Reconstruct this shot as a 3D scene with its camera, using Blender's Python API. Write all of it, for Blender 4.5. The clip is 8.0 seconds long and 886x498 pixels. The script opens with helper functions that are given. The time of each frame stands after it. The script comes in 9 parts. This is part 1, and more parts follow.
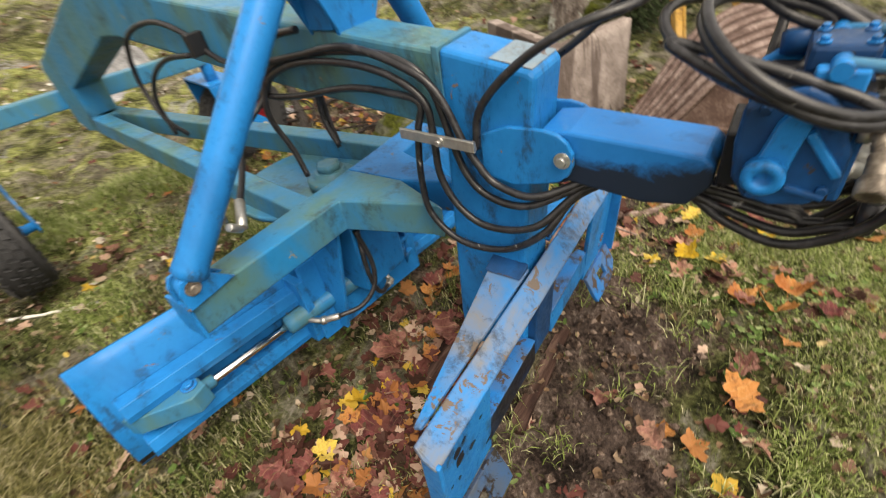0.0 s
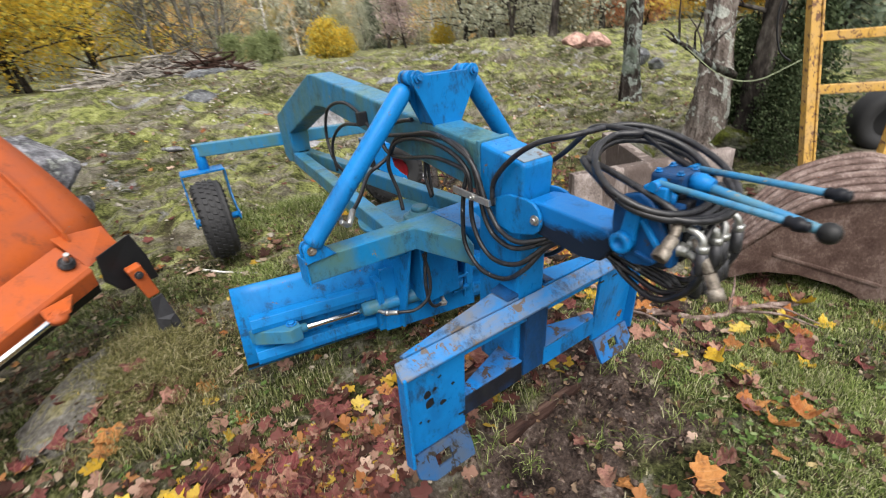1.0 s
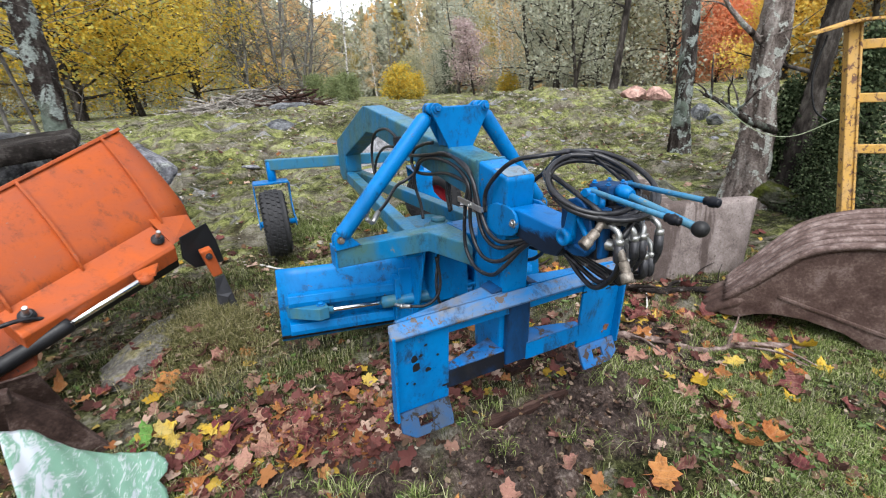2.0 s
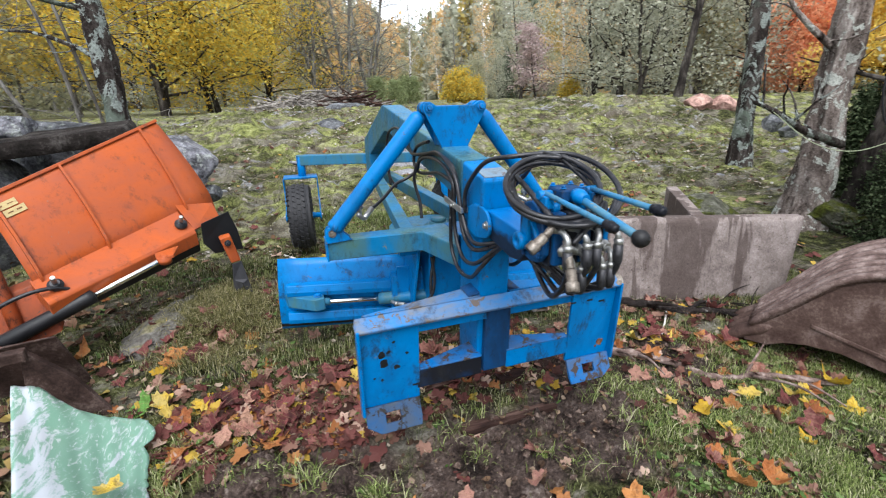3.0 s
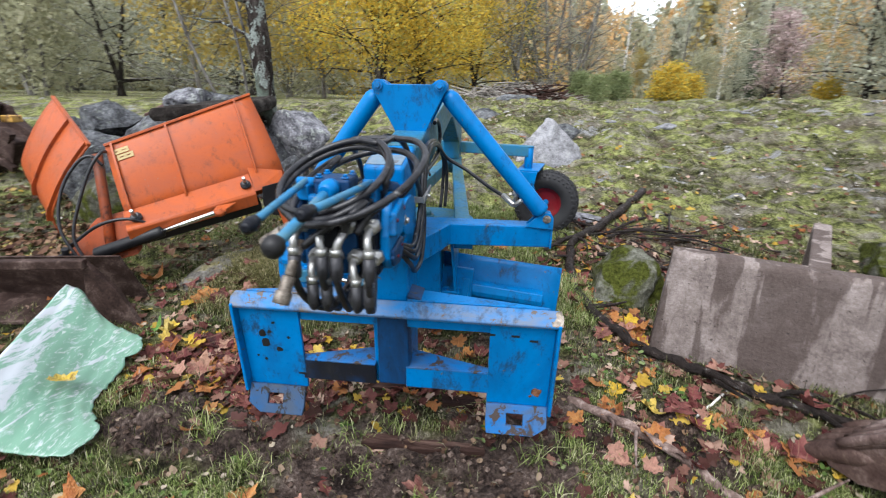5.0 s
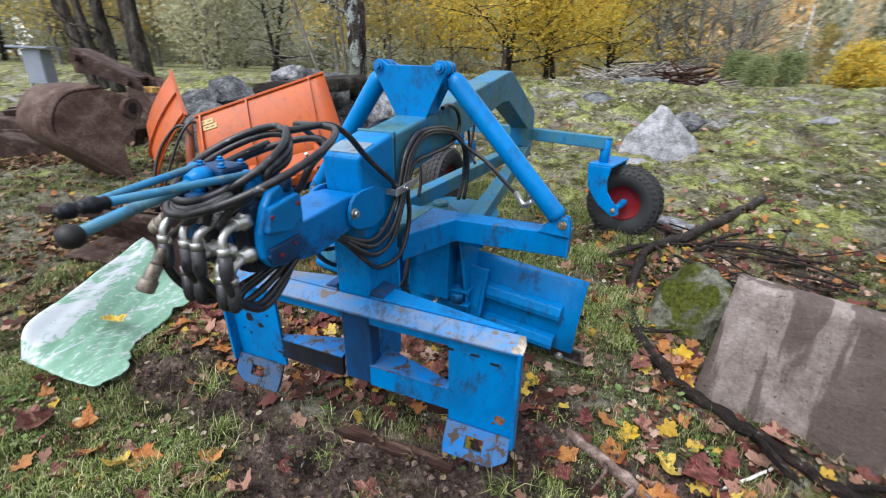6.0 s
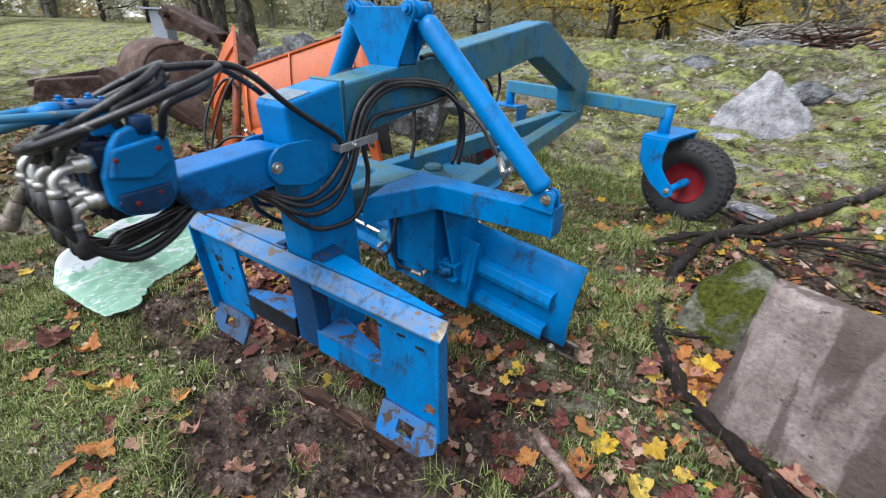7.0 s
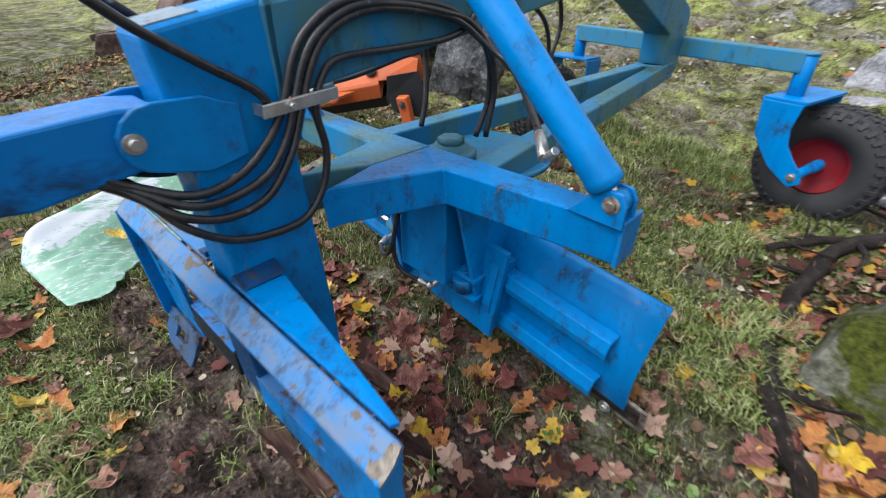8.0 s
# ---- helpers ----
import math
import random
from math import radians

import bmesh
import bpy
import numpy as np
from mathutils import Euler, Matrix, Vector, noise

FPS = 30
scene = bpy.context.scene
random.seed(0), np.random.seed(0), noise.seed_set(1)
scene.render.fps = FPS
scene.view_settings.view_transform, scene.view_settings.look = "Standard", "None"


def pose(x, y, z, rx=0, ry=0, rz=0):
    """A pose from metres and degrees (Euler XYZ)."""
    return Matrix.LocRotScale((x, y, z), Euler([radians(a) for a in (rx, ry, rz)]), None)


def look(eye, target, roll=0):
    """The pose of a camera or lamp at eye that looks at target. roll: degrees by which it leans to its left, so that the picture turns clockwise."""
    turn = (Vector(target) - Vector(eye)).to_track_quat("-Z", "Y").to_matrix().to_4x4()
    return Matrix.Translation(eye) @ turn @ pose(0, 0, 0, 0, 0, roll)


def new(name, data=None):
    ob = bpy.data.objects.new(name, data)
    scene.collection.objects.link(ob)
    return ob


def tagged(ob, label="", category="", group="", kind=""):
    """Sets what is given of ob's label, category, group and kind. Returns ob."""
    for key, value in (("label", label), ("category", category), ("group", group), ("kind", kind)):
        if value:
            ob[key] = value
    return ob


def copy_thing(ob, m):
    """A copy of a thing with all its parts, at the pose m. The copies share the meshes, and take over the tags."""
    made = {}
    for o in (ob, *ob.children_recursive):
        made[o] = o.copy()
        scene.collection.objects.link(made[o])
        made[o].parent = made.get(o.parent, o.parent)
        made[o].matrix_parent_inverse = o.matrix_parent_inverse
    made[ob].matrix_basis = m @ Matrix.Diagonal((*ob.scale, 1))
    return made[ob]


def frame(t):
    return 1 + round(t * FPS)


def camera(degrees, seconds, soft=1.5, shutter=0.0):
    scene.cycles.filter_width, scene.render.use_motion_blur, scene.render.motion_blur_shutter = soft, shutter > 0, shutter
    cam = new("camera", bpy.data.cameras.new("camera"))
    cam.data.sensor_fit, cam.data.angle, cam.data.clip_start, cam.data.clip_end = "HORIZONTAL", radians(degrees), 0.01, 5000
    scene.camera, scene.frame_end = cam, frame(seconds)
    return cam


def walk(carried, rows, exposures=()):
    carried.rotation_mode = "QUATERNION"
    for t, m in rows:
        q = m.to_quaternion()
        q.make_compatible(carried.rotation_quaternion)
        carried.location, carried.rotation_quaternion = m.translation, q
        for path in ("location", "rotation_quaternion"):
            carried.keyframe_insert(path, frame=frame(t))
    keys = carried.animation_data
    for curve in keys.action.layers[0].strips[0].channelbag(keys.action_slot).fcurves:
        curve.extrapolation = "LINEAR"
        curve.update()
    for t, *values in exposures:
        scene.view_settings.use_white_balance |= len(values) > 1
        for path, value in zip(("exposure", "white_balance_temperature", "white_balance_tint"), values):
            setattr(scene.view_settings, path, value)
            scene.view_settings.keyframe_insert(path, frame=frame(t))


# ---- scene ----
# camera and its way
cam = camera(89.5, 8.0, soft=1.1, shutter=0.45)
PATH = [
    (0, (-0.818, -0.333, 1.175), (0.399, 0.684, -0.044), -11.5),
    (0.5, (-0.913, -0.58, 1.227), (0.209, 0.725, 0.209), -7.9),
    (1, (-0.996, -0.914, 1.264), (0.006, 0.594, 0.415), -5.5),
    (1.5, (-0.975, -1.179, 1.236), (-0.067, 0.443, 0.496), -3.9),
    (2, (-1.019, -1.33, 1.223), (-0.175, 0.356, 0.556), -2.7),
    (2.2, (-1.02, -1.367, 1.215), (-0.21, 0.341, 0.561), -2.4),
    (3.3, (-0.602, -1.45, 1.179), (-0.067, 0.368, 0.54), -1.1),
    (3.5, (-0.526, -1.44, 1.166), (-0.056, 0.397, 0.531), -0.8),
    (4, (-0.255, -1.393, 1.131), (0.003, 0.485, 0.491), -0.3),
    (4.5, (0.002, -1.378, 1.136), (0.038, 0.517, 0.497), 0.3),
    (4.7, (0.137, -1.384, 1.125), (0.082, 0.509, 0.483), 0.6),
    (5.8, (0.685, -1.146, 1.144), (0.084, 0.616, 0.412), 1.8),
    (6, (0.757, -1.089, 1.148), (0.065, 0.633, 0.402), 2.0),
    (6.5, (0.958, -0.927, 1.126), (0.083, 0.678, 0.314), 2.3),
    (7, (1.074, -0.752, 1.101), (0.07, 0.735, 0.217), 2.2),
    (7.5, (0.995, -0.481, 1.041), (-0.094, 0.889, 0.074), 1.9),
    (8, (0.869, -0.219, 0.981), (-0.295, 1.037, -0.051), 1.0),
]
LIGHT = [(0, 0.82, 8300, 10), (0.5, 0.77, 7500, 10), (1.0, 0.73, 6900, 10), (1.6, 0.7, 6450, 10), (4.0, 0.68, 6250, 10), (6.0, 0.73, 6250, 10), (8.0, 0.77, 6250, 10)]
walk(cam, [(t, look(eye, target, roll)) for t, eye, target, roll in PATH], LIGHT)

# world, sun and exposure: an overcast autumn day
world = bpy.data.worlds.new("overcast_sky")
scene.world = world
world.use_nodes = True
wn, wl = world.node_tree.nodes, world.node_tree.links
sky = wn.new("ShaderNodeTexSky")
sky.sky_type = 'NISHITA'
sky.sun_disc = False
sky.sun_elevation, sky.sun_rotation = radians(58), radians(200)
sky.air_density, sky.dust_density, sky.ozone_density = 1.0, 1.0, 1.0
grey = wn.new("ShaderNodeHueSaturation")
grey.inputs["Saturation"].default_value = 0.2
wl.new(sky.outputs[0], grey.inputs["Color"])
wl.new(grey.outputs[0], wn["Background"].inputs["Color"])
wn["Background"].inputs["Strength"].default_value = 0.245
sun_data = bpy.data.lights.new("sun", 'SUN')
sun_data.energy, sun_data.angle, sun_data.color = 2.45, radians(40), (1.0, 0.985, 0.97)
sun = new("sun", sun_data)
sun.matrix_world = look((-1.5, -4.0, 6.9), (0, 0, 0))

# ---- building helpers ----
V = Vector


def catmull(pts, n=6, closed=False):
    pts = [V(p) for p in pts]
    out, m = [], len(pts)
    for i in range(m if closed else m - 1):
        p0 = pts[(i - 1) % m] if closed or i > 0 else pts[0] * 2 - pts[1]
        p1, p2 = pts[i], pts[(i + 1) % m]
        p3 = pts[(i + 2) % m] if closed or i + 2 < m else p2 * 2 - p1
        for k in range(n):
            t = k / n
            out.append(0.5 * ((2 * p1) + (p2 - p0) * t + (2 * p0 - 5 * p1 + 4 * p2 - p3) * t * t + (3 * p1 - p0 - 3 * p2 + p3) * t ** 3))
    if not closed:
        out.append(pts[-1])
    return out


def sweep(bm, pts, radii, sides=10, closed=False, caps=True):
    """A round tube along a line of points."""
    m = len(pts)
    if not hasattr(radii, "__len__"):
        radii = [radii] * m
    rings, up = [], None
    for i in range(m):
        a = pts[(i - 1) % m] if closed or i > 0 else pts[i]
        b = pts[(i + 1) % m] if closed or i < m - 1 else pts[i]
        d = (b - a)
        d = d.normalized() if d.length > 1e-9 else V((0, 0, 1))
        if up is None:
            up = d.orthogonal().normalized()
        up = (up - d * up.dot(d))
        up = up.normalized() if up.length > 1e-6 else d.orthogonal().normalized()
        side = d.cross(up)
        rings.append([bm.verts.new(pts[i] + (up * math.cos(2 * math.pi * k / sides) + side * math.sin(2 * math.pi * k / sides)) * radii[i]) for k in range(sides)])
    for i in range(m if closed else m - 1):
        r, q = rings[i], rings[(i + 1) % m]
        for k in range(sides):
            f = bm.faces.new((r[k], r[(k + 1) % sides], q[(k + 1) % sides], q[k]))
            f.smooth = True
    if caps and not closed:
        bm.faces.new(rings[0][::-1])
        bm.faces.new(rings[-1])
    return bm


def bevelled(bm, width=0.004, segments=2):
    bmesh.ops.recalc_face_normals(bm, faces=bm.faces)
    if width > 0:
        edges = [e for e in bm.edges if len(e.link_faces) == 2 and e.calc_face_angle(0) > 0.5]
        bmesh.ops.bevel(bm, geom=edges, offset=width, segments=segments, profile=0.5, affect='EDGES', clamp_overlap=True)
    return bm


def box(lo, hi, bevel=0.004):
    bm = bmesh.new()
    c = [bm.verts.new((x, y, z)) for x in (lo[0], hi[0]) for y in (lo[1], hi[1]) for z in (lo[2], hi[2])]
    for f in ((0, 1, 3, 2), (4, 6, 7, 5), (0, 4, 5, 1), (2, 3, 7, 6), (0, 2, 6, 4), (1, 5, 7, 3)):
        bm.faces.new([c[i] for i in f])
    return bevelled(bm, bevel)


def beam(p, q, w, h, up=(0, 0, 1), bevel=0.006):
    """A square bar from p to q; p and q lie on its axis, h is measured along up."""
    p, q, up = V(p), V(q), V(up)
    d = (q - p).normalized()
    side = d.cross(up).normalized()
    up = side.cross(d)
    bm = bmesh.new()
    a = [bm.verts.new(p + side * sx * w / 2 + up * sz * h / 2) for sx, sz in ((-1, -1), (1, -1), (1, 1), (-1, 1))]
    b = [bm.verts.new(q + side * sx * w / 2 + up * sz * h / 2) for sx, sz in ((-1, -1), (1, -1), (1, 1), (-1, 1))]
    bm.faces.new(a[::-1])
    bm.faces.new(b)
    for i in range(4):
        bm.faces.new((a[i], a[(i + 1) % 4], b[(i + 1) % 4], b[i]))
    return bevelled(bm, bevel)


def slab(points, depth, bevel=0.004, segments=2):
    """A flat plate: an outline of points in space, thickened by the vector depth."""
    bm = bmesh.new()
    a = [bm.verts.new(V(p)) for p in points]
    b = [bm.verts.new(V(p) + V(depth)) for p in points]
    bm.faces.new(a[::-1])
    bm.faces.new(b)
    n = len(a)
    for i in range(n):
        bm.faces.new((a[i], a[(i + 1) % n], b[(i + 1) % n], b[i]))
    return bevelled(bm, bevel, segments)


def rod(p, q, r, sides=20, bevel=0.002):
    bm = bmesh.new()
    p, q = V(p), V(q)
    d = (q - p).normalized()
    bv = min(bevel, r * 0.4)
    sweep(bm, [p, p + d * bv, q - d * bv, q], [r - bv, r, r, r - bv], sides)
    return bm


def lathe(p, d, profile, sides=24):
    """Turned shape round the axis p + s*d: profile of (s, radius)."""
    bm = bmesh.new()
    d = V(d).normalized()
    pts = [V(p) + d * s for s, r in profile]
    up = d.orthogonal().normalized()
    side = d.cross(up)
    rings = [[bm.verts.new(c + (up * math.cos(2 * math.pi * k / sides) + side * math.sin(2 * math.pi * k / sides)) * max(r, 0.0004)) for k in range(sides)] for c, (s, r) in zip(pts, profile)]
    for r, q in zip(rings, rings[1:]):
        for k in range(sides):
            bm.faces.new((r[k], r[(k + 1) % sides], q[(k + 1) % sides], q[k])).smooth = True
    bm.faces.new(rings[0][::-1])
    bm.faces.new(rings[-1])
    bmesh.ops.recalc_face_normals(bm, faces=bm.faces)
    return bm


def joined(*bms):
    out = bms[0]
    for b in bms[1:]:
        me = bpy.data.meshes.new("tmp")
        b.to_mesh(me)
        out.from_mesh(me)
        bpy.data.meshes.remove(me)
        b.free()
    return out


def bolt(p, d, r=0.012, h=0.01):
    """A hexagon head on a washer."""
    return joined(lathe(p, d, [(0, r * 1.5), (0.003, r * 1.5)], 16), lathe(V(p) + V(d).normalized() * 0.003, d, [(0, r), (h * 0.8, r), (h, r * 0.85)], 6))


def put_mesh(name, bm, material):
    me = bpy.data.meshes.new(name)
    bm.to_mesh(me)
    bm.free()
    me.materials.append(material)
    return me


def part(name, bm, material, parent, label=""):
    ob = new(name, put_mesh(name, bm, material))
    ob.parent = parent
    if parent.type == 'EMPTY' or parent.parent is None:
        ob.matrix_parent_inverse = parent.matrix_basis.inverted()
    if label:
        tagged(ob, label)
    return ob


def thing(name, at, label, category, group="", kind=""):
    ob = new(name)
    ob.empty_display_size = 0.1
    ob.matrix_basis = Matrix.Translation(at)
    return tagged(ob, label, category, group, kind)


def single(name, bm, material, label, category, group="", kind=""):
    return tagged(new(name, put_mesh(name, bm, material)), label, category, group, kind)


def raw(name, verts, faces, material, smooth=False):
    me = bpy.data.meshes.new(name)
    me.from_pydata([tuple(v) for v in verts], [], faces)
    if smooth:
        me.polygons.foreach_set("use_smooth", [True] * len(me.polygons))
    me.materials.append(material)
    return me


# ---- materials ----
def node_mat(name):
    m = bpy.data.materials.new(name)
    m.use_nodes = True
    return m, m.node_tree.nodes, m.node_tree.links, m.node_tree.nodes["Principled BSDF"]


def noise_tex(n, l, vec, scale, detail=6, rough=0.6, dist=0.0):
    t = n.new("ShaderNodeTexNoise")
    t.inputs["Scale"].default_value, t.inputs["Detail"].default_value = scale, detail
    t.inputs["Roughness"].default_value, t.inputs["Distortion"].default_value = rough, dist
    l.new(vec, t.inputs["Vector"])
    return t.outputs[0]


def ramp(n, l, fac, stops):
    r = n.new("ShaderNodeValToRGB")
    while len(r.color_ramp.elements) < len(stops):
        r.color_ramp.elements.new(0.5)
    for e, (p, c) in zip(r.color_ramp.elements, stops):
        e.position = p
        e.color = (*c, 1) if hasattr(c, "__len__") else (c, c, c, 1)
    l.new(fac, r.inputs[0])
    return r.outputs[0]


def contrast(n, l, fac, lo=0.36, hi=0.64):
    r = n.new("ShaderNodeMapRange")
    r.inputs[1].default_value, r.inputs[2].default_value = lo, hi
    l.new(fac, r.inputs[0])
    return r.outputs[0]


def mixc(n, l, fac, a, b, kind='MIX'):
    m = n.new("ShaderNodeMix")
    m.data_type, m.blend_type = 'RGBA', kind
    for s, v in ((m.inputs[0], fac), (m.inputs[6], a), (m.inputs[7], b)):
        if hasattr(v, "is_linked"):
            l.new(v, s)
        elif hasattr(v, "__len__"):
            s.default_value = (*v, 1)
        else:
            s.default_value = v
    return m.outputs[2]


def bump(n, l, bsdf, height, strength=0.3, distance=0.01):
    b = n.new("ShaderNodeBump")
    b.inputs["Strength"].default_value, b.inputs["Distance"].default_value = strength, distance
    l.new(height, b.inputs["Height"])
    l.new(b.outputs[0], bsdf.inputs["Normal"])


def coords(n, kind="Object"):
    return n.new("ShaderNodeTexCoord").outputs[kind]


def scaled(n, l, vec, s):
    m = n.new("ShaderNodeMapping")
    m.inputs["Scale"].default_value = s
    l.new(vec, m.inputs["Vector"])
    return m.outputs[0]


def paint_mat(name, base, tint, tint_amount, wear, wear_amount, rough=0.42, grime=(0.03, 0.03, 0.028), grime_amount=0.35, streak=2.0):
    """Weathered paint: large patches of a second tint, worn spots, and grime."""
    m, n, l, p = node_mat(name)
    c = coords(n)
    big = ramp(n, l, noise_tex(n, l, scaled(n, l, c, (1, 1, 1 / streak)), 6, 5, 0.65, 0.4), [(0.62 - 0.35 * tint_amount, 0.0), (0.72, 1.0)])
    fine = noise_tex(n, l, c, 60, 5, 0.7)
    shade = mixc(n, l, fine, tuple(0.86 * v for v in base), tuple(min(1, 1.12 * v) for v in base))
    fac = n.new("ShaderNodeMath")
    fac.operation = 'MULTIPLY'
    fac.inputs[1].default_value = min(1.0, 0.25 + tint_amount)
    l.new(big, fac.inputs[0])
    col = mixc(n, l, fac.outputs[0], shade, tint)
    dirt = ramp(n, l, noise_tex(n, l, scaled(n, l, c, (1, 1, 0.55)), 11, 9, 0.78, 0.2), [(0.53, 0.0), (0.64, grime_amount)])
    col = mixc(n, l, dirt, col, grime)
    worn = ramp(n, l, noise_tex(n, l, c, 22, 7, 0.68, 0.6), [(0.72 - 0.14 * wear_amount, 0.0), (0.735 - 0.14 * wear_amount, 1.0)])
    col = mixc(n, l, worn, col, wear)
    # chipped edges
    bev = n.new("ShaderNodeBevel")
    bev.samples = 4
    bev.inputs["Radius"].default_value = 0.005
    geo = n.new("ShaderNodeNewGeometry")
    dot = n.new("ShaderNodeVectorMath")
    dot.operation = 'DOT_PRODUCT'
    l.new(bev.outputs[0], dot.inputs[0])
    l.new(geo.outputs["Normal"], dot.inputs[1])
    edge = ramp(n, l, dot.outputs["Value"], [(0.82, 1.0), (0.95, 0.0)])
    chips = ramp(n, l, noise_tex(n, l, c, 35, 5, 0.7), [(0.52, 0.0), (0.58, 0.85)])
    both = n.new("ShaderNodeMath")
    both.operation = 'MULTIPLY'
    l.new(edge, both.inputs[0])
    l.new(chips, both.inputs[1])
    col = mixc(n, l, both.outputs[0], col, wear)
    l.new(col, p.inputs["Base Color"])
    l.new(ramp(n, l, fine, [(0.3, max(0.05, rough - 0.12)), (0.7, min(1, rough + 0.15))]), p.inputs["Roughness"])
    p.inputs["Specular IOR Level"].default_value = 0.2
    mixh = mixc(n, l, 0.5, fine, worn)
    bump(n, l, p, mixh, 0.12, 0.004)
    return m


def rough_mat(name, stops, scale=8, rough=0.85, bump_scale=40, bump_strength=0.5, bump_distance=0.01, metal=0.0, stretch=(1, 1, 1), dist=0.3, spots=None, wet=0.0, sheen=0.08):
    """A rough mineral or organic surface from a ramp of colours over layered noise."""
    m, n, l, p = node_mat(name)
    c = scaled(n, l, coords(n), stretch)
    a = noise_tex(n, l, c, scale, 8, 0.65, dist)
    f = noise_tex(n, l, c, bump_scale, 8, 0.7)
    col = ramp(n, l, contrast(n, l, mixc(n, l, 0.4, a, f), 0.35, 0.65), stops)
    if spots:
        scale_s, threshold, colour = spots
        s = ramp(n, l, noise_tex(n, l, c, scale_s, 6, 0.6, 0.5), [(threshold, 0.0), (threshold + 0.09, 1.0)])
        col = mixc(n, l, s, col, mixc(n, l, contrast(n, l, f), tuple(0.35 * v for v in colour), tuple(1.4 * v for v in colour)))
    l.new(col, p.inputs["Base Color"])
    p.inputs["Metallic"].default_value = metal
    p.inputs["Specular IOR Level"].default_value = sheen
    l.new(ramp(n, l, f, [(0.3, max(0.08, rough - 0.15 - wet)), (0.7, min(1, rough + 0.1))]), p.inputs["Roughness"])
    bump(n, l, p, mixc(n, l, 0.6, a, f), bump_strength, bump_distance)
    return m


def bark_mat(name, dark, mid_, pale, lichen, cover, furrow=10.0, moss=None):
    """Bark: dark upright furrows between paler plates, with crusts of lichen of sharp outline."""
    m, n, l, p = node_mat(name)
    c = coords(n)
    plates = noise_tex(n, l, scaled(n, l, c, (1, 1, 0.22)), furrow, 6, 0.62, 1.2)
    fine = noise_tex(n, l, c, 55, 8, 0.72)
    col = ramp(n, l, contrast(n, l, mixc(n, l, 0.35, plates, fine), 0.37, 0.63), [(0.0, dark), (0.45, mid_), (1.0, pale)])
    a = mixc(n, l, 0.22, noise_tex(n, l, scaled(n, l, c, (1, 1, 0.7)), 7, 5, 0.6, 0.9), fine)
    crust = ramp(n, l, a, [(cover, 0.0), (cover + 0.025, 1.0)])
    tone = mixc(n, l, contrast(n, l, fine, 0.36, 0.62), tuple(0.35 * v for v in lichen), lichen)
    col = mixc(n, l, crust, col, tone)
    if moss:
        green = ramp(n, l, noise_tex(n, l, c, 2.3, 6, 0.65, 0.5), [(0.52, 0.0), (0.6, 0.85)])
        col = mixc(n, l, green, col, mixc(n, l, fine, tuple(0.3 * v for v in moss), moss))
    l.new(col, p.inputs["Base Color"])
    p.inputs["Roughness"].default_value = 0.95
    p.inputs["Specular IOR Level"].default_value = 0.05
    bump(n, l, p, mixc(n, l, 0.35, plates, fine), 1.0, 0.06)
    return m


def leafy_mat(name, stops, rough=0.6, kind="island", thin=0.3, mottle=0.45):
    """Leaves: colour varies from piece to piece; thin, so that some light comes through."""
    m, n, l, p = node_mat(name)
    if kind == "island":
        r = n.new("ShaderNodeNewGeometry").outputs["Random Per Island"]
    else:
        r = n.new("ShaderNodeObjectInfo").outputs["Random"]
    col = ramp(n, l, r, stops)
    col = mixc(n, l, noise_tex(n, l, coords(n), 45, 4, 0.6), mixc(n, l, mottle, col, (0.05, 0.03, 0.015)), col)
    l.new(col, p.inputs["Base Color"])
    p.inputs["Roughness"].default_value = rough
    p.inputs["Specular IOR Level"].default_value = 0.1
    t = n.new("ShaderNodeBsdfTranslucent")
    l.new(col, t.inputs["Color"])
    mx = n.new("ShaderNodeMixShader")
    mx.inputs[0].default_value = thin
    out = n["Material Output"]
    l.new(p.outputs[0], mx.inputs[1])
    l.new(t.outputs[0], mx.inputs[2])
    l.new(mx.outputs[0], out.inputs["Surface"])
    return m


def plain_mat(name, base, rough=0.5, metal=0.0, vary=0.25, scale=30, coat=0.0):
    m, n, l, p = node_mat(name)
    f = noise_tex(n, l, coords(n), scale, 6, 0.65)
    l.new(mixc(n, l, f, tuple(v * (1 - vary) for v in base), tuple(min(1, v * (1 + vary)) for v in base)), p.inputs["Base Color"])
    l.new(ramp(n, l, f, [(0.3, max(0.05, rough - 0.1)), (0.7, min(1, rough + 0.12))]), p.inputs["Roughness"])
    p.inputs["Metallic"].default_value = metal
    p.inputs["Specular IOR Level"].default_value = 0.5 if metal else 0.35
    bump(n, l, p, f, 0.15, 0.002)
    return m


BLUE = paint_mat("blue_paint", (0.0, 0.148, 0.42), (0.003, 0.075, 0.22), 0.42, (0.12, 0.095, 0.08), 0.45, 0.36, (0.016, 0.02, 0.024), 0.75)
BLUE_GREEN = paint_mat("blue_paint_with_algae", (0.003, 0.145, 0.34), (0.065, 0.13, 0.09), 0.95, (0.15, 0.15, 0.11), 0.4, 0.42, (0.02, 0.03, 0.025), 0.65)
BLUE_WORN = paint_mat("blue_paint_scraped", (0.001, 0.12, 0.37), (0.07, 0.085, 0.11), 0.65, (0.05, 0.036, 0.03), 1.1, 0.45, (0.025, 0.022, 0.02), 0.85, streak=0.5)
BLUE_LIP = paint_mat("blue_paint_chipped_lip", (0.0, 0.155, 0.43), (0.15, 0.14, 0.125), 0.8, (0.1, 0.08, 0.068), 0.9, 0.42, (0.02, 0.02, 0.02), 0.7, streak=0.4)
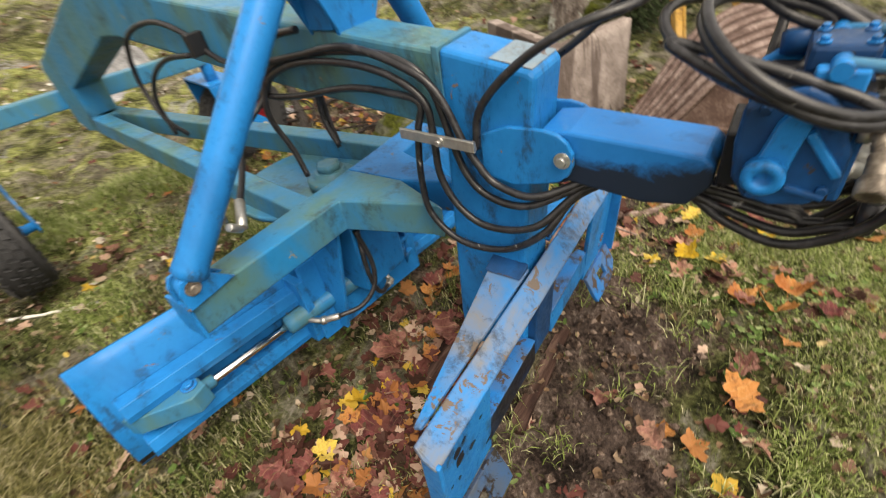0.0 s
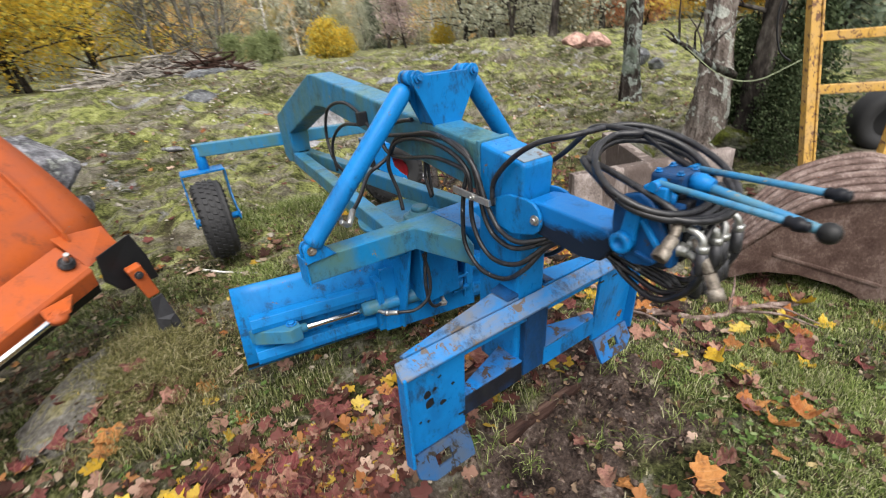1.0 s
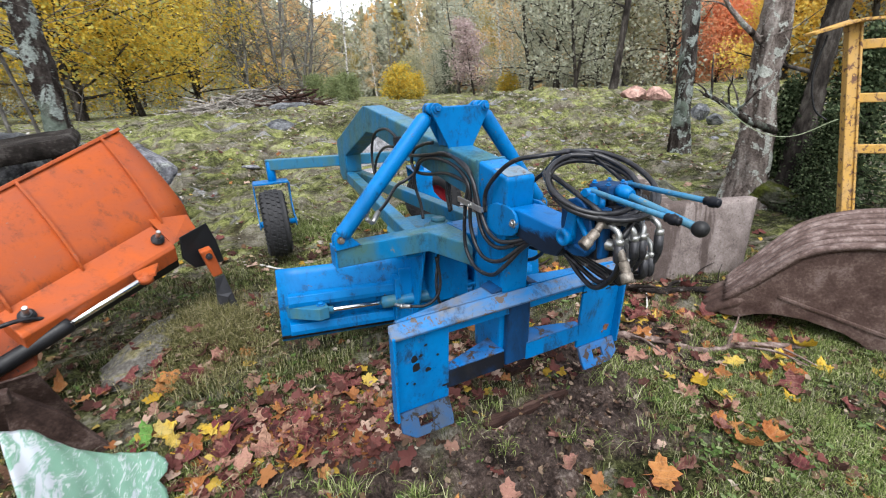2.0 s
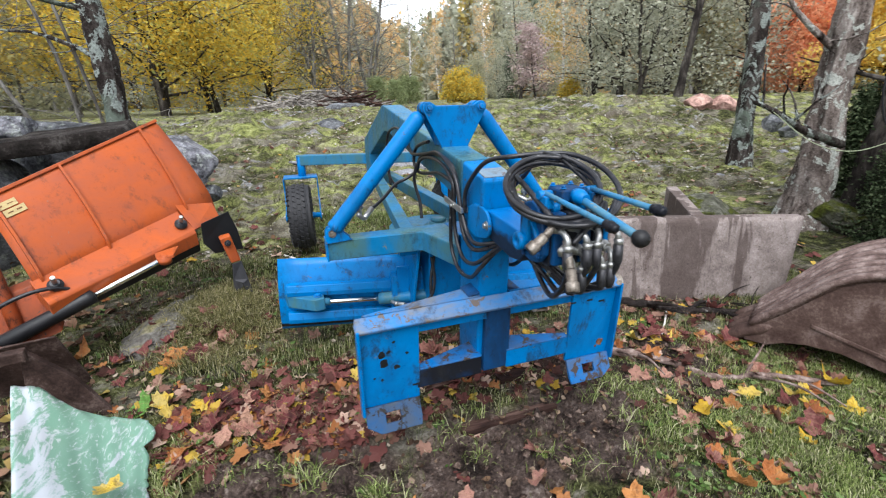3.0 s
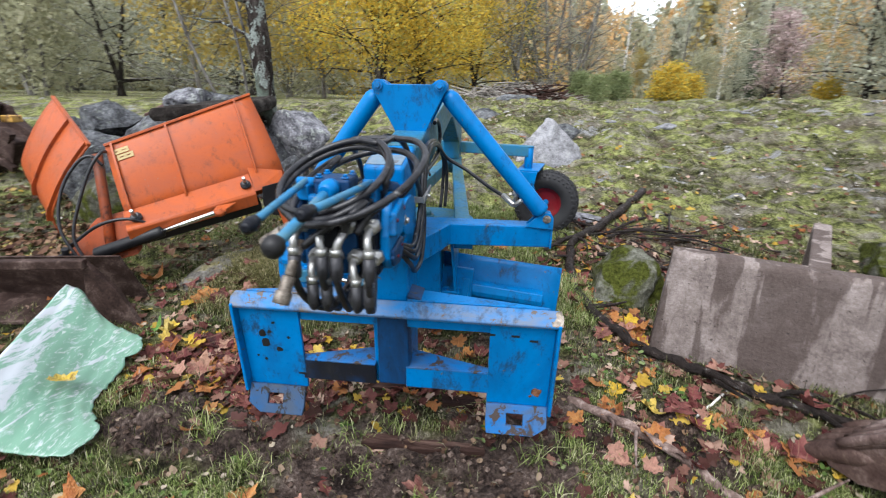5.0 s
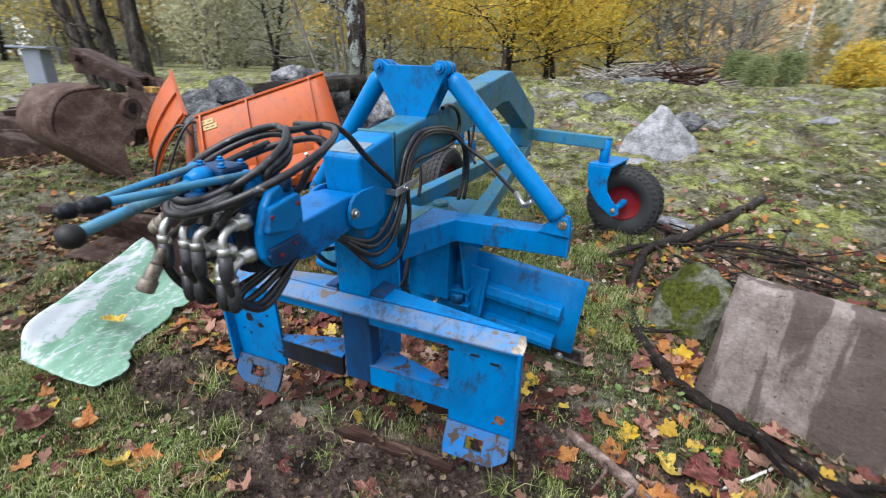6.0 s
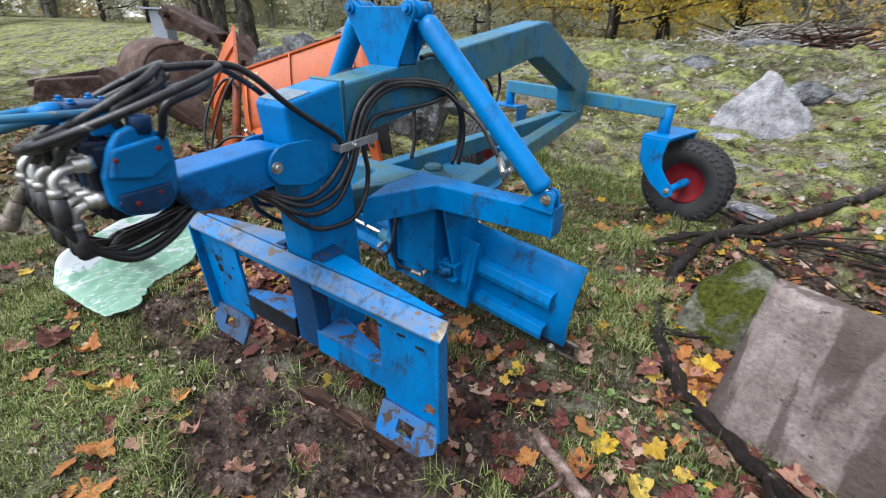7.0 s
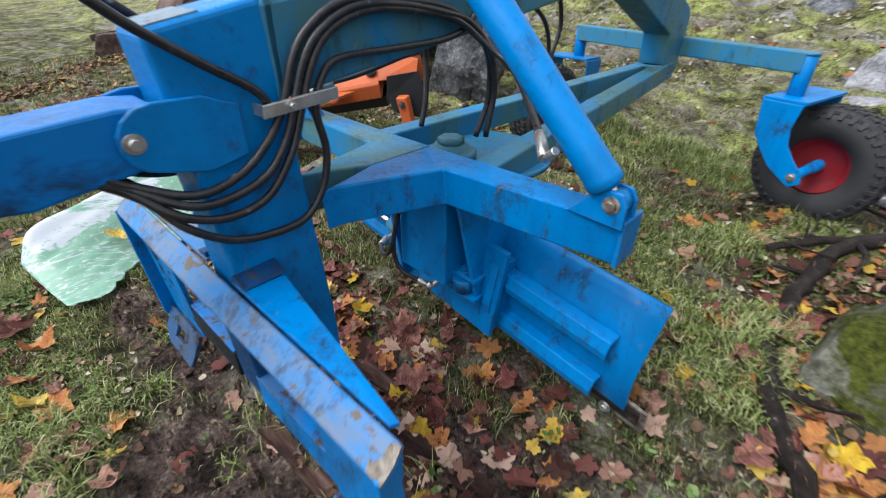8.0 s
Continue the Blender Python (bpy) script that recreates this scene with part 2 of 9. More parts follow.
# dark blue for grimy parts, and for painted shade on the right upper bar
BLUE_DIRT_SHADE = paint_mat("dirty_and_shaded_blue_paint", (0.003, 0.06, 0.19), (0.009, 0.01, 0.013), 0.9, (0.05, 0.04, 0.035), 0.6, 0.45, (0.012, 0.011, 0.012), 0.95)
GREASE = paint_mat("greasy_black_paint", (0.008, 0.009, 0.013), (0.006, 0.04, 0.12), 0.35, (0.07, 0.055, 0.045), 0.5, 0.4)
OLDSTEEL = rough_mat("dull_coupler_steel", [(0.1, (0.06, 0.05, 0.042)), (0.5, (0.18, 0.155, 0.13)), (0.95, (0.36, 0.33, 0.29))], 30, 0.5, 90, 0.3, 0.003, metal=0.5)
SLEEVE = plain_mat("dark_grey_sleeve", (0.03, 0.03, 0.034), 0.4, 0.3, 0.5, 70)
BLUE_LEVER = paint_mat("faded_lever_paint", (0.01, 0.16, 0.36), (0.1, 0.19, 0.2), 0.75, (0.2, 0.2, 0.17), 0.7, 0.42, (0.04, 0.05, 0.05), 0.6, streak=0.3)
BLUE_FADED = paint_mat("paint_faded_grey", (0.09, 0.2, 0.31), (0.2, 0.22, 0.23), 0.8, (0.09, 0.06, 0.05), 0.7, 0.45, (0.05, 0.05, 0.05), 0.5, streak=0.5)
CHROME = plain_mat("chrome_rod", (0.75, 0.75, 0.74), 0.16, 1.0, 0.1)
STEEL = plain_mat("zinc_steel", (0.4, 0.4, 0.39), 0.38, 0.85, 0.5, 60)
RUST = rough_mat("rust", [(0.3, (0.06, 0.03, 0.02)), (0.55, (0.14, 0.06, 0.03)), (0.75, (0.2, 0.1, 0.06))], 20, 0.8, 90, 0.4, 0.004)
RUBBER = plain_mat("black_rubber", (0.009, 0.009, 0.01), 0.55, 0.0, 0.4, 80)
TYRE = plain_mat("dusty_tyre_rubber", (0.022, 0.022, 0.024), 0.7, 0.0, 0.5, 35)
HOSE = rough_mat("rubber_hose", [(0.1, (0.008, 0.008, 0.0095)), (0.6, (0.015, 0.015, 0.018)), (0.95, (0.036, 0.036, 0.042))], 30, 0.38, 70, 0.2, 0.002, spots=(34, 0.66, (0.3, 0.3, 0.3)), sheen=0.4)
RED = paint_mat("red_rim_paint", (0.18, 0.01, 0.016), (0.1, 0.018, 0.018), 0.5, (0.1, 0.06, 0.05), 0.4, 0.45)
ORANGE = paint_mat("orange_paint", (0.39, 0.08, 0.017), (0.3, 0.075, 0.034), 0.75, (0.19, 0.12, 0.1), 0.22, 0.36, (0.07, 0.034, 0.025), 0.55, streak=0.6)
ORANGE_DIRTY = paint_mat("dirty_orange_paint", (0.3, 0.055, 0.012), (0.1, 0.035, 0.02), 0.9, (0.06, 0.04, 0.03), 0.8, 0.5, (0.014, 0.01, 0.009), 0.95)
BLUE_BARE = paint_mat("paint_worn_to_steel", (0.008, 0.065, 0.18), (0.05, 0.06, 0.075), 0.85, (0.02, 0.017, 0.015), 1.0, 0.42, (0.016, 0.014, 0.013), 0.9, streak=0.6)
BLACK = plain_mat("black_steel", (0.009, 0.009, 0.0105), 0.45, 0.0, 0.4)
YELLOW = paint_mat("yellow_paint_peeling", (0.55, 0.31, 0.05), (0.44, 0.28, 0.12), 0.9, (0.14, 0.075, 0.05), 1.1, 0.6, (0.07, 0.04, 0.03), 0.9, streak=1.5)


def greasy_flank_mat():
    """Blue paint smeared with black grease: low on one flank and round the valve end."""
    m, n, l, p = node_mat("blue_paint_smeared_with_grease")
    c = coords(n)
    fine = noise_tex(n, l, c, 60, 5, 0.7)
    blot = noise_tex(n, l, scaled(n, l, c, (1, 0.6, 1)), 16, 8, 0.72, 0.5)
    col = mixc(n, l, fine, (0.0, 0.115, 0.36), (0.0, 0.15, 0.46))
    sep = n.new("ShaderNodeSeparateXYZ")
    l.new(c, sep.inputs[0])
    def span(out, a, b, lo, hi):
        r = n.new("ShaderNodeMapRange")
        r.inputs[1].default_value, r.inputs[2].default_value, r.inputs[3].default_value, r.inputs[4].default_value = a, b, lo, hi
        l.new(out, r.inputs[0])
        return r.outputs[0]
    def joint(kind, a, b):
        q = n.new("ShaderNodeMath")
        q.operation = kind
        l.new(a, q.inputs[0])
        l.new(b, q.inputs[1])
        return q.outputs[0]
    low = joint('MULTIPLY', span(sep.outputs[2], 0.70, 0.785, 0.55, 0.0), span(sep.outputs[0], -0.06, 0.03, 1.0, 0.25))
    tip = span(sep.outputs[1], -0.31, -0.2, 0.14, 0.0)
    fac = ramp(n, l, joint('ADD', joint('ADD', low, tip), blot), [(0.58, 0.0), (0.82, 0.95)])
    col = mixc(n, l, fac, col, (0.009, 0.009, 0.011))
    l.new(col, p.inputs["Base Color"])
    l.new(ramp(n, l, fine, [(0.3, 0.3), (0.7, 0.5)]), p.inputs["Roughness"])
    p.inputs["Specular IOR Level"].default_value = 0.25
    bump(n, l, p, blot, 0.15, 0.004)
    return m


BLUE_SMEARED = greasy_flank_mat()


def concrete_mat():
    m, n, l, p = node_mat("concrete_with_damp_runs")
    c = coords(n)
    base = noise_tex(n, l, c, 9, 8, 0.65, 0.3)
    fine = noise_tex(n, l, c, 70, 8, 0.7)
    col = ramp(n, l, contrast(n, l, mixc(n, l, 0.45, base, fine), 0.36, 0.64), [(0.0, (0.11, 0.088, 0.08)), (0.5, (0.2, 0.165, 0.152)), (1.0, (0.31, 0.268, 0.252))])
    runs = noise_tex(n, l, scaled(n, l, c, (1, 1, 0.12)), 5.0, 4, 0.6, 0.3)
    ragged = mixc(n, l, 0.12, runs, fine)
    damp = ramp(n, l, ragged, [(0.495, 0.0), (0.52, 1.0)])
    col = mixc(n, l, damp, col, mixc(n, l, 0.72, col, (0.05, 0.034, 0.029)))
    pits = ramp(n, l, noise_tex(n, l, c, 44, 4, 0.6), [(0.66, 0.0), (0.69, 0.85)])
    col = mixc(n, l, pits, col, (0.05, 0.04, 0.035))
    l.new(col, p.inputs["Base Color"])
    p.inputs["Roughness"].default_value = 0.85
    p.inputs["Specular IOR Level"].default_value = 0.2
    bump(n, l, p, mixc(n, l, 0.5, mixc(n, l, pits, base, (0.0, 0.0, 0.0)), fine), 1.0, 0.012)
    return m


CONCRETE = concrete_mat()
BUCKET = rough_mat("brown_bucket_steel", [(0.15, (0.045, 0.027, 0.023)), (0.55, (0.085, 0.055, 0.046)), (0.95, (0.17, 0.125, 0.11))], 7, 0.62, 70, 0.35, 0.005)
TROUGH = rough_mat("dark_rusty_steel", [(0.15, (0.022, 0.014, 0.012)), (0.55, (0.05, 0.032, 0.027)), (0.95, (0.13, 0.095, 0.083))], 9, 0.6, 70, 0.4, 0.006)
BUCKET_WORN = rough_mat("worn_bucket_steel", [(0.1, (0.06, 0.038, 0.033)), (0.5, (0.13, 0.09, 0.08)), (0.95, (0.3, 0.235, 0.215))], 9, 0.5, 60, 0.4, 0.005)
SPECKROCK = rough_mat("speckled_grey_stone", [(0.1, (0.045, 0.045, 0.051)), (0.45, (0.165, 0.165, 0.183)), (0.8, (0.33, 0.33, 0.36)), (0.95, (0.51, 0.51, 0.54))], 11, 0.92, 50, 1.0, 0.05, spots=(14, 0.55, (0.42, 0.44, 0.42)))
TURFROCK = rough_mat("rock_with_dry_moss", [(0.1, (0.04, 0.036, 0.03)), (0.5, (0.15, 0.14, 0.125)), (0.95, (0.32, 0.31, 0.29))], 6, 0.95, 45, 1.0, 0.04, spots=(6, 0.5, (0.19, 0.17, 0.08)))
STONE = rough_mat("lichen_stone", [(0.1, (0.0203, 0.0203, 0.023)), (0.45, (0.081, 0.0837, 0.0905)), (0.8, (0.189, 0.196, 0.209)), (0.95, (0.365, 0.378, 0.385))], 6, 0.92, 40, 1.0, 0.05, spots=(16, 0.55, (0.2, 0.215, 0.2)))
GREYROCK = rough_mat("pale_rock", [(0.1, (0.07, 0.07, 0.075)), (0.5, (0.21, 0.21, 0.225)), (0.95, (0.4, 0.4, 0.42))], 7, 0.9, 45, 0.9, 0.03)
PALEROCK = rough_mat("pale_lichen_rock", [(0.1, (0.12, 0.12, 0.125)), (0.5, (0.3, 0.3, 0.32)), (0.95, (0.5, 0.5, 0.52))], 9, 0.92, 55, 1.0, 0.04)
REDROCK = rough_mat("reddish_rock", [(0.3, (0.18, 0.11, 0.095)), (0.55, (0.36, 0.22, 0.18)), (0.75, (0.46, 0.32, 0.27))], 6, 0.9, 40, 0.5, 0.02)
DULLRED = rough_mat("dull_red_stone", [(0.3, (0.05, 0.028, 0.025)), (0.55, (0.11, 0.065, 0.058)), (0.75, (0.18, 0.12, 0.11))], 6, 0.9, 40, 0.6, 0.02)
MOSSROCK = rough_mat("mossy_rock", [(0.1, (0.025, 0.026, 0.018)), (0.5, (0.08, 0.08, 0.06)), (0.95, (0.2, 0.2, 0.17))], 7, 0.95, 45, 0.8, 0.03, spots=(5, 0.47, (0.055, 0.063, 0.012)))
BARK = bark_mat("lichen_bark", (0.008, 0.006, 0.005), (0.035, 0.028, 0.025), (0.12, 0.105, 0.095), (0.34, 0.38, 0.35), 0.515, 9.0, (0.22, 0.27, 0.22))
GREYBARK = rough_mat("grey_bark", [(0.15, (0.05, 0.045, 0.04)), (0.5, (0.15, 0.14, 0.125)), (0.9, (0.28, 0.27, 0.245))], 6, 0.95, 28, 0.8, 0.03, stretch=(1, 1, 0.3))
OLDBARK = bark_mat("old_trunk_bark", (0.014, 0.01, 0.008), (0.15, 0.122, 0.108), (0.38, 0.34, 0.31), (0.5, 0.52, 0.47), 0.53, 7.0)
DARKBARK = rough_mat("dark_bark", [(0.2, (0.012, 0.01, 0.009)), (0.5, (0.035, 0.03, 0.026)), (0.9, (0.11, 0.1, 0.088))], 6, 0.95, 28, 0.8, 0.03, stretch=(1, 1, 0.3))
BIRCH = rough_mat("birch_bark", [(0.34, (0.05, 0.045, 0.04)), (0.45, (0.5, 0.48, 0.45)), (0.7, (0.66, 0.64, 0.6))], 5, 0.8, 25, 0.4, 0.01, stretch=(1, 1, 1.5))
TWIG = rough_mat("wet_dead_wood", [(0.1, (0.006, 0.0045, 0.004)), (0.6, (0.02, 0.014, 0.012)), (0.82, (0.05, 0.038, 0.034)), (0.95, (0.26, 0.26, 0.25))], 16, 0.6, 60, 1.0, 0.03, wet=0.1, sheen=0.22)
STICKWOOD = rough_mat("bare_stick_wood", [(0.1, (0.05, 0.033, 0.028)), (0.5, (0.15, 0.105, 0.09)), (0.9, (0.34, 0.27, 0.24))], 12, 0.8, 50, 0.8, 0.01, stretch=(1, 1, 1))
OLDWOOD = rough_mat("rotten_plank_wood", [(0.2, (0.014, 0.008, 0.007)), (0.55, (0.045, 0.025, 0.02)), (0.9, (0.12, 0.075, 0.06))], 12, 0.8, 50, 0.8, 0.015, stretch=(0.12, 1, 1))

# ---- ground ----
def smooth(a, b, x):
    t = min(1.0, max(0.0, (x - a) / (b - a)))
    return t * t * (3 - 2 * t)


def lie(x, y):
    """The lie of the land: level round the machine, rising to a mossy knoll behind it."""
    z = -0.235 + 0.02 * y if y < 0 else -0.235 + 0.098 * min(y, 4.5) + 0.03 * max(0, min(y, 9) - 4.5)
    right = smooth(-4.0, 0.5, x)
    z += right * (0.62 * smooth(4.5, 8.0, y) * (1 - 0.25 * smooth(9, 14, y)) + 0.06 * smooth(2.5, 7, x))
    z += (1 - right) * (0.42 * smooth(4.0, 9, y) - 0.03 * y * smooth(-4, -9, x) * (1 if y > 0 else 0) * smooth(9, 4, y))
    z += 0.16 * math.exp(-((x - 6.3) / 2.2) ** 2 - ((y - 7.2) / 1.6) ** 2) + 0.12 * math.exp(-((x + 1.6) / 1.6) ** 2 - ((y - 8.0) / 1.5) ** 2)
    z += 0.095 * math.exp(-((x + 1.06) / 0.2) ** 2 - ((y - 0.06) / 0.14) ** 2) + 0.09 * math.exp(-((x + 1.3) / 0.26) ** 2 - ((y - 1.42) / 0.32) ** 2)
    d = math.hypot(x, y)
    z += 0.25 * smooth(25, 90, d)
    return z


def relief(x, y):
    d = math.hypot(x, y)
    moss = smooth(1.4, 3.5, y) * (1 - smooth(16, 30, d))
    z = 0.1 * moss * noise.fractal((x * 1.1, y * 1.1, 2.0), 0.8, 2.0, 6) + 0.055 * moss * abs(noise.noise((x * 4.5, y * 4.5, 7.0)))
    z += moss * (0.085 * noise.noise((x * 2.6, y * 2.6, 12.0)) + 0.035 * noise.noise((x * 8.0, y * 8.0, 4.0)))
    near = 1 - smooth(3, 7, d)
    z += near * (0.018 * noise.fractal((x * 3.0, y * 3.0, 5.0), 1.0, 2.0, 3) + 0.012 * noise.noise((x * 11, y * 11, 1.0)))
    soil = bare(x, y)
    z += soil * (0.042 * noise.fractal((x * 8, y * 8, 3.0), 0.6, 2.1, 5) + 0.045 * max(0.0, noise.noise((x * 12, y * 12, 6.0))) - 0.022)
    return z


def hollow(x, y):
    """Low spots between the hummocks, painted dark as shade; dead leaves replace moss there."""
    h = noise.noise((x * 2.6, y * 2.6, 12.0)) + 0.45 * noise.noise((x * 8.0, y * 8.0, 4.0)) + 0.25 * noise.noise((x * 17.0, y * 17.0, 9.0))
    return 0.7 * smooth(-0.2, -0.55, h) * smooth(1.4, 3.2, y)


def bare(x, y):
    """Where the turf is broken and soil shows."""
    b = math.exp(-((x - 0.05) / 0.8) ** 2 - ((y + 0.16) / 0.33) ** 2) + 1.1 * math.exp(-((x + 0.95) / 0.4) ** 2 - ((y - 0.06) / 0.2) ** 2)
    b += 0.9 * math.exp(-((x - 0.4) / 0.5) ** 2 - ((y - 0.42) / 0.36) ** 2) + 0.6 * math.exp(-((x - 1.3) / 0.5) ** 2 - ((y - 0.2) / 0.4) ** 2) + 0.8 * math.exp(-((x - 1.7) / 0.85) ** 2 - ((y - 2.25) / 0.6) ** 2) + 0.5 * math.exp(-((x - 0.8) / 0.4) ** 2 - ((y - 1.3) / 0.5) ** 2)
    b += 0.45 * noise.noise((x * 3, y * 3, 9.0)) + 0.25 * noise.noise((x * 8, y * 8, 2.0))
    return smooth(0.35, 0.75, b)


def gz(x, y):
    return lie(x, y) + relief(x, y)


def spaced(lo, lo_near, hi_near, hi, near, step, far):
    """Grid lines: close together round the machine, wider on the slope, then out to the horizon."""
    inner = list(np.arange(lo, lo_near, step)) + list(np.arange(lo_near, hi_near, near)) + list(np.arange(hi_near, hi + step / 2, step))
    left, right, s, a, b = [], [], step, lo, hi
    while a > -far or b < far:
        s *= 1.11
        a, b = a - s, b + s
        left.append(a), right.append(b)
    return left[::-1] + inner + right


GX, GY = spaced(-4.2, -1.8, 2.2, 7.4, 0.024, 0.055, 420), spaced(-1.5, -1.1, 1.2, 9.0, 0.024, 0.042, 420)
verts = [(x, y, gz(x, y)) for y in GY for x in GX]
w = len(GX)
faces = [(j * w + i, j * w + i + 1, (j + 1) * w + i + 1, (j + 1) * w + i) for j in range(len(GY) - 1) for i in range(w - 1)]


def ground_mat():
    m, n, l, p = node_mat("turf_moss_and_soil")
    c = coords(n)
    mid, fine = noise_tex(n, l, c, 7, 8, 0.68, 0.5), noise_tex(n, l, c, 60, 8, 0.75)
    mf = contrast(n, l, mixc(n, l, 0.5, mid, fine), 0.34, 0.66)
    green = ramp(n, l, mf, [(0.12, (0.004, 0.0035, 0.002)), (0.4, (0.02, 0.022, 0.008)), (0.66, (0.1, 0.106, 0.038)), (1.0, (0.28, 0.26, 0.16))])
    moss = ramp(n, l, mf, [(0.12, (0.01, 0.01, 0.005)), (0.34, (0.08, 0.089, 0.029)), (0.58, (0.255, 0.275, 0.09)), (0.82, (0.39, 0.4, 0.185)), (1.0, (0.5, 0.49, 0.34))])
    sep = n.new("ShaderNodeSeparateXYZ")
    l.new(c, sep.inputs[0])
    slope = n.new("ShaderNodeMapRange")
    slope.inputs[1].default_value, slope.inputs[2].default_value = 1.2, 2.6
    slope.inputs[3].default_value, slope.inputs[4].default_value = -0.1, 0.0
    l.new(sep.outputs[1], slope.inputs[0])
    patch = n.new("ShaderNodeMath")
    l.new(mixc(n, l, 0.35, noise_tex(n, l, c, 0.9, 6, 0.66, 0.6), noise_tex(n, l, c, 3.3, 6, 0.7, 0.6)), patch.inputs[0])
    l.new(slope.outputs[0], patch.inputs[1])
    col = mixc(n, l, ramp(n, l, patch.outputs[0], [(0.44, 0.0), (0.53, 1.0)]), green, moss)
    duff = ramp(n, l, mf, [(0.0, (0.03, 0.026, 0.02)), (0.5, (0.15, 0.132, 0.104)), (1.0, (0.36, 0.34, 0.3))])
    col = mixc(n, l, ramp(n, l, noise_tex(n, l, scaled(n, l, c, (0.6, 1.3, 1)), 2.6, 8, 0.72, 0.8), [(0.48, 0.0), (0.57, 0.9)]), col, duff)
    stone = ramp(n, l, noise_tex(n, l, scaled(n, l, c, (0.7, 1.4, 1)), 2.0, 7, 0.64, 0.8), [(0.6, 0.0), (0.64, 1.0)])
    pale = ramp(n, l, fine, [(0.38, (0.09, 0.09, 0.09)), (0.6, (0.36, 0.36, 0.36))])
    back = n.new("ShaderNodeMapRange")
    back.inputs[1].default_value, back.inputs[2].default_value = 1.6, 4.0
    l.new(sep.outputs[1], back.inputs[0])
    mul = n.new("ShaderNodeMath")
    mul.operation = 'MULTIPLY'
    l.new(stone, mul.inputs[0])
    l.new(back.outputs[0], mul.inputs[1])
    col = mixc(n, l, mul.outputs[0], col, pale)
    # shade of the hollows mixed into the colour, as dark leaf duff
    low = n.new("ShaderNodeAttribute")
    low.attribute_name = "shade_litter_hollow"
    hollow_duff = ramp(n, l, mf, [(0.0, (0.012, 0.009, 0.007)), (0.5, (0.05, 0.036, 0.026)), (1.0, (0.2, 0.165, 0.125))])
    col = mixc(n, l, low.outputs["Fac"], col, hollow_duff)
    soil = ramp(n, l, mf, [(0.0, (0.005, 0.0035, 0.003)), (0.3, (0.026, 0.018, 0.015)), (0.65, (0.115, 0.083, 0.07)), (1.0, (0.36, 0.3, 0.26))])
    att = n.new("ShaderNodeAttribute")
    att.attribute_name = "bare_soil"
    col = mixc(n, l, att.outputs["Fac"], col, soil)
    l.new(col, p.inputs["Base Color"])
    l.new(ramp(n, l, att.outputs["Fac"], [(0.2, 0.9), (0.9, 0.55)]), p.inputs["Roughness"])
    p.inputs["Specular IOR Level"].default_value = 0.1
    bump(n, l, p, mixc(n, l, 0.6, mid, fine), 1.0, 0.05)
    return m


ground_me = raw("ground", verts, faces, ground_mat(), True)
att = ground_me.attributes.new("bare_soil", 'FLOAT', 'POINT')
att.data.foreach_set("value", [bare(x, y) if abs(x) < 4 and abs(y) < 3 else 0.0 for y in GY for x in GX])
low_me = ground_me.attributes.new("shade_litter_hollow", 'FLOAT', 'POINT')
low_me.data.foreach_set("value", [hollow(x, y) if -5 < x < 8.5 and 1.2 < y < 10.5 else 0.0 for y in GY for x in GX])
ground = tagged(new("ground", ground_me), "uneven mossy turf with bare dark soil and stones", "ground", kind="structure")

# ---- the blue grader attachment ----
grader = thing("grader_attachment", (0, 0.8, -0.15), "blue steel grader attachment with rear wheels, scraped and algae stained", "grader")

# mounting plate for the loader: leaning back by about five degrees
LEAN_BACK = 0.09


def py(z):
    """The front face of the mounting plate at height z."""
    return 0.008 + LEAN_BACK * (0.36 - z)


plate = part("mounting_plate", slab([(-0.566, py(0.41), 0.41), (-0.34, py(0.41), 0.41), (-0.34, py(0.045), 0.045), (-0.566, py(0.045), 0.045)], (0, 0.014, 0), 0.003), BLUE, grader, "blue plate with chipped rusty spots")
part("plate_panel", slab([(0.345, py(0.41), 0.41), (0.566, py(0.41), 0.41), (0.566, py(0.045), 0.045), (0.345, py(0.045), 0.045)], (0, 0.014, 0), 0.003), BLUE, grader)
for sx in (-1, 1):
    x = sx * 0.573
    part("side_flange", slab([(x - 0.006, py(0.41) + 0.012, 0.415), (x - 0.006, py(0.41) - 0.028, 0.41), (x - 0.006, py(0.04) - 0.035, 0.03), (x - 0.006, py(0.04) + 0.012, 0.01)], (0.012, 0, 0), 0.003), BLUE, grader)
    # bent foot with a square latch hole
    a, b = (-0.566, -0.345) if sx < 0 else (0.345, 0.566)
    hx = (a + b) / 2 - 0.005
    y0, z0, y1, z1 = py(0.05), 0.048, py(0) - 0.052, -0.05
    rows = [(0.0, a, b), (0.3, a, b), (0.68, a, b), (1.0, a + (0.045 if sx > 0 else 0.02), b - (0.045 if sx < 0 else 0.02))]
    if sx > 0:
        rows[-1] = (1.0, a + 0.005, b - 0.05)
    else:
        rows[-1] = (1.0, a + 0.05, b - 0.005)
    bm = bmesh.new()
    grid = []
    for f, p, q in rows:
        grid.append([bm.verts.new((x_, y0 + (y1 - y0) * f, z0 + (z1 - z0) * f)) for x_ in (p, hx - 0.03, hx + 0.03, q)])
    for i in range(3):
        for j in range(3):
            if (i, j) != (1, 1):
                bm.faces.new((grid[i][j], grid[i][j + 1], grid[i + 1][j + 1], grid[i + 1][j]))
    bmesh.ops.recalc_face_normals(bm, faces=bm.faces)
    bmesh.ops.solidify(bm, geom=bm.faces[:], thickness=0.014)
    part("latch_foot", bevelled(bm, 0.002, 1), BLUE_BARE if sx < 0 else BLUE_WORN, grader, "scraped bent foot with a square hole")
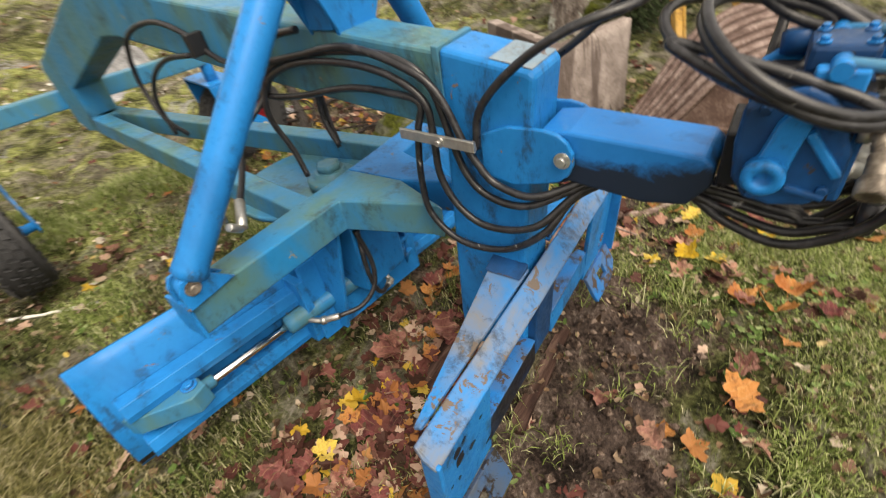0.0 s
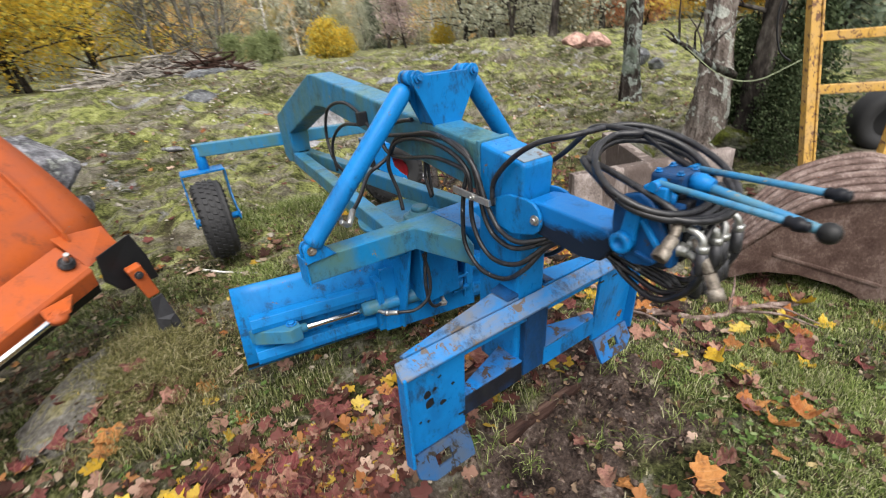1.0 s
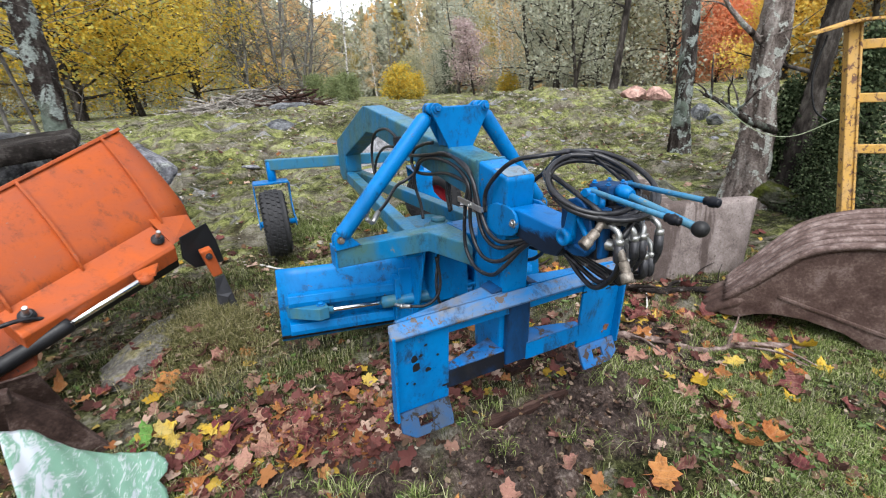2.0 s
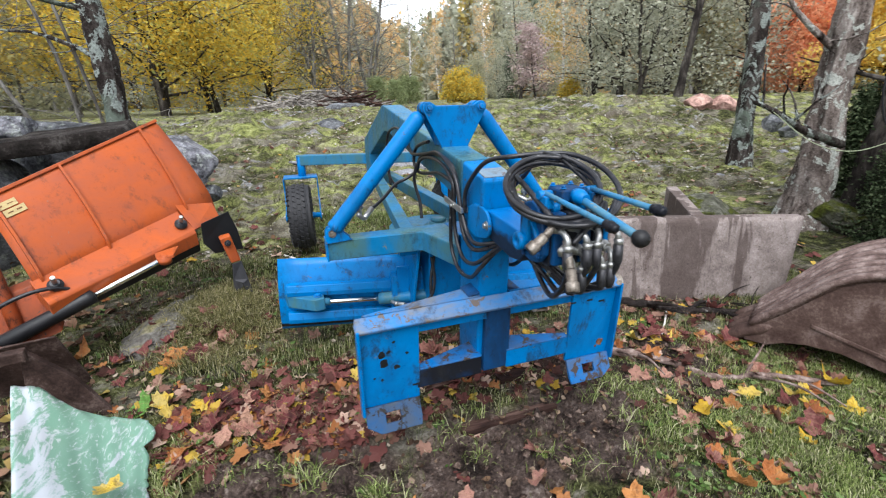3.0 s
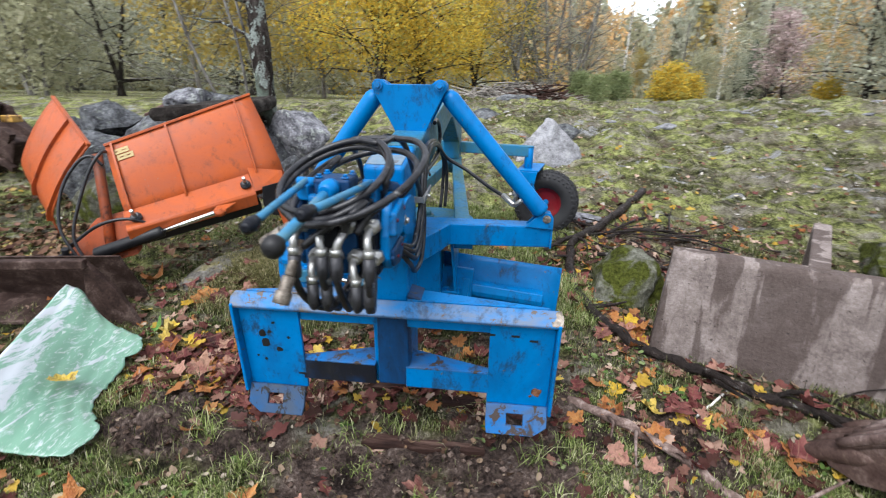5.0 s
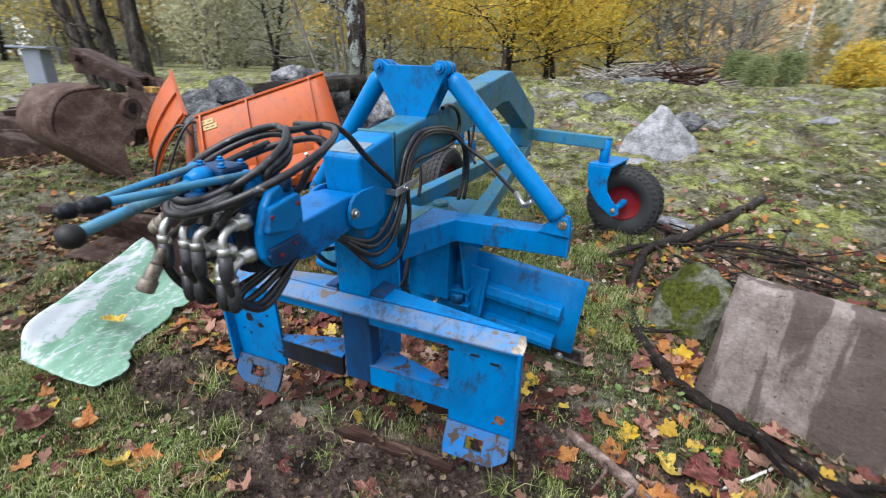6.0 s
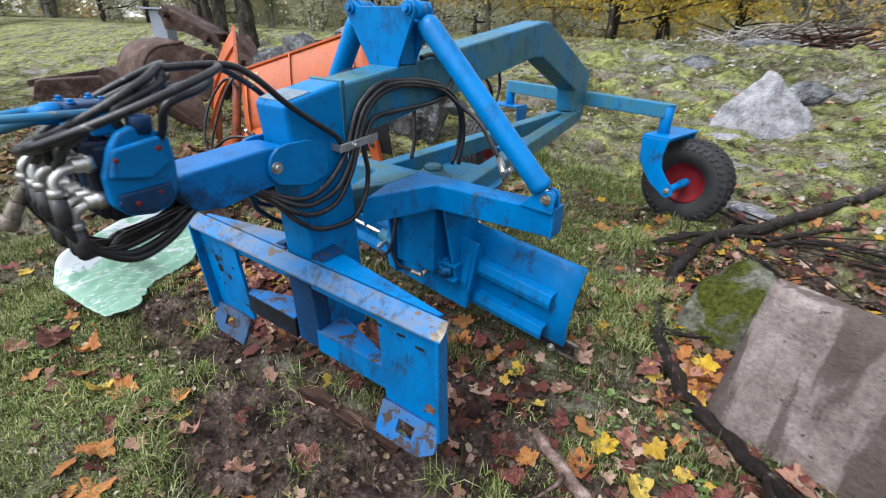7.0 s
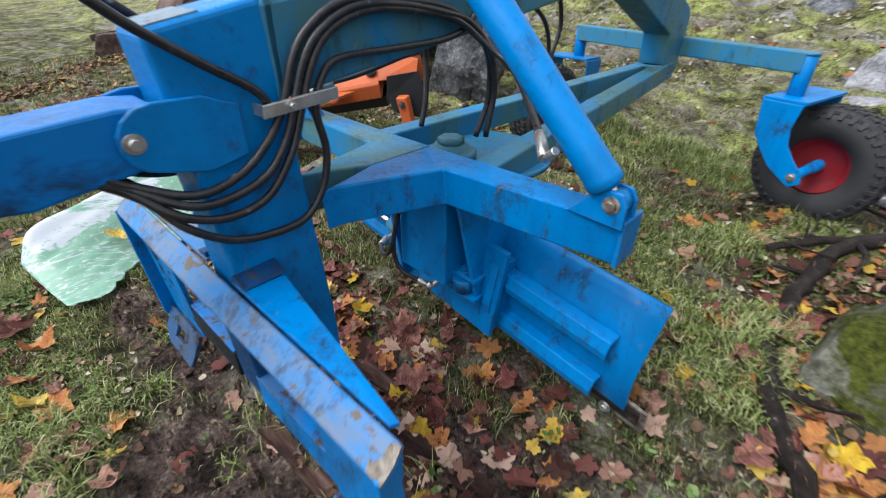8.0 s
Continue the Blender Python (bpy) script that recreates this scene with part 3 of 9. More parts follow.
# top lip: a sloping strip with rounded outer corners
lip = [(-0.58, -0.022, 0.405), (0.58, -0.022, 0.405), (0.583, 0.0, 0.432), (0.575, 0.024, 0.446), (-0.575, 0.024, 0.446), (-0.583, 0.0, 0.432)]
part("top_lip", slab(lip, (0, 0.006, -0.012), 0.004), BLUE_LIP, grader, "top lip with paint scraped to bare steel")
n_up = V((0, -0.665, 0.747)) * 0.0016
part("lip_corner", slab([V(q) + n_up for q in ((0.548, -0.02, 0.4068), (0.5815, -0.021, 0.4065), (0.585, 0.0, 0.4318), (0.577, 0.022, 0.4445), (0.562, 0.02, 0.4427), (0.556, 0.008, 0.4318), (0.543, 0.0, 0.4248))], tuple(-n_up * 1.6), 0), OLDSTEEL, grader, "corner worn to bare grey steel")
part("lip_web", box((-0.565, 0.02, 0.345), (0.565, 0.034, 0.415), 0.003), BLUE, grader)
# deck gussets that rise from the lip to the tower
for sx in (-1, 1):
    tower_x = -0.077 if sx < 0 else 0.052
    deck = [(sx * 0.54, 0.033, 0.444), (tower_x, 0.033, 0.446), (tower_x, 0.132, 0.446), (tower_x + sx * 0.02, 0.128, 0.446), (sx * 0.545, 0.048, 0.442)]
    part("deck_gusset", slab(deck, (0, 0, -0.01), 0.002), BLUE_LIP if sx < 0 else BLUE, grader)
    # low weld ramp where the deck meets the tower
    part("gusset_rib", slab([(tower_x, 0.034, 0.448), (tower_x + sx * 0.05, 0.034, 0.448), (tower_x, 0.034, 0.462)], (0, 0.094, 0.004), 0.002), BLUE_DIRT_SHADE, grader, "grimy weld ramp")
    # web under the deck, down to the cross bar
    part("deck_web", slab([(sx * 0.5, 0.05, 0.436), (tower_x, 0.12, 0.436), (tower_x, 0.12, 0.39), (sx * 0.5, 0.05, 0.42)], (0, 0.008, 0), 0.002), BLUE_DIRT_SHADE, grader)
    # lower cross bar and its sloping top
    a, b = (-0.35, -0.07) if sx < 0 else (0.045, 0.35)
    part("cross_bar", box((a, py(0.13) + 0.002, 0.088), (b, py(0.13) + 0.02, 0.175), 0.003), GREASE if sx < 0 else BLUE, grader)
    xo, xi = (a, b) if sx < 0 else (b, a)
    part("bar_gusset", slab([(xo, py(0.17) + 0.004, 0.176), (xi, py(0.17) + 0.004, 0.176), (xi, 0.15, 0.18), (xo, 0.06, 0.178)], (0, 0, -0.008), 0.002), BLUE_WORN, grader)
    # the right bar's dark blue paints in the shade below the lip
    part("upper_bar", box((a, 0.022, 0.345), (b, 0.04, 0.40), 0.003), GREASE if sx < 0 else BLUE_DIRT_SHADE, grader)
# chipped spots on the plate
spots = random.Random(4)


def chip(cx, cz, r):
    pts = []
    for k in range(9):
        a = 2 * math.pi * k / 9
        rr = r * spots.uniform(0.6, 1.25)
        z = cz + rr * math.sin(a)
        pts.append((cx + rr * math.cos(a), py(z) - 0.0012, z))
    return slab(pts, (0, 0.001, 0), 0)


for cx, cz, r in ((-0.488, 0.285, 0.017), (-0.482, 0.245, 0.02), (-0.43, 0.215, 0.012), (-0.46, 0.29, 0.008), (-0.49, 0.165, 0.006), (-0.52, 0.18, 0.006), (-0.39, 0.27, 0.007), (-0.44, 0.33, 0.007)):
    part("paint_chip", chip(cx, cz, r), BLACK, plate)
for cx, cz, r in ((0.527, 0.112, 0.019), (0.503, 0.09, 0.006)):
    part("paint_chip", chip(cx, cz, r), RUST, plate)
for cx, cz in ((0.432, 0.345), (0.495, 0.33), (-0.355, 0.11), (0.35, 0.345)):
    part("slot", box((cx - 0.014, py(cz) - 0.001, cz - 0.004), (cx + 0.014, py(cz) + 0.001, cz + 0.004), 0), BLACK, plate)

# tower
X0, X1 = -0.079, 0.053
tower_side = [(0.0, 0.905), (0.012, 0.915), (0.2, 0.955), (0.205, 0.9), (0.262, 0.2), (0.262, 0.09), (0.06, 0.075), (0.05, 0.3), (0.03, 0.60)]
part("tower", slab([(X0, y, z) for y, z in tower_side], (X1 - X0, 0, 0), 0.012, 3), BLUE, grader, "blue box-section tower with a dirty top")
part("tower_cap", slab([(X0 + 0.01, 0.01, 0.9145), (X1 - 0.01, 0.01, 0.9145), (X1 - 0.01, 0.095, 0.9328), (X0 + 0.01, 0.095, 0.9328)], (0, 0, 0.0022), 0), BLUE_FADED, grader, "cap faded to pale grey-blue")
part("tower_front_post", slab([(-0.055, py(0.4) + 0.01, 0.41), (0.055, py(0.4) + 0.01, 0.41), (0.06, py(0.09) + 0.004, 0.09), (-0.06, py(0.09) + 0.004, 0.09)], (0, 0.06, 0), 0.006), BLUE_DIRT_SHADE, grader, "front post black with grease")
# boom: along, over and down behind
boom_side = [(0.19, 0.945), (0.46, 0.985), (1.6, 1.152), (1.66, 1.15), (2.40, 0.885), (2.43, 0.85), (2.42, 0.60), (2.35, 0.56), (2.27, 0.575), (2.22, 0.64), (2.2, 0.775), (1.62, 0.985), (1.5, 0.985), (0.9, 0.885), (0.2, 0.78)]
part("boom", slab([(-0.073, y, z) for y, z in boom_side], (0.128, 0, 0), 0.008, 2), BLUE_GREEN, grader, "blue boom with a film of green algae")
part("boom_seam", slab([(X0 - 0.002, 0.2, 0.957), (X1 + 0.002, 0.2, 0.957), (X1 + 0.002, 0.215, 0.959), (X0 - 0.002, 0.215, 0.959)], (0, 0, -0.19), 0.002), BLUE_GREEN, grader)

# cylinder bracket on the boom
def bracket_outline(y):
    pts = [(-0.065, 0.955), (0.045, 0.955), (0.056, 0.99)]
    for cx, s in ((0.108, 1), (-0.132, -1)):
        ang = [-20, 20, 60, 100, 140] if s > 0 else [40, 80, 120, 160, 200]
        for a in ang:
            pts.append((cx + 0.027 * math.cos(radians(a)), 1.15 + 0.027 * math.sin(radians(a))))
        if s > 0:
            pts += [(0.075, 1.158), (-0.098, 1.158)]
    pts.append((-0.076, 0.99))
    return [(x, y - 0.09 * (z - 1.0), z) for x, z in pts]


for y in (0.452, 0.535):
    part("bracket_plate", slab(bracket_outline(y), (0, 0.012, 0), 0.003), BLUE, grader)
part("bracket_web", slab([(-0.1, 0.455, 1.12), (0.078, 0.455, 1.12), (0.06, 0.465, 0.99), (-0.08, 0.465, 0.99)], (0, 0.075, 0), 0.003), BLUE, grader)
PIN = {}
for sx, px in ((-1, -0.132), (1, 0.108)):
    PIN[sx] = V((px, 0.49, 1.15))
    part("pivot_pin", joined(rod((px, 0.43, 1.152), (px, 0.56, 1.146), 0.011), bolt((px, 0.434, 1.152), (0, -1, 0.05), 0.012, 0.012)), BLUE, grader)

# lift cylinders
for sx in (-1, 1):
    low = V((sx * 0.572, 0.605, 0.612))
    top = PIN[sx]
    d = (low - top).normalized()
    cyl = part("lift_cylinder", lathe(top + d * 0.03, d, [(0, 0.018), (0.012, 0.03), (0.03, 0.036), (0.62, 0.036), (0.632, 0.038), (0.648, 0.038), (0.655, 0.03), (0.66, 0.02)], 28), BLUE, grader)
    part("eye", lathe(top - V((0, 0.02, 0)), (0, 1, 0), [(0, 0.026), (0.04, 0.026)], 20), BLUE, cyl)
    part("piston_rod", rod(low - d * 0.07, low, 0.014), CHROME, cyl)
    part("rod_eye", lathe(low - V((0, 0.018, 0)), (0, 1, 0), [(0, 0.025), (0.036, 0.025)], 20), BLUE, cyl)
    # hose port low on the cylinder
    port = low - d * 0.13
    out = V((-sx * 0.8, 0.25, 0.1)).normalized()
    fit_1 = joined(rod(port, port + out * 0.075, 0.012, 12), rod(port + out * 0.06, port + out * 0.06 + V((0, 0.0, -0.035)), 0.009, 8))
    part("hose_fitting", fit_1, STEEL, cyl, "zinc hose fitting")
    # lug on the wing
    for y in (0.578, 0.625):
        lug = [(sx * 0.48, y, 0.572), (sx * 0.54, y, 0.632), (sx * 0.565, y, 0.64), (sx * 0.59, y, 0.637), (sx * 0.602, y, 0.615), (sx * 0.602, y, 0.565)]
        part("lug", slab(lug, (0, 0.01, 0), 0.002), BLUE, grader)
    part("lug_bolt", joined(bolt((sx * 0.572, 0.578, 0.612), (0, -1, 0), 0.012, 0.01), rod((sx * 0.572, 0.57, 0.612), (sx * 0.572, 0.65, 0.612), 0.009)), OLDSTEEL, grader, "dull steel bolt")

# circle frame: wings, nose and rearward arms
for sx in (-1, 1):
    nx = -0.077 if sx < 0 else 0.052
    wing = [(sx * 0.6, 0.592, 0.574), (sx * 0.6, 0.672, 0.578), (sx * 0.1, 0.66, 0.578), (0.0, 0.66, 0.578), (0.0, 0.45, 0.577), (nx, 0.26, 0.574), (nx, 0.30, 0.575), (sx * 0.15, 0.555, 0.577)]
    part("frame_wing", slab(wing, (0, 0.008, -0.1), 0.005), BLUE_GREEN if sx < 0 else BLUE, grader)
    part("frame_arm", beam((sx * 0.2, 0.63, 0.535), (sx * 0.035, 2.25, 0.60), 0.07, 0.08), BLUE_GREEN, grader)
    part("wing_end_plate", box((sx * 0.6 - 0.004, 0.588, 0.474), (sx * 0.6 + 0.004, 0.676, 0.578), 0.001), BLUE, grader)
# pivot joint behind
part("rear_pivot", joined(lathe((0, 2.22, 0.585), (0, 0, 1), [(-0.05, 0.05), (0.05, 0.05), (0.055, 0.04)], 20), box((-0.07, 2.16, 0.57), (0.07, 2.34, 0.59), 0.004), box((-0.07, 2.16, 0.62), (0.07, 2.34, 0.64), 0.004)), BLUE_GREEN, grader)
part("slew_plate", lathe((0, 0.86, 0.50), (0, 0, 1), [(0, 0.24), (0.014, 0.24), (0.016, 0.235)], 48), BLUE_GREEN, grader, "round slewing plate green with algae")
part("slew_hub", lathe((0.0, 0.745, 0.515), (0, 0, 1), [(0, 0.078), (0.03, 0.078), (0.034, 0.07), (0.034, 0.05), (0.05, 0.05), (0.052, 0.047)], 32), BLUE_GREEN, grader)
part("hub_nut", lathe((0.0, 0.745, 0.566), (0, 0, 1), [(0, 0.04), (0.018, 0.04), (0.022, 0.034)], 6), BLUE_GREEN, grader)
part("turn_column", box((-0.1, 0.62, 0.16), (0.1, 0.8, 0.50), 0.006), BLUE, grader)
for sx in (-1, 1):
    part("column_cheek", slab([(sx * 0.16, 0.60, 0.48), (sx * 0.16, 0.86, 0.48), (sx * 0.19, 0.86, 0.03), (sx * 0.19, 0.70, 0.03)], (sx * -0.014, 0, 0), 0.003), BLUE, grader)
    part("yoke_flange", box((sx * 0.2 - 0.05, 0.62, 0.44), (sx * 0.2 + 0.05, 0.7, 0.472), 0.004), BLUE, grader)

# blade: curved mouldboard, turned and tipped a little
BL_T, BR_T = V((-0.838, 0.955, 0.399)), V((0.697, 0.787, 0.304))
blade_u = (BR_T - BL_T).normalized()
blade_up = V((0.02, -0.0, 1.0)).normalized()
blade_up = (blade_up - blade_u * blade_up.dot(blade_u)).normalized()
blade_f = blade_u.cross(blade_up) * 1.0
if blade_f.y > 0:
    blade_f = -blade_f
BLADE_L = (BR_T - BL_T).length


def on_blade(s, down, fwd):
    return BL_T + blade_u * s + blade_up * -down + blade_f * fwd


def blade_curve(d):
    """The bulge of the mouldboard towards its back, d below the top edge."""
    return 0.055 * math.sin(math.pi * min(1, d / 0.42)) + 0.02 * d


prof = [(d, blade_curve(d)) for d in np.linspace(0, 0.40, 12)]
bm = bmesh.new()
ring = [(d, f) for d, f in prof] + [(d, f - 0.01) for d, f in prof[::-1]]
ends = [[bm.verts.new(on_blade(s, d, f)) for d, f in ring] for s in np.linspace(0, BLADE_L, 14)]
for a, b in zip(ends, ends[1:]):
    for k in range(len(ring)):
        bm.faces.new((a[k], a[(k + 1) % len(ring)], b[(k + 1) % len(ring)], b[k])).smooth = True
bm.faces.new(ends[0][::-1])
bm.faces.new(ends[-1])
bmesh.ops.recalc_face_normals(bm, faces=bm.faces)
blade = part("blade", bm, BLUE, grader, "curved blue blade with scratches")
part("cutting_edge", slab([on_blade(0.0, 0.34, 0.035), on_blade(BLADE_L + 0.04, 0.34, 0.035), on_blade(BLADE_L + 0.04, 0.39, 0.025), on_blade(0.0, 0.385, 0.025)], tuple(blade_f * -0.014), 0.002), TWIG, blade, "worn rusty cutting edge")

part("end_bit", slab([on_blade(BLADE_L - 0.03, 0.33, 0.02), on_blade(BLADE_L + 0.055, 0.335, 0.02), on_blade(BLADE_L + 0.06, 0.42, 0.01), on_blade(BLADE_L - 0.03, 0.42, 0.01)], tuple(blade_f * -0.012), 0.002), OLDSTEEL, blade, "worn grey end bit")


def rail(d, s0, s1):
    """An angled slide rail along the back of the blade."""
    f = blade_curve(d)
    pr = [(d - 0.035, f - 0.004), (d - 0.03, f + 0.04), (d + 0.005, f + 0.05), (d + 0.03, f + 0.045), (d + 0.024, f + 0.036), (d + 0.0, f + 0.038), (d - 0.018, f + 0.03), (d - 0.02, f - 0.004)]
    return slab([on_blade(s0, dd, ff) for dd, ff in pr], tuple(blade_u * (s1 - s0)), 0.003)


part("slide_rail", rail(0.15, 0.045, BLADE_L - 0.075), BLUE, blade)
part("slide_rail", rail(0.31, 0.045, BLADE_L - 0.085), BLUE, blade)
for sx in (-1, 1):
    s = BLADE_L / 2 + sx * 0.24 + 0.06
    part("slide_shoe", slab([on_blade(s, 0.08, 0.05), on_blade(s, 0.08, 0.13), on_blade(s, 0.22, 0.15), on_blade(s, 0.34, 0.13), on_blade(s, 0.34, 0.05)], tuple(blade_u * 0.03), 0.003), BLUE, blade)
part("carrier_plate", slab([on_blade(0.62, 0.03, 0.10), on_blade(1.12, 0.03, 0.10), on_blade(1.12, 0.34, 0.13), on_blade(0.62, 0.34, 0.13)], tuple(blade_f * 0.02), 0.004), BLUE, blade)
part("edge_bolt", bolt(on_blade(BLADE_L - 0.05, 0.385, 0.04), blade_f, 0.012), STEEL, blade)

# side-shift cylinder in front of the blade, from the end bracket to an eye beside the column
C_A, C_B = V((-0.345, 0.793, 0.153)), V((0.105, 0.69, 0.158))
shift = part("side_shift_cylinder", lathe(C_A, C_B - C_A, [(0, 0.02), (0.005, 0.032), (0.03, 0.034), (0.405, 0.034), (0.412, 0.037), (0.43, 0.037), (0.44, 0.024)], 24), BLUE_GREEN, grader)
part("piston_rod", rod((-0.65, 0.822, 0.176), C_A, 0.013), CHROME, shift, "bright chrome piston rod")
part("rod_clevis", joined(lathe((-0.66, 0.823, 0.15), (0, -0.1, 1), [(0, 0.03), (0.055, 0.03)], 18), rod((-0.66, 0.823, 0.176), (-0.6, 0.818, 0.172), 0.02)), BLUE_GREEN, shift)
part("end_bracket", slab([(-0.84, 0.93, 0.15), (-0.81, 0.87, 0.15), (-0.68, 0.775, 0.145), (-0.63, 0.785, 0.145), (-0.63, 0.84, 0.145), (-0.72, 0.93, 0.15)], (0, 0, 0.065), 0.004), BLUE_GREEN, blade)
part("bracket_bolt", bolt((-0.66, 0.823, 0.212), (0, 0, 1), 0.016), BLUE, blade)
part("cylinder_eye", lathe(C_B + V((0.02, -0.005, -0.026)), (0, -0.1, 1), [(0, 0.034), (0.05, 0.034)], 20), BLUE, shift)
part("eye_bracket", box((0.09, 0.66, 0.185), (0.19, 0.74, 0.2), 0.003), BLUE, blade)
part("eye_bracket", box((0.09, 0.66, 0.115), (0.19, 0.74, 0.128), 0.003), BLUE, blade)
part("eye_bolt", bolt((0.125, 0.685, 0.2), (0, 0, 1), 0.014), BLUE, blade)
for p, q, r in (((-0.29, 0.78, 0.14), (-0.27, 0.70, 0.15), (-0.235, 0.645, 0.163)), ((0.03, 0.70, 0.14), (0.02, 0.645, 0.105), (-0.02, 0.62, 0.125))):
    part("port_fitting", joined(rod(p, q, 0.0095, 10), rod(q, r, 0.0115, 10), lathe(q, V(r) - V(q), [(0, 0.015), (0.016, 0.015)], 6)), STEEL, shift, "zinc hose elbow")

# rear axle beam, steering forks and wheels
AX_L, AX_R = V((-0.60, 2.60, 0.715)), V((0.606, 2.30, 0.705))
part("axle_beam", beam(AX_L, AX_R, 0.075, 0.085), BLUE_GREEN, grader)


def tyre_profile():
    return [(-0.062, 0.13), (-0.082, 0.152), (-0.094, 0.19), (-0.088, 0.23), (-0.068, 0.253), (-0.03, 0.262), (0.03, 0.262), (0.068, 0.253), (0.088, 0.23), (0.094, 0.19), (0.082, 0.152), (0.062, 0.13)]


def wheel(hub, axis, parent):
    axis = V(axis).normalized()
    hub = V(hub)
    up = V((0, 0, 1))
    side = axis.cross(up).normalized()
    wh = part("wheel", lathe(hub - axis * 0.05, axis, [(0.034, 0.03), (0.034, 0.085), (0.024, 0.108), (0.004, 0.118), (0.0, 0.126), (0.004, 0.134), (0.012, 0.136), (0.02, 0.128), (0.05, 0.122), (0.08, 0.128), (0.088, 0.136), (0.096, 0.134), (0.1, 0.126), (0.096, 0.118), (0.076, 0.108), (0.066, 0.085), (0.066, 0.03)], 40), RED, parent, "red steel rim")
    tyre = lathe(hub, axis, tyre_profile(), 48)
    flats = [f for f in tyre.faces if len(f.verts) > 4]
    bmesh.ops.delete(tyre, geom=flats, context='FACES_ONLY')
    # tread blocks in rows round the tyre
    bmesh.ops.recalc_face_normals(tyre, faces=tyre.faces)
    tread = bmesh.new()
    blocks = []
    for row, x in enumerate((-0.07, -0.035, 0.0, 0.035, 0.07)):
        for k in range(34):
            a = 2 * math.pi * (k + 0.5 * (row % 2)) / 34
            c, s = math.cos(a), math.sin(a)
            radial, tang = up * c + side * s, side * c - up * s
            r0 = 0.262 if abs(x) < 0.06 else 0.247
            o = hub + axis * x + radial * (r0 - 0.006)
            e = [(axis * sx * 0.0135 + tang * (st * 0.0172 + sx * 0.005)) for sx, st in ((-1, -1), (1, -1), (1, 1), (-1, 1))]
            blocks.append(([o + v for v in e], [o + v * 0.85 + radial * 0.013 for v in e]))
    # shoulder lugs that run down the side walls
    for sx in (-1, 1):
        for k in range(34):
            a = 2 * math.pi * (k + 0.25 * (1 + sx)) / 34
            c, s = math.cos(a), math.sin(a)
            radial, tang = up * c + side * s, side * c - up * s
            outw = (axis * sx + radial * 0.55).normalized()
            o1, o2 = hub + axis * sx * 0.07 + radial * 0.255, hub + axis * sx * 0.09 + radial * 0.217
            e = [o1 - tang * 0.0145, o1 + tang * 0.0145, o2 + tang * 0.008, o2 - tang * 0.008]
            mid = (o1 + o2) / 2
            blocks.append(([v - outw * 0.004 for v in e], [mid + (v - mid) * 0.85 + outw * 0.01 for v in e]))
    for lo_, hi_ in blocks:
        a = [tread.verts.new(v) for v in lo_]
        b = [tread.verts.new(v) for v in hi_]
        tread.faces.new(b)
        for i in range(4):
            tread.faces.new((a[i], a[(i + 1) % 4], b[(i + 1) % 4], b[i]))
    bmesh.ops.recalc_face_normals(tread, faces=tread.faces)
    tyre_ob = part("tyre", tyre, TYRE, wh, "worn black rubber tyre")
    tread_ob = part("tread", tread, TYRE, wh)
    tagged(tread_ob, "chunky worn tread blocks", kind="stuff")
    part("hub", rod(hub - axis * 0.11, hub + axis * 0.11, 0.026, 18), BLUE, wh, "blue hub")
    return wh


def fork(top, hub, axis, parent):
    """A steering fork: upright pin, top plate and two bent arms down to the hub."""
    top, hub, axis = V(top), V(hub), V(axis).normalized()
    f = part("steering_fork", rod(top - V((0, 0, 0.16)), top + V((0, 0, 0.03)), 0.034, 20), BLUE, parent)
    part("pin_cap", lathe(top + V((0, 0, 0.03)), (0, 0, 1), [(0, 0.036), (0.008, 0.036), (0.012, 0.03)], 20), BLUE_GREEN, f)
    back = (hub - top)
    back.z = 0
    back = (back - axis * back.dot(axis))
    bl = back.length
    back = back.normalized() if bl > 1e-4 else axis.cross(V((0, 0, 1)))
    c = top - V((0, 0, 0.145))
    # the arms straddle the wheel, which may sit to one side of the pin
    off = (hub - top).dot(axis)
    at = {-1: min(-0.118, off - 0.118), 1: max(0.118, off + 0.118)}
    pl = [c + axis * at[sx] + back * sy for sx, sy in ((-1, -0.07), (1, -0.07), (1, 0.10), (-1, 0.10))]
    part("axle", rod(hub + axis * (at[-1] - off), hub + axis * (at[1] - off), 0.022, 16), BLUE, f)
    part("fork_plate", slab(pl, (0, 0, 0.014), 0.003), BLUE, f)
    for s in (-1, 1):
        drop = c.z - hub.z
        outline = [(-0.07, 0.0), (0.09, 0.0), (0.075, -drop * 0.35), (0.09, -drop * 0.58), (0.13, -drop * 0.76), (max(0.16, bl * 0.75), -drop * 0.86), (bl + 0.03, -drop + 0.03), (bl + 0.04, -drop - 0.02), (bl, -drop - 0.045), (bl * 0.6, -drop * 1.03), (bl * 0.3, -drop * 0.93), (0.0, -drop * 0.76), (-0.055, -drop * 0.5)]
        part("fork_arm", slab([c + axis * (at[s] - 0.005) + back * a + V((0, 0, 1)) * b for a, b in outline], tuple(axis * 0.011), 0.003), BLUE, f)
        part("axle_nut", bolt(c + axis * (at[s] + s * 0.006) + back * bl + V((0, 0, -drop)), axis * s, 0.013), STEEL, f)
    return f


AXIS_R, AXIS_L = V((-0.22, -1, 0.0)), V((1, -0.07, 0.0))
HUB_R, HUB_L = V((0.79, 2.45, 0.268)), V((-0.655, 2.36, 0.285))
fork(AX_R, HUB_R, AXIS_R, grader)
wheel(HUB_R, AXIS_R, grader)
fork(AX_L, HUB_L, AXIS_L, grader)
wheel(HUB_L, AXIS_L, grader)

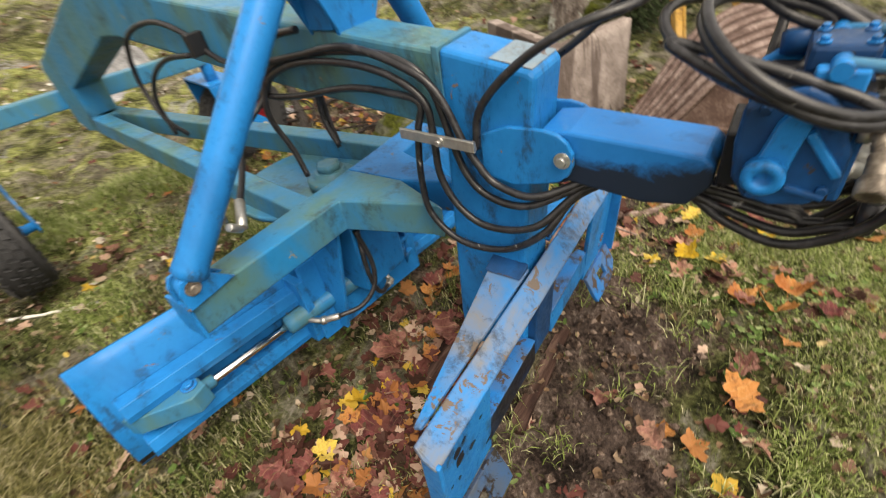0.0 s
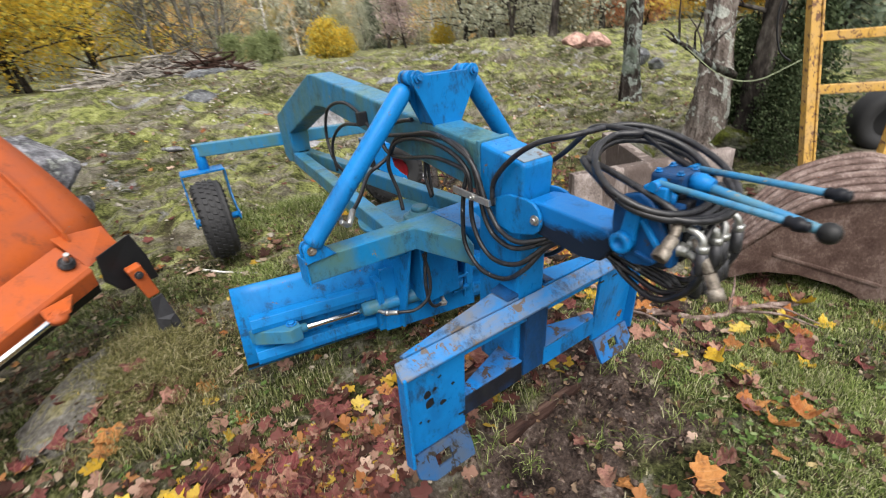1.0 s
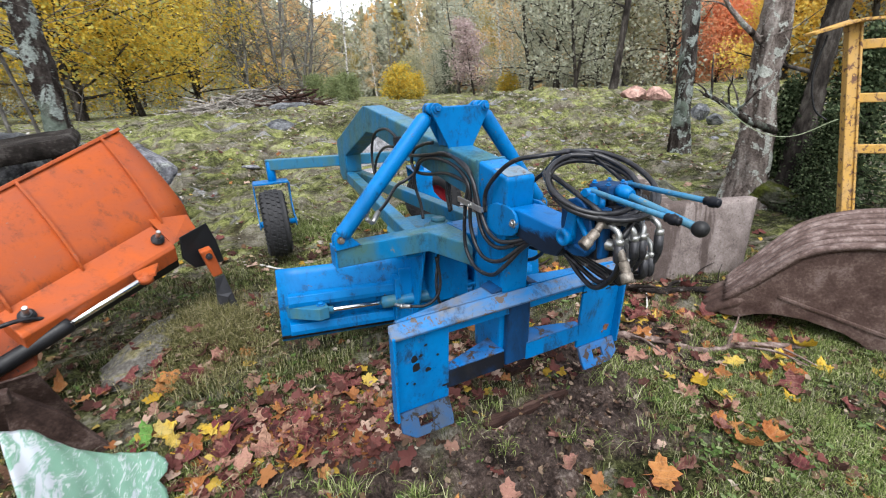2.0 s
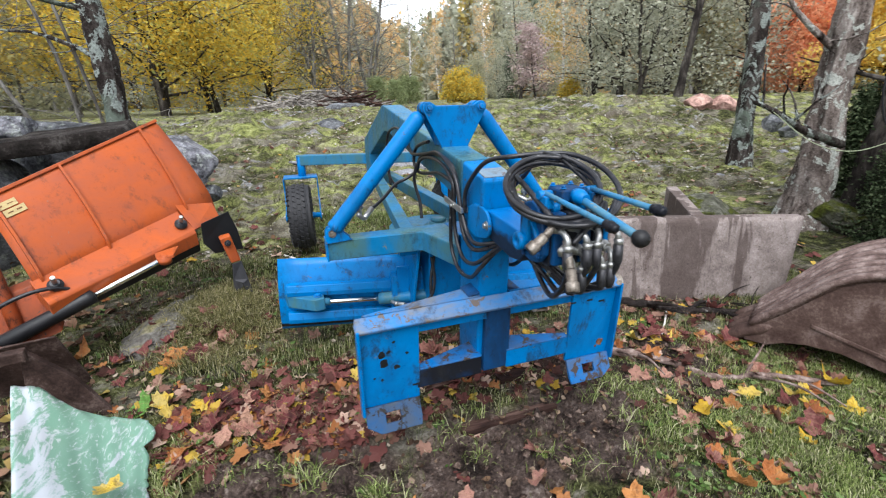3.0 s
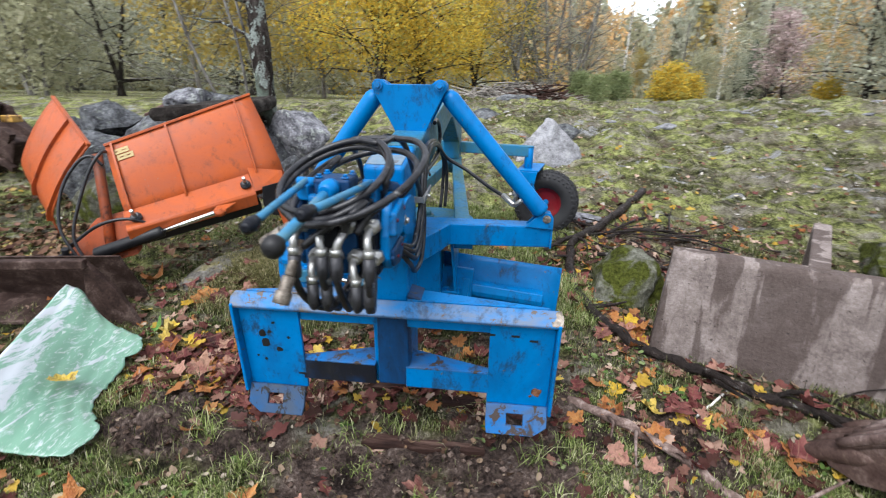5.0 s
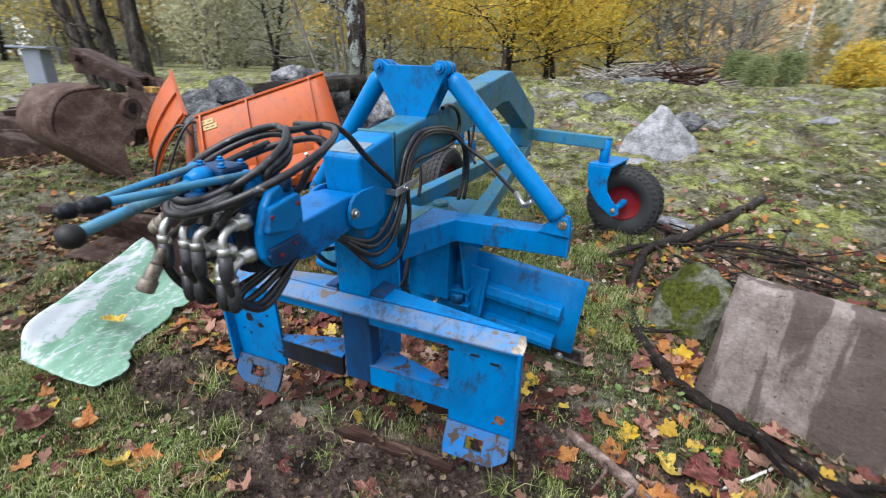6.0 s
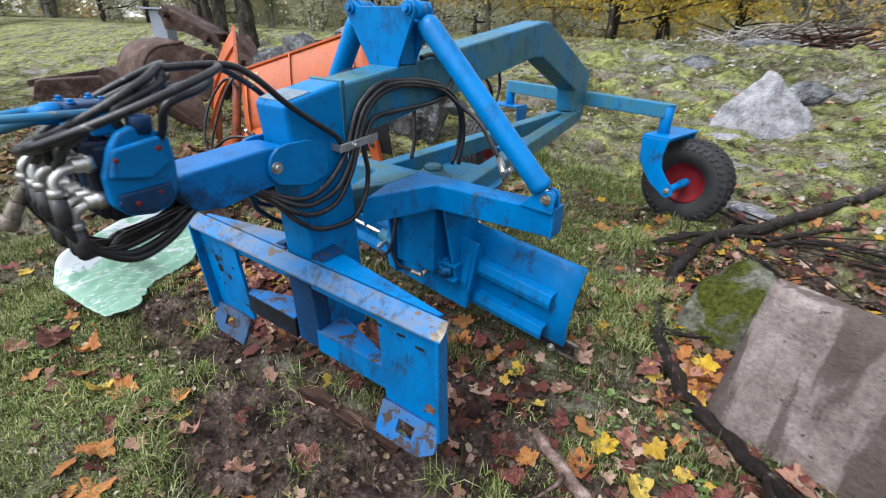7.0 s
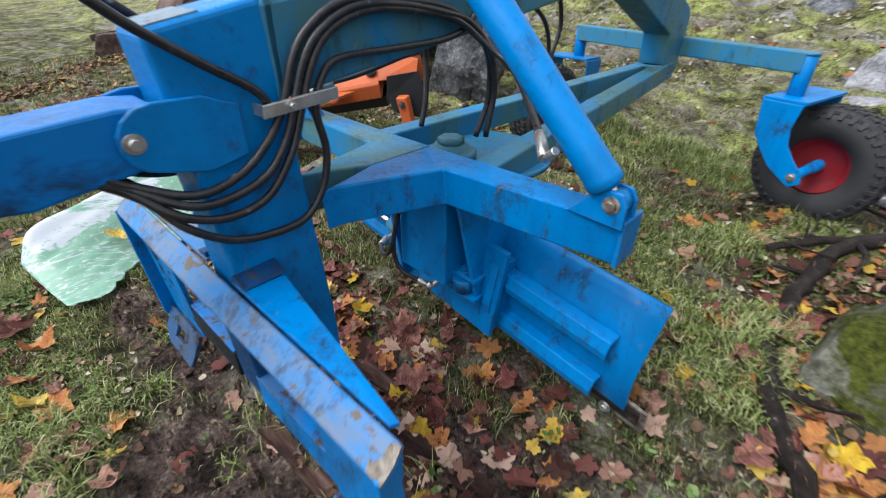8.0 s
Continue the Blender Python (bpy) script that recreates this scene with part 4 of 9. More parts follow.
# stub arm at the front of the tower, on two ears
for x in (X0 - 0.012, X1):
    ear = [(x, y, z) for y, z in ((0.06, 0.813), (-0.015, 0.813), (-0.043, 0.806), (-0.063, 0.791), (-0.074, 0.77), (-0.075, 0.746), (-0.066, 0.724), (-0.047, 0.708), (-0.02, 0.70), (0.05, 0.685), (0.12, 0.70), (0.12, 0.79))]
    part("ear", slab(ear, (0.012, 0, 0), 0.003), BLUE, grader)
part("ear_bolt", joined(rod((X0 - 0.014, -0.054, 0.757), (X1 + 0.014, -0.054, 0.757), 0.009), bolt((X0 - 0.012, -0.054, 0.757), (-1, 0, 0), 0.011), bolt((X1 + 0.012, -0.054, 0.757), (1, 0, 0), 0.011)), STEEL, grader, "grey hexagon bolt")
stub = [(0.0, 0.802), (-0.06, 0.807), (-0.285, 0.787), (-0.302, 0.772), (-0.302, 0.735), (-0.27, 0.692), (-0.20, 0.683), (-0.06, 0.704), (0.0, 0.715)]
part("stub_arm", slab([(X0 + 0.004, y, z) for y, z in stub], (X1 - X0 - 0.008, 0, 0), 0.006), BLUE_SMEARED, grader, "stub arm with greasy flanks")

# control valve: stacked sections between two ribbed end castings
valve = part("control_valve", box((-0.085, -0.45, 0.735), (0.085, -0.345, 0.885), 0.008), GREASE, grader, "greasy blue and black valve block")
for k in range(4):
    x = -0.063 + 0.042 * k
    part("valve_section", box((x - 0.018, -0.462, 0.742), (x + 0.018, -0.335, 0.892), 0.006), GREASE if k % 2 else BLUE_DIRT_SHADE, valve)
    part("spool_cap", lathe((x, -0.43, 0.89), (0, 0, 1), [(0, 0.014), (0.02, 0.014), (0.024, 0.009)], 12), GREASE if k % 2 else BLUE, valve)
CAST = [(-0.32, 0.885), (-0.345, 0.905), (-0.384, 0.918), (-0.41, 0.908), (-0.43, 0.882), (-0.452, 0.83), (-0.453, 0.775), (-0.425, 0.745), (-0.381, 0.737), (-0.345, 0.745), (-0.325, 0.775), (-0.318, 0.83)]
for sx in (-1, 1):
    xo = sx * 0.086
    part("end_casting", slab([(xo, y, z) for y, z in CAST], (sx * 0.022, 0, 0), 0.008, 3), BLUE_DIRT_SHADE if sx < 0 else BLUE, valve)
    if sx < 0:
        part("casting_arm", slab([(xo - 0.018, y, z) for y, z in ((-0.338, 0.79), (-0.352, 0.825), (-0.362, 0.87), (-0.375, 0.893), (-0.395, 0.893), (-0.40, 0.87), (-0.392, 0.825), (-0.388, 0.79), (-0.378, 0.772), (-0.352, 0.772))], (-0.02, 0, 0), 0.006, 2), BLUE, valve)
        part("casting_boss", lathe((xo - 0.03, -0.363, 0.797), (-1, 0, 0), [(0, 0.027), (0.022, 0.027), (0.026, 0.023), (0.026, 0.012), (0.016, 0.011), (0.016, 0.0)], 20), BLUE, valve)
        part("casting_rib", beam((xo - 0.024, -0.40, 0.86), (xo - 0.024, -0.445, 0.80), 0.012, 0.018, (1, 0, 0), 0.003), BLUE, valve)
        part("casting_rib", beam((xo - 0.024, -0.39, 0.775), (xo - 0.024, -0.44, 0.765), 0.01, 0.016, (1, 0, 0), 0.003), BLUE_DIRT_SHADE, valve)
    else:
        part("casting_rib", slab([(xo + 0.02, -0.345, 0.895), (xo + 0.02, -0.43, 0.88), (xo + 0.02, -0.445, 0.83), (xo + 0.02, -0.375, 0.815), (xo + 0.02, -0.335, 0.84)], (0.016, 0, 0), 0.005, 2), BLUE, valve)
        part("casting_rib", slab([(xo + 0.02, -0.34, 0.80), (xo + 0.02, -0.44, 0.795), (xo + 0.02, -0.435, 0.755), (xo + 0.02, -0.38, 0.745), (xo + 0.02, -0.34, 0.765)], (0.012, 0, 0), 0.005, 2), BLUE_DIRT_SHADE, valve)
        for y_, z_, r_ in ((-0.352, 0.872, 0.006), (-0.43, 0.862, 0.005), (-0.41, 0.772, 0.006), (-0.365, 0.785, 0.004)):
            part("paint_mark", lathe((xo + 0.031 + (0.006 if z_ > 0.8 else 0.002), y_, z_), (1, 0, 0), [(0, r_), (0.0015, r_ * 0.8), (0.0016, 0.0)], 7), RED, valve, "red paint mark")
        part("casting_boss", lathe((xo + 0.004, -0.365, 0.90), (0.1, 0.1, 1), [(0, 0.022), (0.03, 0.022), (0.034, 0.016)], 16), BLUE_DIRT_SHADE, valve)
    for y, z in ((-0.345, 0.885), (-0.425, 0.868), (-0.435, 0.775), (-0.355, 0.757)):
        part("casting_bolt", lathe((xo + sx * 0.02, y, z), (sx, 0, 0), [(0, 0.008), (0.008, 0.008), (0.01, 0.006)], 6), BLUE_DIRT_SHADE, valve)
part("valve_foot", slab([(-0.07, -0.345, 0.83), (0.05, -0.345, 0.83), (0.05, -0.345, 0.74), (-0.07, -0.345, 0.74)], (0, 0.04, 0), 0.004), GREASE, valve)
head = part("lever_head", box((-0.056, -0.448, 0.915), (0.024, -0.374, 0.952), 0.007), BLUE_DIRT_SHADE, valve)
for x in (-0.045, 0.013):
    for y in (-0.437, -0.387):
        part("head_bolt", bolt((x, y, 0.952), (0, 0, 1), 0.0055, 0.006), BLUE, head)
part("lever_boss", lathe((-0.014, -0.45, 0.936), (0, -1, -0.12), [(0, 0.019), (0.02, 0.021), (0.045, 0.014)], 16), BLUE, head)
for x in (-0.085, 0.065):
    part("lever_joint", joined(box((x - 0.014, -0.44, 0.90), (x + 0.014, -0.385, 0.935), 0.004), lathe((x - 0.02, -0.41, 0.935), (1, 0, 0), [(0, 0.012), (0.04, 0.012)], 12)), BLUE, valve)
# levers with knobs
for p, q, knob in (((-0.014, -0.46, 0.932), (-0.023, -0.70, 0.888), 1), ((0.062, -0.41, 0.94), (0.031, -0.69, 0.942), 0), ((-0.085, -0.41, 0.94), (-0.078, -0.67, 0.912), 0)):
    lv = part("lever", rod(p, q, 0.0105 if knob else 0.0075, 12), BLUE_LEVER, valve, "faded blue lever")
    d = (V(q) - V(p)).normalized()
    if knob:
        part("knob", lathe(V(q) - d * 0.012, d, [(0, 0.009), (0.003, 0.014), (0.009, 0.0185), (0.018, 0.0205), (0.027, 0.0185), (0.034, 0.013), (0.037, 0.005)], 20), RUBBER, lv, "black ball knob")
    else:
        part("knob", lathe(V(q) - d * 0.02, d, [(0, 0.008), (0.004, 0.012), (0.012, 0.010), (0.018, 0.0145), (0.03, 0.013), (0.034, 0.010), (0.038, 0.012), (0.042, 0.005)], 9), GREASE, lv, "broken black knob")

# elbows in two rows on the valve's front, turned down, each with a hose that bends back under the stub arm
PORTS = []
for k in range(8):
    upper = k < 4
    col = k % 4
    x = -0.078 + 0.051 * col if upper else -0.052 + 0.044 * col
    z = 0.855 if upper else 0.785
    out = 0.07 if upper else 0.055
    skew = 0.012 * math.sin(2.3 * k)
    pts = catmull([(x, -0.455, z), (x, -0.455 - out * 0.6, z - 0.006), (x + skew * 0.5, -0.455 - out * 0.9, z - 0.02), (x + skew, -0.455 - out * 0.95, z - 0.042)], 5)
    bm = bmesh.new()
    sweep(bm, pts, 0.0085, 10)
    elbow = part("elbow", joined(bm, lathe((x, -0.452, z), (0, -1, 0), [(0, 0.019), (0.014, 0.019), (0.016, 0.015), (0.03, 0.015), (0.032, 0.012)], 6)), STEEL, valve, "zinc elbow fitting with a hexagon nut")
    end = pts[-1]
    part("ferrule", lathe(end + V((0, 0, 0.008)), (0, -0.05, -1), [(0, 0.0125), (0.01, 0.0125), (0.012, 0.0115), (0.016, 0.0115)], 12), STEEL, elbow)
    part("ferrule", lathe(end + V((0, 0, -0.008)), (0, -0.05, -1), [(0, 0.0135), (0.042, 0.0135), (0.045, 0.012), (0.05, 0.012), (0.052, 0.009)], 12), SLEEVE, elbow, "dark grey crimped ferrule")
    PORTS.append(end)
# large couplers that hang loose
for pts in ([(-0.07, -0.50, 0.83), (-0.082, -0.545, 0.765), (-0.092, -0.575, 0.715)], [(-0.092, -0.47, 0.862), (-0.12, -0.478, 0.84), (-0.165, -0.475, 0.805)]):
    a, b, c = (V(q) for q in pts)
    part("coupler", joined(rod(a, b, 0.0105, 14), rod(b, c, 0.014, 16), rod(b.lerp(c, 0.55), c, 0.0175, 16)), OLDSTEEL, valve, "large worn quick coupler")

# hoses
def hose(points, r=0.0115, smoothness=8):
    bm = bmesh.new()
    sweep(bm, catmull(points, smoothness), r, 10)
    return part("hydraulic_hose", bm, HOSE, grader)


# the loose coil round the lever head: tilted rings rising towards the tower
def coil(centre, across, back, start, end, seed, swell=0.0):
    rng = random.Random(seed)
    centre, across, back = V(centre), V(across), V(back)
    pts, n_ = [], max(4, int(abs(end - start) / 28))
    for k in range(n_ + 1):
        a = radians(start + (end - start) * k / n_)
        rr = 1 + 0.02 * math.sin(2 * a + seed) + rng.uniform(-0.012, 0.012) + swell * k / n_
        pts.append(centre + (across * math.cos(a) + back * math.sin(a)) * rr + V((0, 0, 0.006 * math.sin(a * 0.7 + seed))))
    return pts


RING_A = ((-0.035, -0.368, 0.951), (0.118, -0.05, -0.003), (0.047, 0.113, 0.063))
RING_B = ((0.016, -0.348, 0.94), (0.141, -0.037, 0.012), (0.041, 0.185, 0.067))
hose([(-0.1, 0.125, 0.765), (-0.105, 0.104, 0.85), (-0.1, 0.034, 0.926), (-0.09, -0.06, 0.985), (-0.04, -0.14, 1.005)] + coil(*RING_B, 85, -215, 1) + [(-0.10, -0.43, 0.905), (-0.085, -0.49, 0.86)], 0.0083)
hose([(0.075, 0.175, 0.77), (0.078, 0.146, 0.811), (0.078, 0.072, 0.86), (0.08, -0.015, 0.92), (0.075, -0.091, 0.985), (0.06, -0.15, 1.012)] + coil(*RING_A, 70, 430, 2) + [(0.09, -0.34, 0.955), (0.06, -0.44, 0.92), (0.0, -0.50, 0.87), (-0.06, -0.515, 0.82)], 0.0083)
hose([(0.04, -0.36, 0.87), (0.078, -0.39, 0.905)] + coil((-0.03, -0.37, 0.937), *RING_A[1:], 10, 335, 3, 0.06) + [(0.04, -0.5, 0.885), (0.02, -0.5, 0.845)], 0.0083)
hose([(0.06, -0.33, 0.86), (0.115, -0.335, 0.9)] + coil((0.012, -0.352, 0.928), (0.135, -0.037, 0.012), (0.038, 0.165, 0.06), 20, 330, 4) + [(0.08, -0.485, 0.89), (0.05, -0.5, 0.85)], 0.0083)

# each valve port: down, back under the stub arm, round the tower's side and up through the clamp
LEFT = [[(-0.16, 0.715), (-0.07, 0.66), (-0.02, 0.585), (0.077, 0.511), (0.2, 0.502), (0.279, 0.567), (0.288, 0.668), (0.27, 0.785)],
        [(-0.172, 0.725), (-0.08, 0.675), (-0.002, 0.6), (0.11, 0.572), (0.183, 0.607), (0.225, 0.686), (0.225, 0.786)],
        [(-0.17, 0.73), (-0.085, 0.69), (0.017, 0.645), (0.108, 0.652), (0.158, 0.699), (0.185, 0.781)],
        [(-0.16, 0.735), (-0.085, 0.7), (-0.002, 0.675), (0.083, 0.69), (0.123, 0.731), (0.15, 0.775)]]
RIGHT = [[(-0.15, 0.715), (-0.07, 0.665), (-0.02, 0.6), (0.048, 0.55), (0.13, 0.533), (0.206, 0.541), (0.257, 0.598), (0.275, 0.675), (0.262, 0.757)],
         [(-0.16, 0.725), (-0.085, 0.68), (-0.03, 0.63), (0.045, 0.6), (0.13, 0.615), (0.195, 0.69), (0.228, 0.766)],
         [(-0.151, 0.73), (-0.08, 0.69), (0.006, 0.655), (0.09, 0.67), (0.155, 0.72), (0.193, 0.774)],
         [(-0.155, 0.728), (-0.082, 0.685), (-0.01, 0.642), (0.06, 0.634), (0.14, 0.66), (0.19, 0.72), (0.211, 0.77)]]
UP_L = [[(0.25, 0.85), (0.316, 0.868), (0.446, 0.874), (0.625, 0.846), (0.757, 0.84), (0.82, 0.878), (0.775, 0.95), (0.66, 0.985), (0.56, 1.0)],
        [(0.235, 0.86), (0.316, 0.91), (0.441, 0.932), (0.583, 0.928), (0.70, 0.895), (0.76, 0.84)],
        [(0.22, 0.895), (0.307, 0.944), (0.458, 0.954), (0.62, 0.936), (0.72, 0.90)],
        [(0.20, 0.88), (0.28, 0.93), (0.42, 0.965), (0.58, 0.945), (0.8, 0.92)]]
UP_R = [[(0.287, 0.819), (0.33, 0.846), (0.461, 0.852), (0.624, 0.86), (0.714, 0.887), (0.747, 0.939), (0.704, 0.995), (0.613, 1.019), (0.55, 1.01)],
        [(0.265, 0.849), (0.312, 0.898), (0.395, 0.926), (0.505, 0.926), (0.66, 0.901)],
        [(0.228, 0.856), (0.268, 0.903), (0.344, 0.942), (0.466, 0.945), (0.606, 0.932), (0.70, 0.90)],
        [(0.247, 0.853), (0.292, 0.9), (0.37, 0.934), (0.486, 0.936), (0.63, 0.916), (0.72, 0.89)]]
# far ends of the upper runs: to the lift cylinders, the frame and the boom
TO_L = [[], [(-0.16, 0.78, 0.80), (-0.22, 0.76, 0.78), (-0.31, 0.67, 0.73), (-0.385, 0.60, 0.70)], [(-0.12, 0.76, 0.80), (-0.1, 0.74, 0.68), (-0.1, 0.72, 0.60)], [(-0.085, 0.95, 0.93), (-0.09, 1.06, 1.0), (-0.095, 1.2, 1.03), (-0.1, 1.38, 0.985), (-0.1, 1.46, 0.85), (-0.1, 1.42, 0.72), (-0.06, 1.4, 0.64)]]
TO_R = [[], [(0.11, 0.75, 0.84), (0.2, 0.75, 0.79), (0.31, 0.67, 0.73), (0.385, 0.60, 0.70)], [(0.09, 0.78, 0.82), (0.085, 0.8, 0.70), (0.08, 0.76, 0.6)], [(0.1, 0.78, 0.82), (0.105, 0.8, 0.72), (0.1, 0.78, 0.6)]]
for side_x, sx, runs, ups, tos, ports in ((-0.1, -1, LEFT, UP_L, TO_L, (0, 4, 5, 1)), (0.075, 1, RIGHT, UP_R, TO_R, (3, 7, 6, 2))):
    for k, (run, up_, to, port) in enumerate(zip(runs, ups, tos, ports)):
        e = PORTS[port]
        x = side_x + sx * 0.006 * (k % 2)
        line = [e + V((0, 0, -0.015)), e + V((0, -0.006, -0.06)), (e.x * 0.9, -0.495 + 0.012 * k, 0.69 - 0.012 * k), (e.x * 0.7, -0.42, 0.635 + 0.012 * k), (e.x * 0.45, -0.33, 0.65 + 0.012 * k), (side_x * 0.3 + sx * 0.012 * (k % 2), -0.25, 0.70 + 0.006 * k)]
        line += [(x if y > -0.05 else side_x * (0.5 if y < -0.12 else 0.6), y, z) for y, z in run]
        line += [(x, y, z) for y, z in up_] + to
        hose(line, 0.0083, 6)
# clamps on both sides of the tower
for sx, x0, front_y in ((-1, -0.1, 0.118), (1, 0.075, 0.145)):
    lo_x, hi_x = sorted((x0 - sx * 0.022, x0 + sx * 0.02))
    clamp = part("hose_clamp", slab([(x0 + sx * 0.013, front_y, 0.763), (x0 + sx * 0.013, 0.305, 0.776), (x0 + sx * 0.013, 0.305, 0.80), (x0 + sx * 0.013, front_y, 0.787)], (sx * 0.008, 0, 0), 0.002), STEEL, grader, "bright metal hose clamp")
    part("clamp_end", slab([(lo_x, front_y + 0.002, 0.765), (hi_x, front_y + 0.002, 0.765), (hi_x, front_y + 0.002, 0.785), (lo_x, front_y + 0.002, 0.785)], (0, 0.008, 0), 0.001), STEEL, clamp)
    part("clamp_bolt", bolt((x0 + sx * 0.02, 0.20, 0.78), (sx, 0, 0), 0.007), STEEL, clamp)
# second, thinner hose at the rear knee
hose([(-0.1, 1.05, 0.94), (-0.1, 1.2, 0.925), (-0.1, 1.33, 0.87), (-0.105, 1.4, 0.78), (-0.1, 1.4, 0.66)], 0.008)
part("hose_tie", box((-0.125, 0.98, 0.94), (-0.075, 1.0, 1.0), 0.003), BLACK, grader)
# behind the tower, down to the side-shift cylinder
hose([(-0.235, 0.645, 0.163), (-0.17, 0.60, 0.17), (-0.11, 0.58, 0.215), (-0.085, 0.585, 0.30), (-0.09, 0.61, 0.42)], 0.0078)
hose([(-0.02, 0.62, 0.125), (-0.07, 0.60, 0.145), (-0.10, 0.59, 0.2), (-0.1, 0.6, 0.3), (-0.07, 0.62, 0.43)], 0.0078)

# zinc fittings where the hoses meet the lift cylinders
for sx in (-1, 1):
    part("port_fitting", joined(rod((sx * 0.375, 0.61, 0.705), (sx * 0.425, 0.555, 0.675), 0.0125, 10), rod((sx * 0.425, 0.56, 0.672), (sx * 0.455, 0.545, 0.70), 0.01, 10)), STEEL, grader, "zinc hose elbow")

# ---- orange snow plough ----
plough = thing("snow_plough", (-1.8, 1.5, 0.0), "orange V-shaped snow plough lying tilted, scratched paint", "snow plough")
P_TR, P_TL = V((-1.465, 1.9, 1.095)), V((-2.142, 1.291, 0.777))
pu = (P_TR - P_TL).normalized()
pv = V((0.276, -0.043, -0.6))
pv = (pv - pu * pv.dot(pu)).normalized()
pw = pv.cross(pu)
if pw.y > 0:
    pw = -pw
P_LEN = (P_TR - P_TL).length


def face_w(d, h=0.66, bulge=0.11):
    """How far the mouldboard bulges at the depth d below its top edge."""
    t = d / h
    return bulge * (1 - (1 - min(1.0, t / 0.72)) ** 2) if t < 0.72 else bulge * (1 - ((t - 0.72) / 0.28) ** 1.5)


def skewed(s, d, length, skew):
    """Place on a wing's face: the foot runs out past the top edge at the hinge and the face grows taller outwards."""
    if not skew:
        return s, d
    k = 0.24 - 0.14 * smooth(0.85, 1.0, s / length)
    d *= 0.84 + 0.2 * s / length
    return s - d * k, d


def face_at(o, u, v, w, s, d, f, length, skew):
    s, d = skewed(s, d, length, skew)
    return o + u * s + v * d + w * f


def mouldboard(o, u, v, w, length, height, bulge, skew, thick=0.008, n=18):
    bm = bmesh.new()
    prof = [(height * k / n, face_w(height * k / n, height, bulge)) for k in range(n + 1)]
    ring = prof + [(d, f - thick) for d, f in prof[::-1]]
    ends = [[bm.verts.new(face_at(o, u, v, w, s, d, f, length, skew)) for d, f in ring] for s in np.linspace(0, length, 14)]
    m = len(ring)
    for a, b in zip(ends, ends[1:]):
        for k in range(m):
            bm.faces.new((a[k], a[(k + 1) % m], b[(k + 1) % m], b[k])).smooth = True
    bm.faces.new(ends[0][::-1])
    bm.faces.new(ends[-1])
    bmesh.ops.recalc_face_normals(bm, faces=bm.faces)
    return bm


def along_wing(at, profile, s0, s1, n=8):
    """A bar of the given profile that follows the wing's face from s0 to s1."""
    bm = bmesh.new()
    rings_ = [[bm.verts.new(at(s, d, f)) for d, f in profile] for s in np.linspace(s0, s1, n)]
    m = len(profile)
    for a, b in zip(rings_, rings_[1:]):
        for k in range(m):
            bm.faces.new((a[k], a[(k + 1) % m], b[(k + 1) % m], b[k]))
    bm.faces.new(rings_[0][::-1])
    bm.faces.new(rings_[-1])
    bmesh.ops.recalc_face_normals(bm, faces=bm.faces)
    return bm


def plough_wing(o, u, v, w, length, height, name, ribs, bulge=0.11, beam_end=0.165, foot=True):
    def at(s, d, f):
        return face_at(o, u, v, w, s, d, f, length, foot)

    wing = part(name, mouldboard(o, u, v, w, length, height, bulge, foot), ORANGE, plough)
    part("top_rim", slab([o + u * -0.005 + v * -0.008 + w * 0.016, o + u * (length + 0.005) + v * -0.008 + w * 0.016, o + u * (length + 0.005) + v * 0.01 + w * 0.016, o + u * -0.005 + v * 0.01 + w * 0.016], tuple(w * -0.024), 0.003), ORANGE, wing)
    for s in ribs:
        ts = [k / 14 * 0.84 for k in range(15)]
        pts = [at(s, height * t, face_w(height * t, height, bulge) - 0.004) for t in ts]
        pts += [at(s, height * t, face_w(height * t, height, bulge) + 0.022 + 0.05 * max(0, t - 0.66)) for t in ts[::-1]]
        part("rib", slab(pts, tuple(u * 0.012), 0), ORANGE, wing)
    if not foot:
        return wing
    # foot beam: a sloping ledge and a front flange
    part("foot_beam", bevelled(along_wing(at, [(0.50, 0.07), (0.645, 0.175), (0.665, 0.178), (0.735, 0.135), (0.725, 0.11), (0.62, 0.03)], -0.01, length - beam_end), 0.005, 2), ORANGE, wing)
    # bright web that closes the foot towards the wing's outer edge
    part("foot_web", slab([at(length - beam_end, 0.47, 0.085), at(length - 0.012, 0.56, 0.07), at(length - 0.03, 0.655, 0.10), at(length - beam_end, 0.645, 0.17)], tuple(w * -0.01), 0.002), ORANGE, wing)
    part("rubber_edge", along_wing(at, [(0.725, 0.11), (0.775, 0.07), (0.765, 0.03), (0.64, 0.0)], 0.04, length - beam_end + 0.02), BLACK, wing, "black rubber scraper edge")
    return wing


wing_r = plough_wing(P_TL, pu, pv, pw, P_LEN, 0.66, "plough_wing", (0.03, 0.365, 0.84), 0.085)


def pp(s, d, f):
    return face_at(P_TL, pu, pv, pw, s, d, f, P_LEN, True)


for s in (0.06, 0.75):
    b = pp(s, 0.585, 0.145)
    up = (pw * 0.85 - pv * 0.5).normalized()
    part("spring_bolt", lathe(b, up, [(0, 0.034), (0.012, 0.034), (0.014, 0.02), (0.03, 0.02)], 16), SLEEVE, wing_r, "dark bolt with a bright threaded end")
    part("bolt_thread", rod(b + up * 0.03, b + up * 0.085, 0.0115, 12), STEEL, wing_r)
